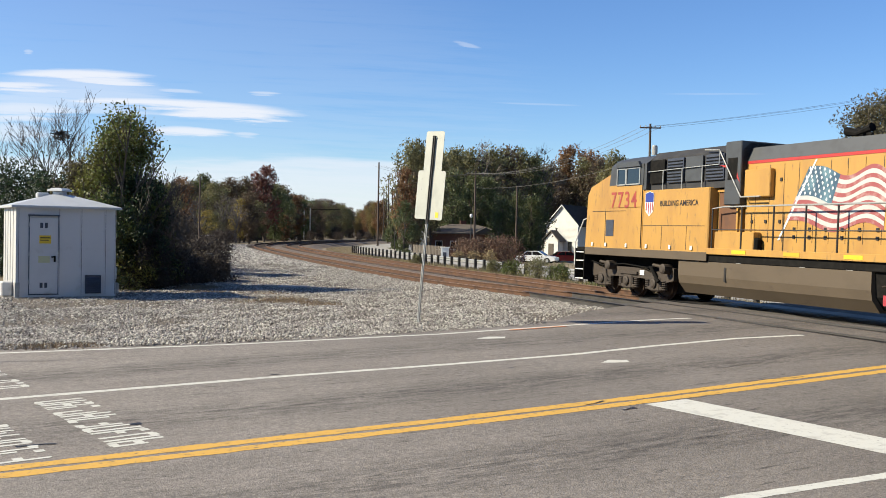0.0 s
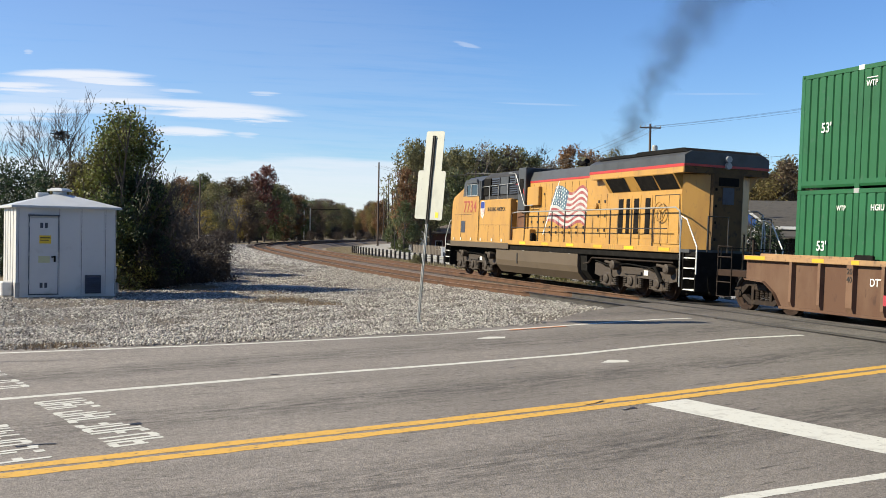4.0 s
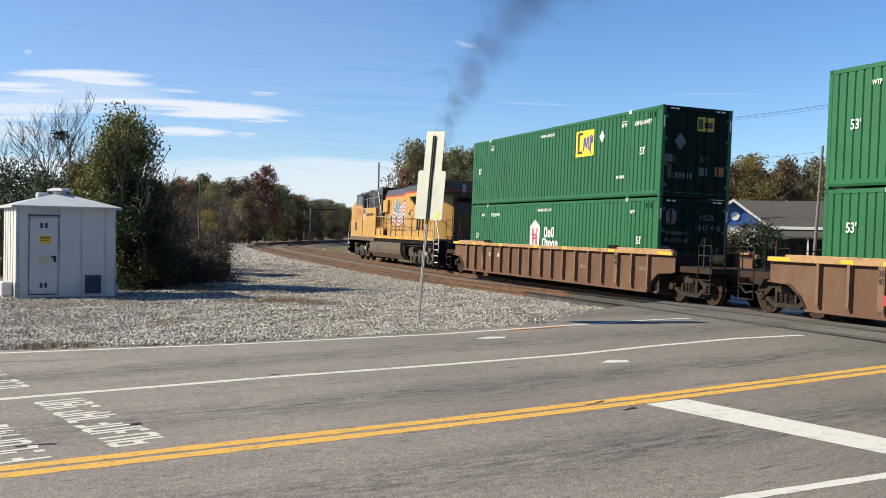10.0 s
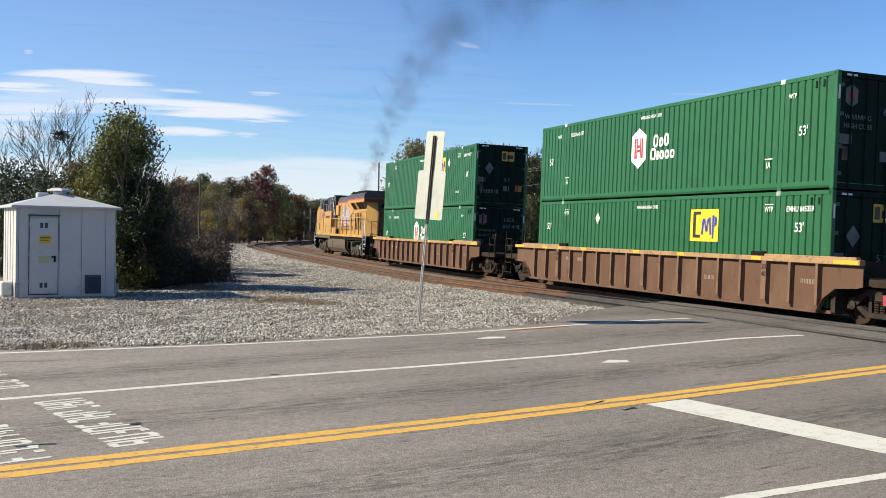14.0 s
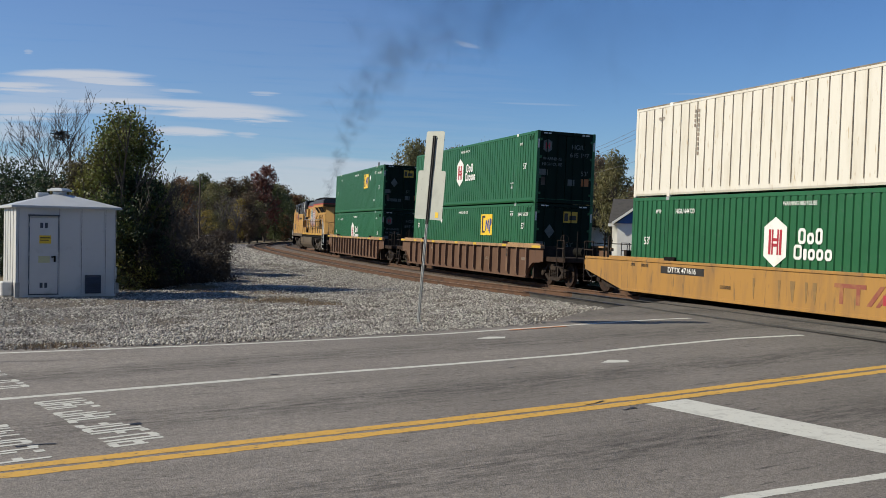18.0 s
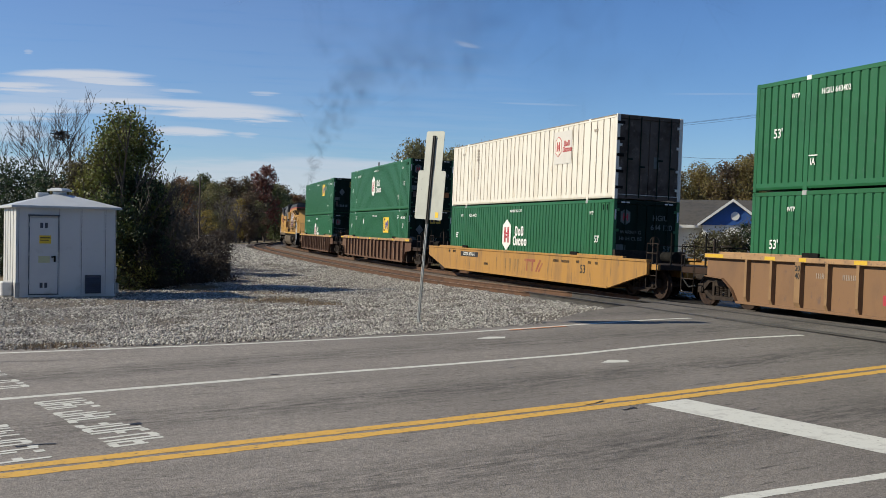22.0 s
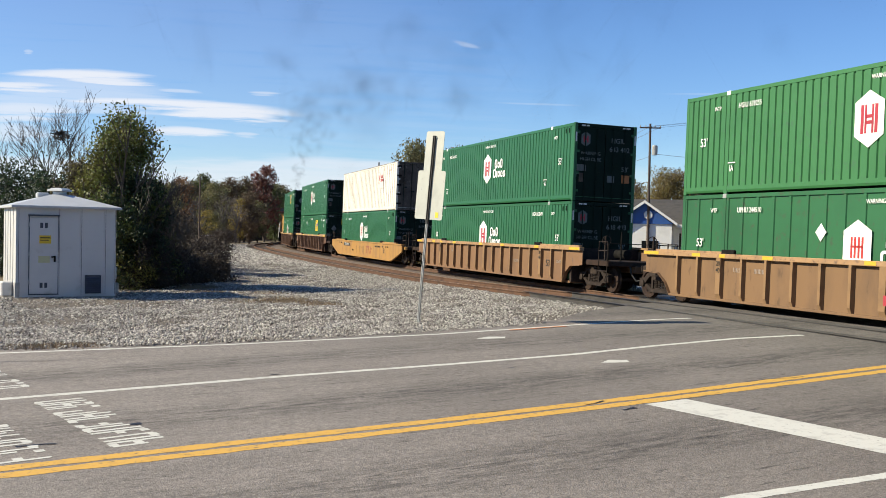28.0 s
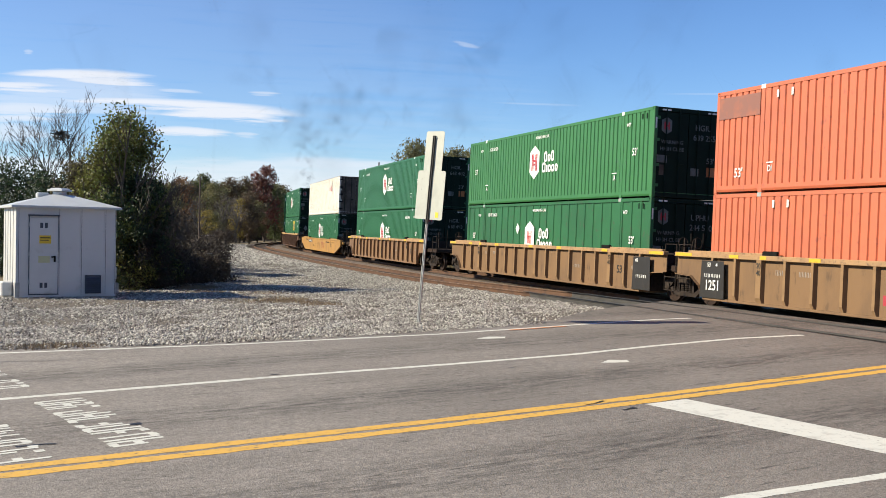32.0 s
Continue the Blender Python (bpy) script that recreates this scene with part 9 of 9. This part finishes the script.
SMOKE = smoke_material()
smoke = thing("exhaust_smoke", "thin dark diesel smoke rising from the locomotive", "smoke")
sr = np.random.default_rng(3)
PLUME = 210
PUFFS = []
ang = np.arange(8) / 8 * 2 * np.pi
for i in range(PLUME):
    q = ((i + sr.random()) / PLUME) ** 1.25
    n = 2
    c0 = sr.normal(0, 0.3, (n, 3)) * (0.4 + q)
    fr = (0.45 + 1.9 * q + 2.0 * q * q) * sr.uniform(0.7, 1.2, n)
    nn = sr.normal(size=(n, 3))
    nn /= np.linalg.norm(nn, axis=1)[:, None]
    t1 = np.cross(nn, sr.normal(size=(n, 3)))
    t1 /= np.linalg.norm(t1, axis=1)[:, None]
    t2 = np.cross(nn, t1)
    wob = sr.uniform(0.75, 1.25, (n, 8, 1))
    rim = c0[:, None, :] + fr[:, None, None] * wob * (t1[:, None, :] * np.cos(ang)[None, :, None] + t2[:, None, :] * np.sin(ang)[None, :, None])
    v = np.concatenate([c0[:, None, :], rim], 1)
    f = np.array([(0, 1 + k, 1 + (k + 1) % 8) for k in range(8)])[None] + 9 * np.arange(n)[:, None, None]
    me = raw_mesh("puff", v.reshape(-1, 3), f.reshape(-1, 3), SMOKE)
    thick = np.zeros((n, 9), np.float32)
    thick[:, 0] = 0.1 * (1 - q) ** 1.5 + 0.024 * q
    me.attributes.new("thick", "FLOAT", "POINT").data.foreach_set("value", thick.ravel())
    ob = new("puff", me)
    ob.parent = smoke
    PUFFS.append((ob, q, sr.normal(0, 1, 3)))


def stack_place(t):
    """Where the exhaust stack is, also before the start."""
    gone = float(np.interp(t, _tt, _way)) if t >= 0 else SPEEDS[0] * t
    x, y, _ = on_track(START + gone + 22.87 - 3.5)
    return Vector((x, y, 4.75))


def puff_place(t, q, way):
    """A puff hangs back where it was let out, rises ever more slowly and drifts apart with time."""
    age = q * (2.6 + 0.5 * t)
    spread = (0.16 + 0.2 * age) * (1 + (0.02 * t + 0.006 * t * t) * q)
    return stack_place(t - age) - stack_place(t) + Vector((way[0] * spread + 0.3 * age + 0.05 * age * age, way[1] * spread, 13.0 * (1 - math.exp(-age / 3.0)) + way[2] * spread * 0.4))


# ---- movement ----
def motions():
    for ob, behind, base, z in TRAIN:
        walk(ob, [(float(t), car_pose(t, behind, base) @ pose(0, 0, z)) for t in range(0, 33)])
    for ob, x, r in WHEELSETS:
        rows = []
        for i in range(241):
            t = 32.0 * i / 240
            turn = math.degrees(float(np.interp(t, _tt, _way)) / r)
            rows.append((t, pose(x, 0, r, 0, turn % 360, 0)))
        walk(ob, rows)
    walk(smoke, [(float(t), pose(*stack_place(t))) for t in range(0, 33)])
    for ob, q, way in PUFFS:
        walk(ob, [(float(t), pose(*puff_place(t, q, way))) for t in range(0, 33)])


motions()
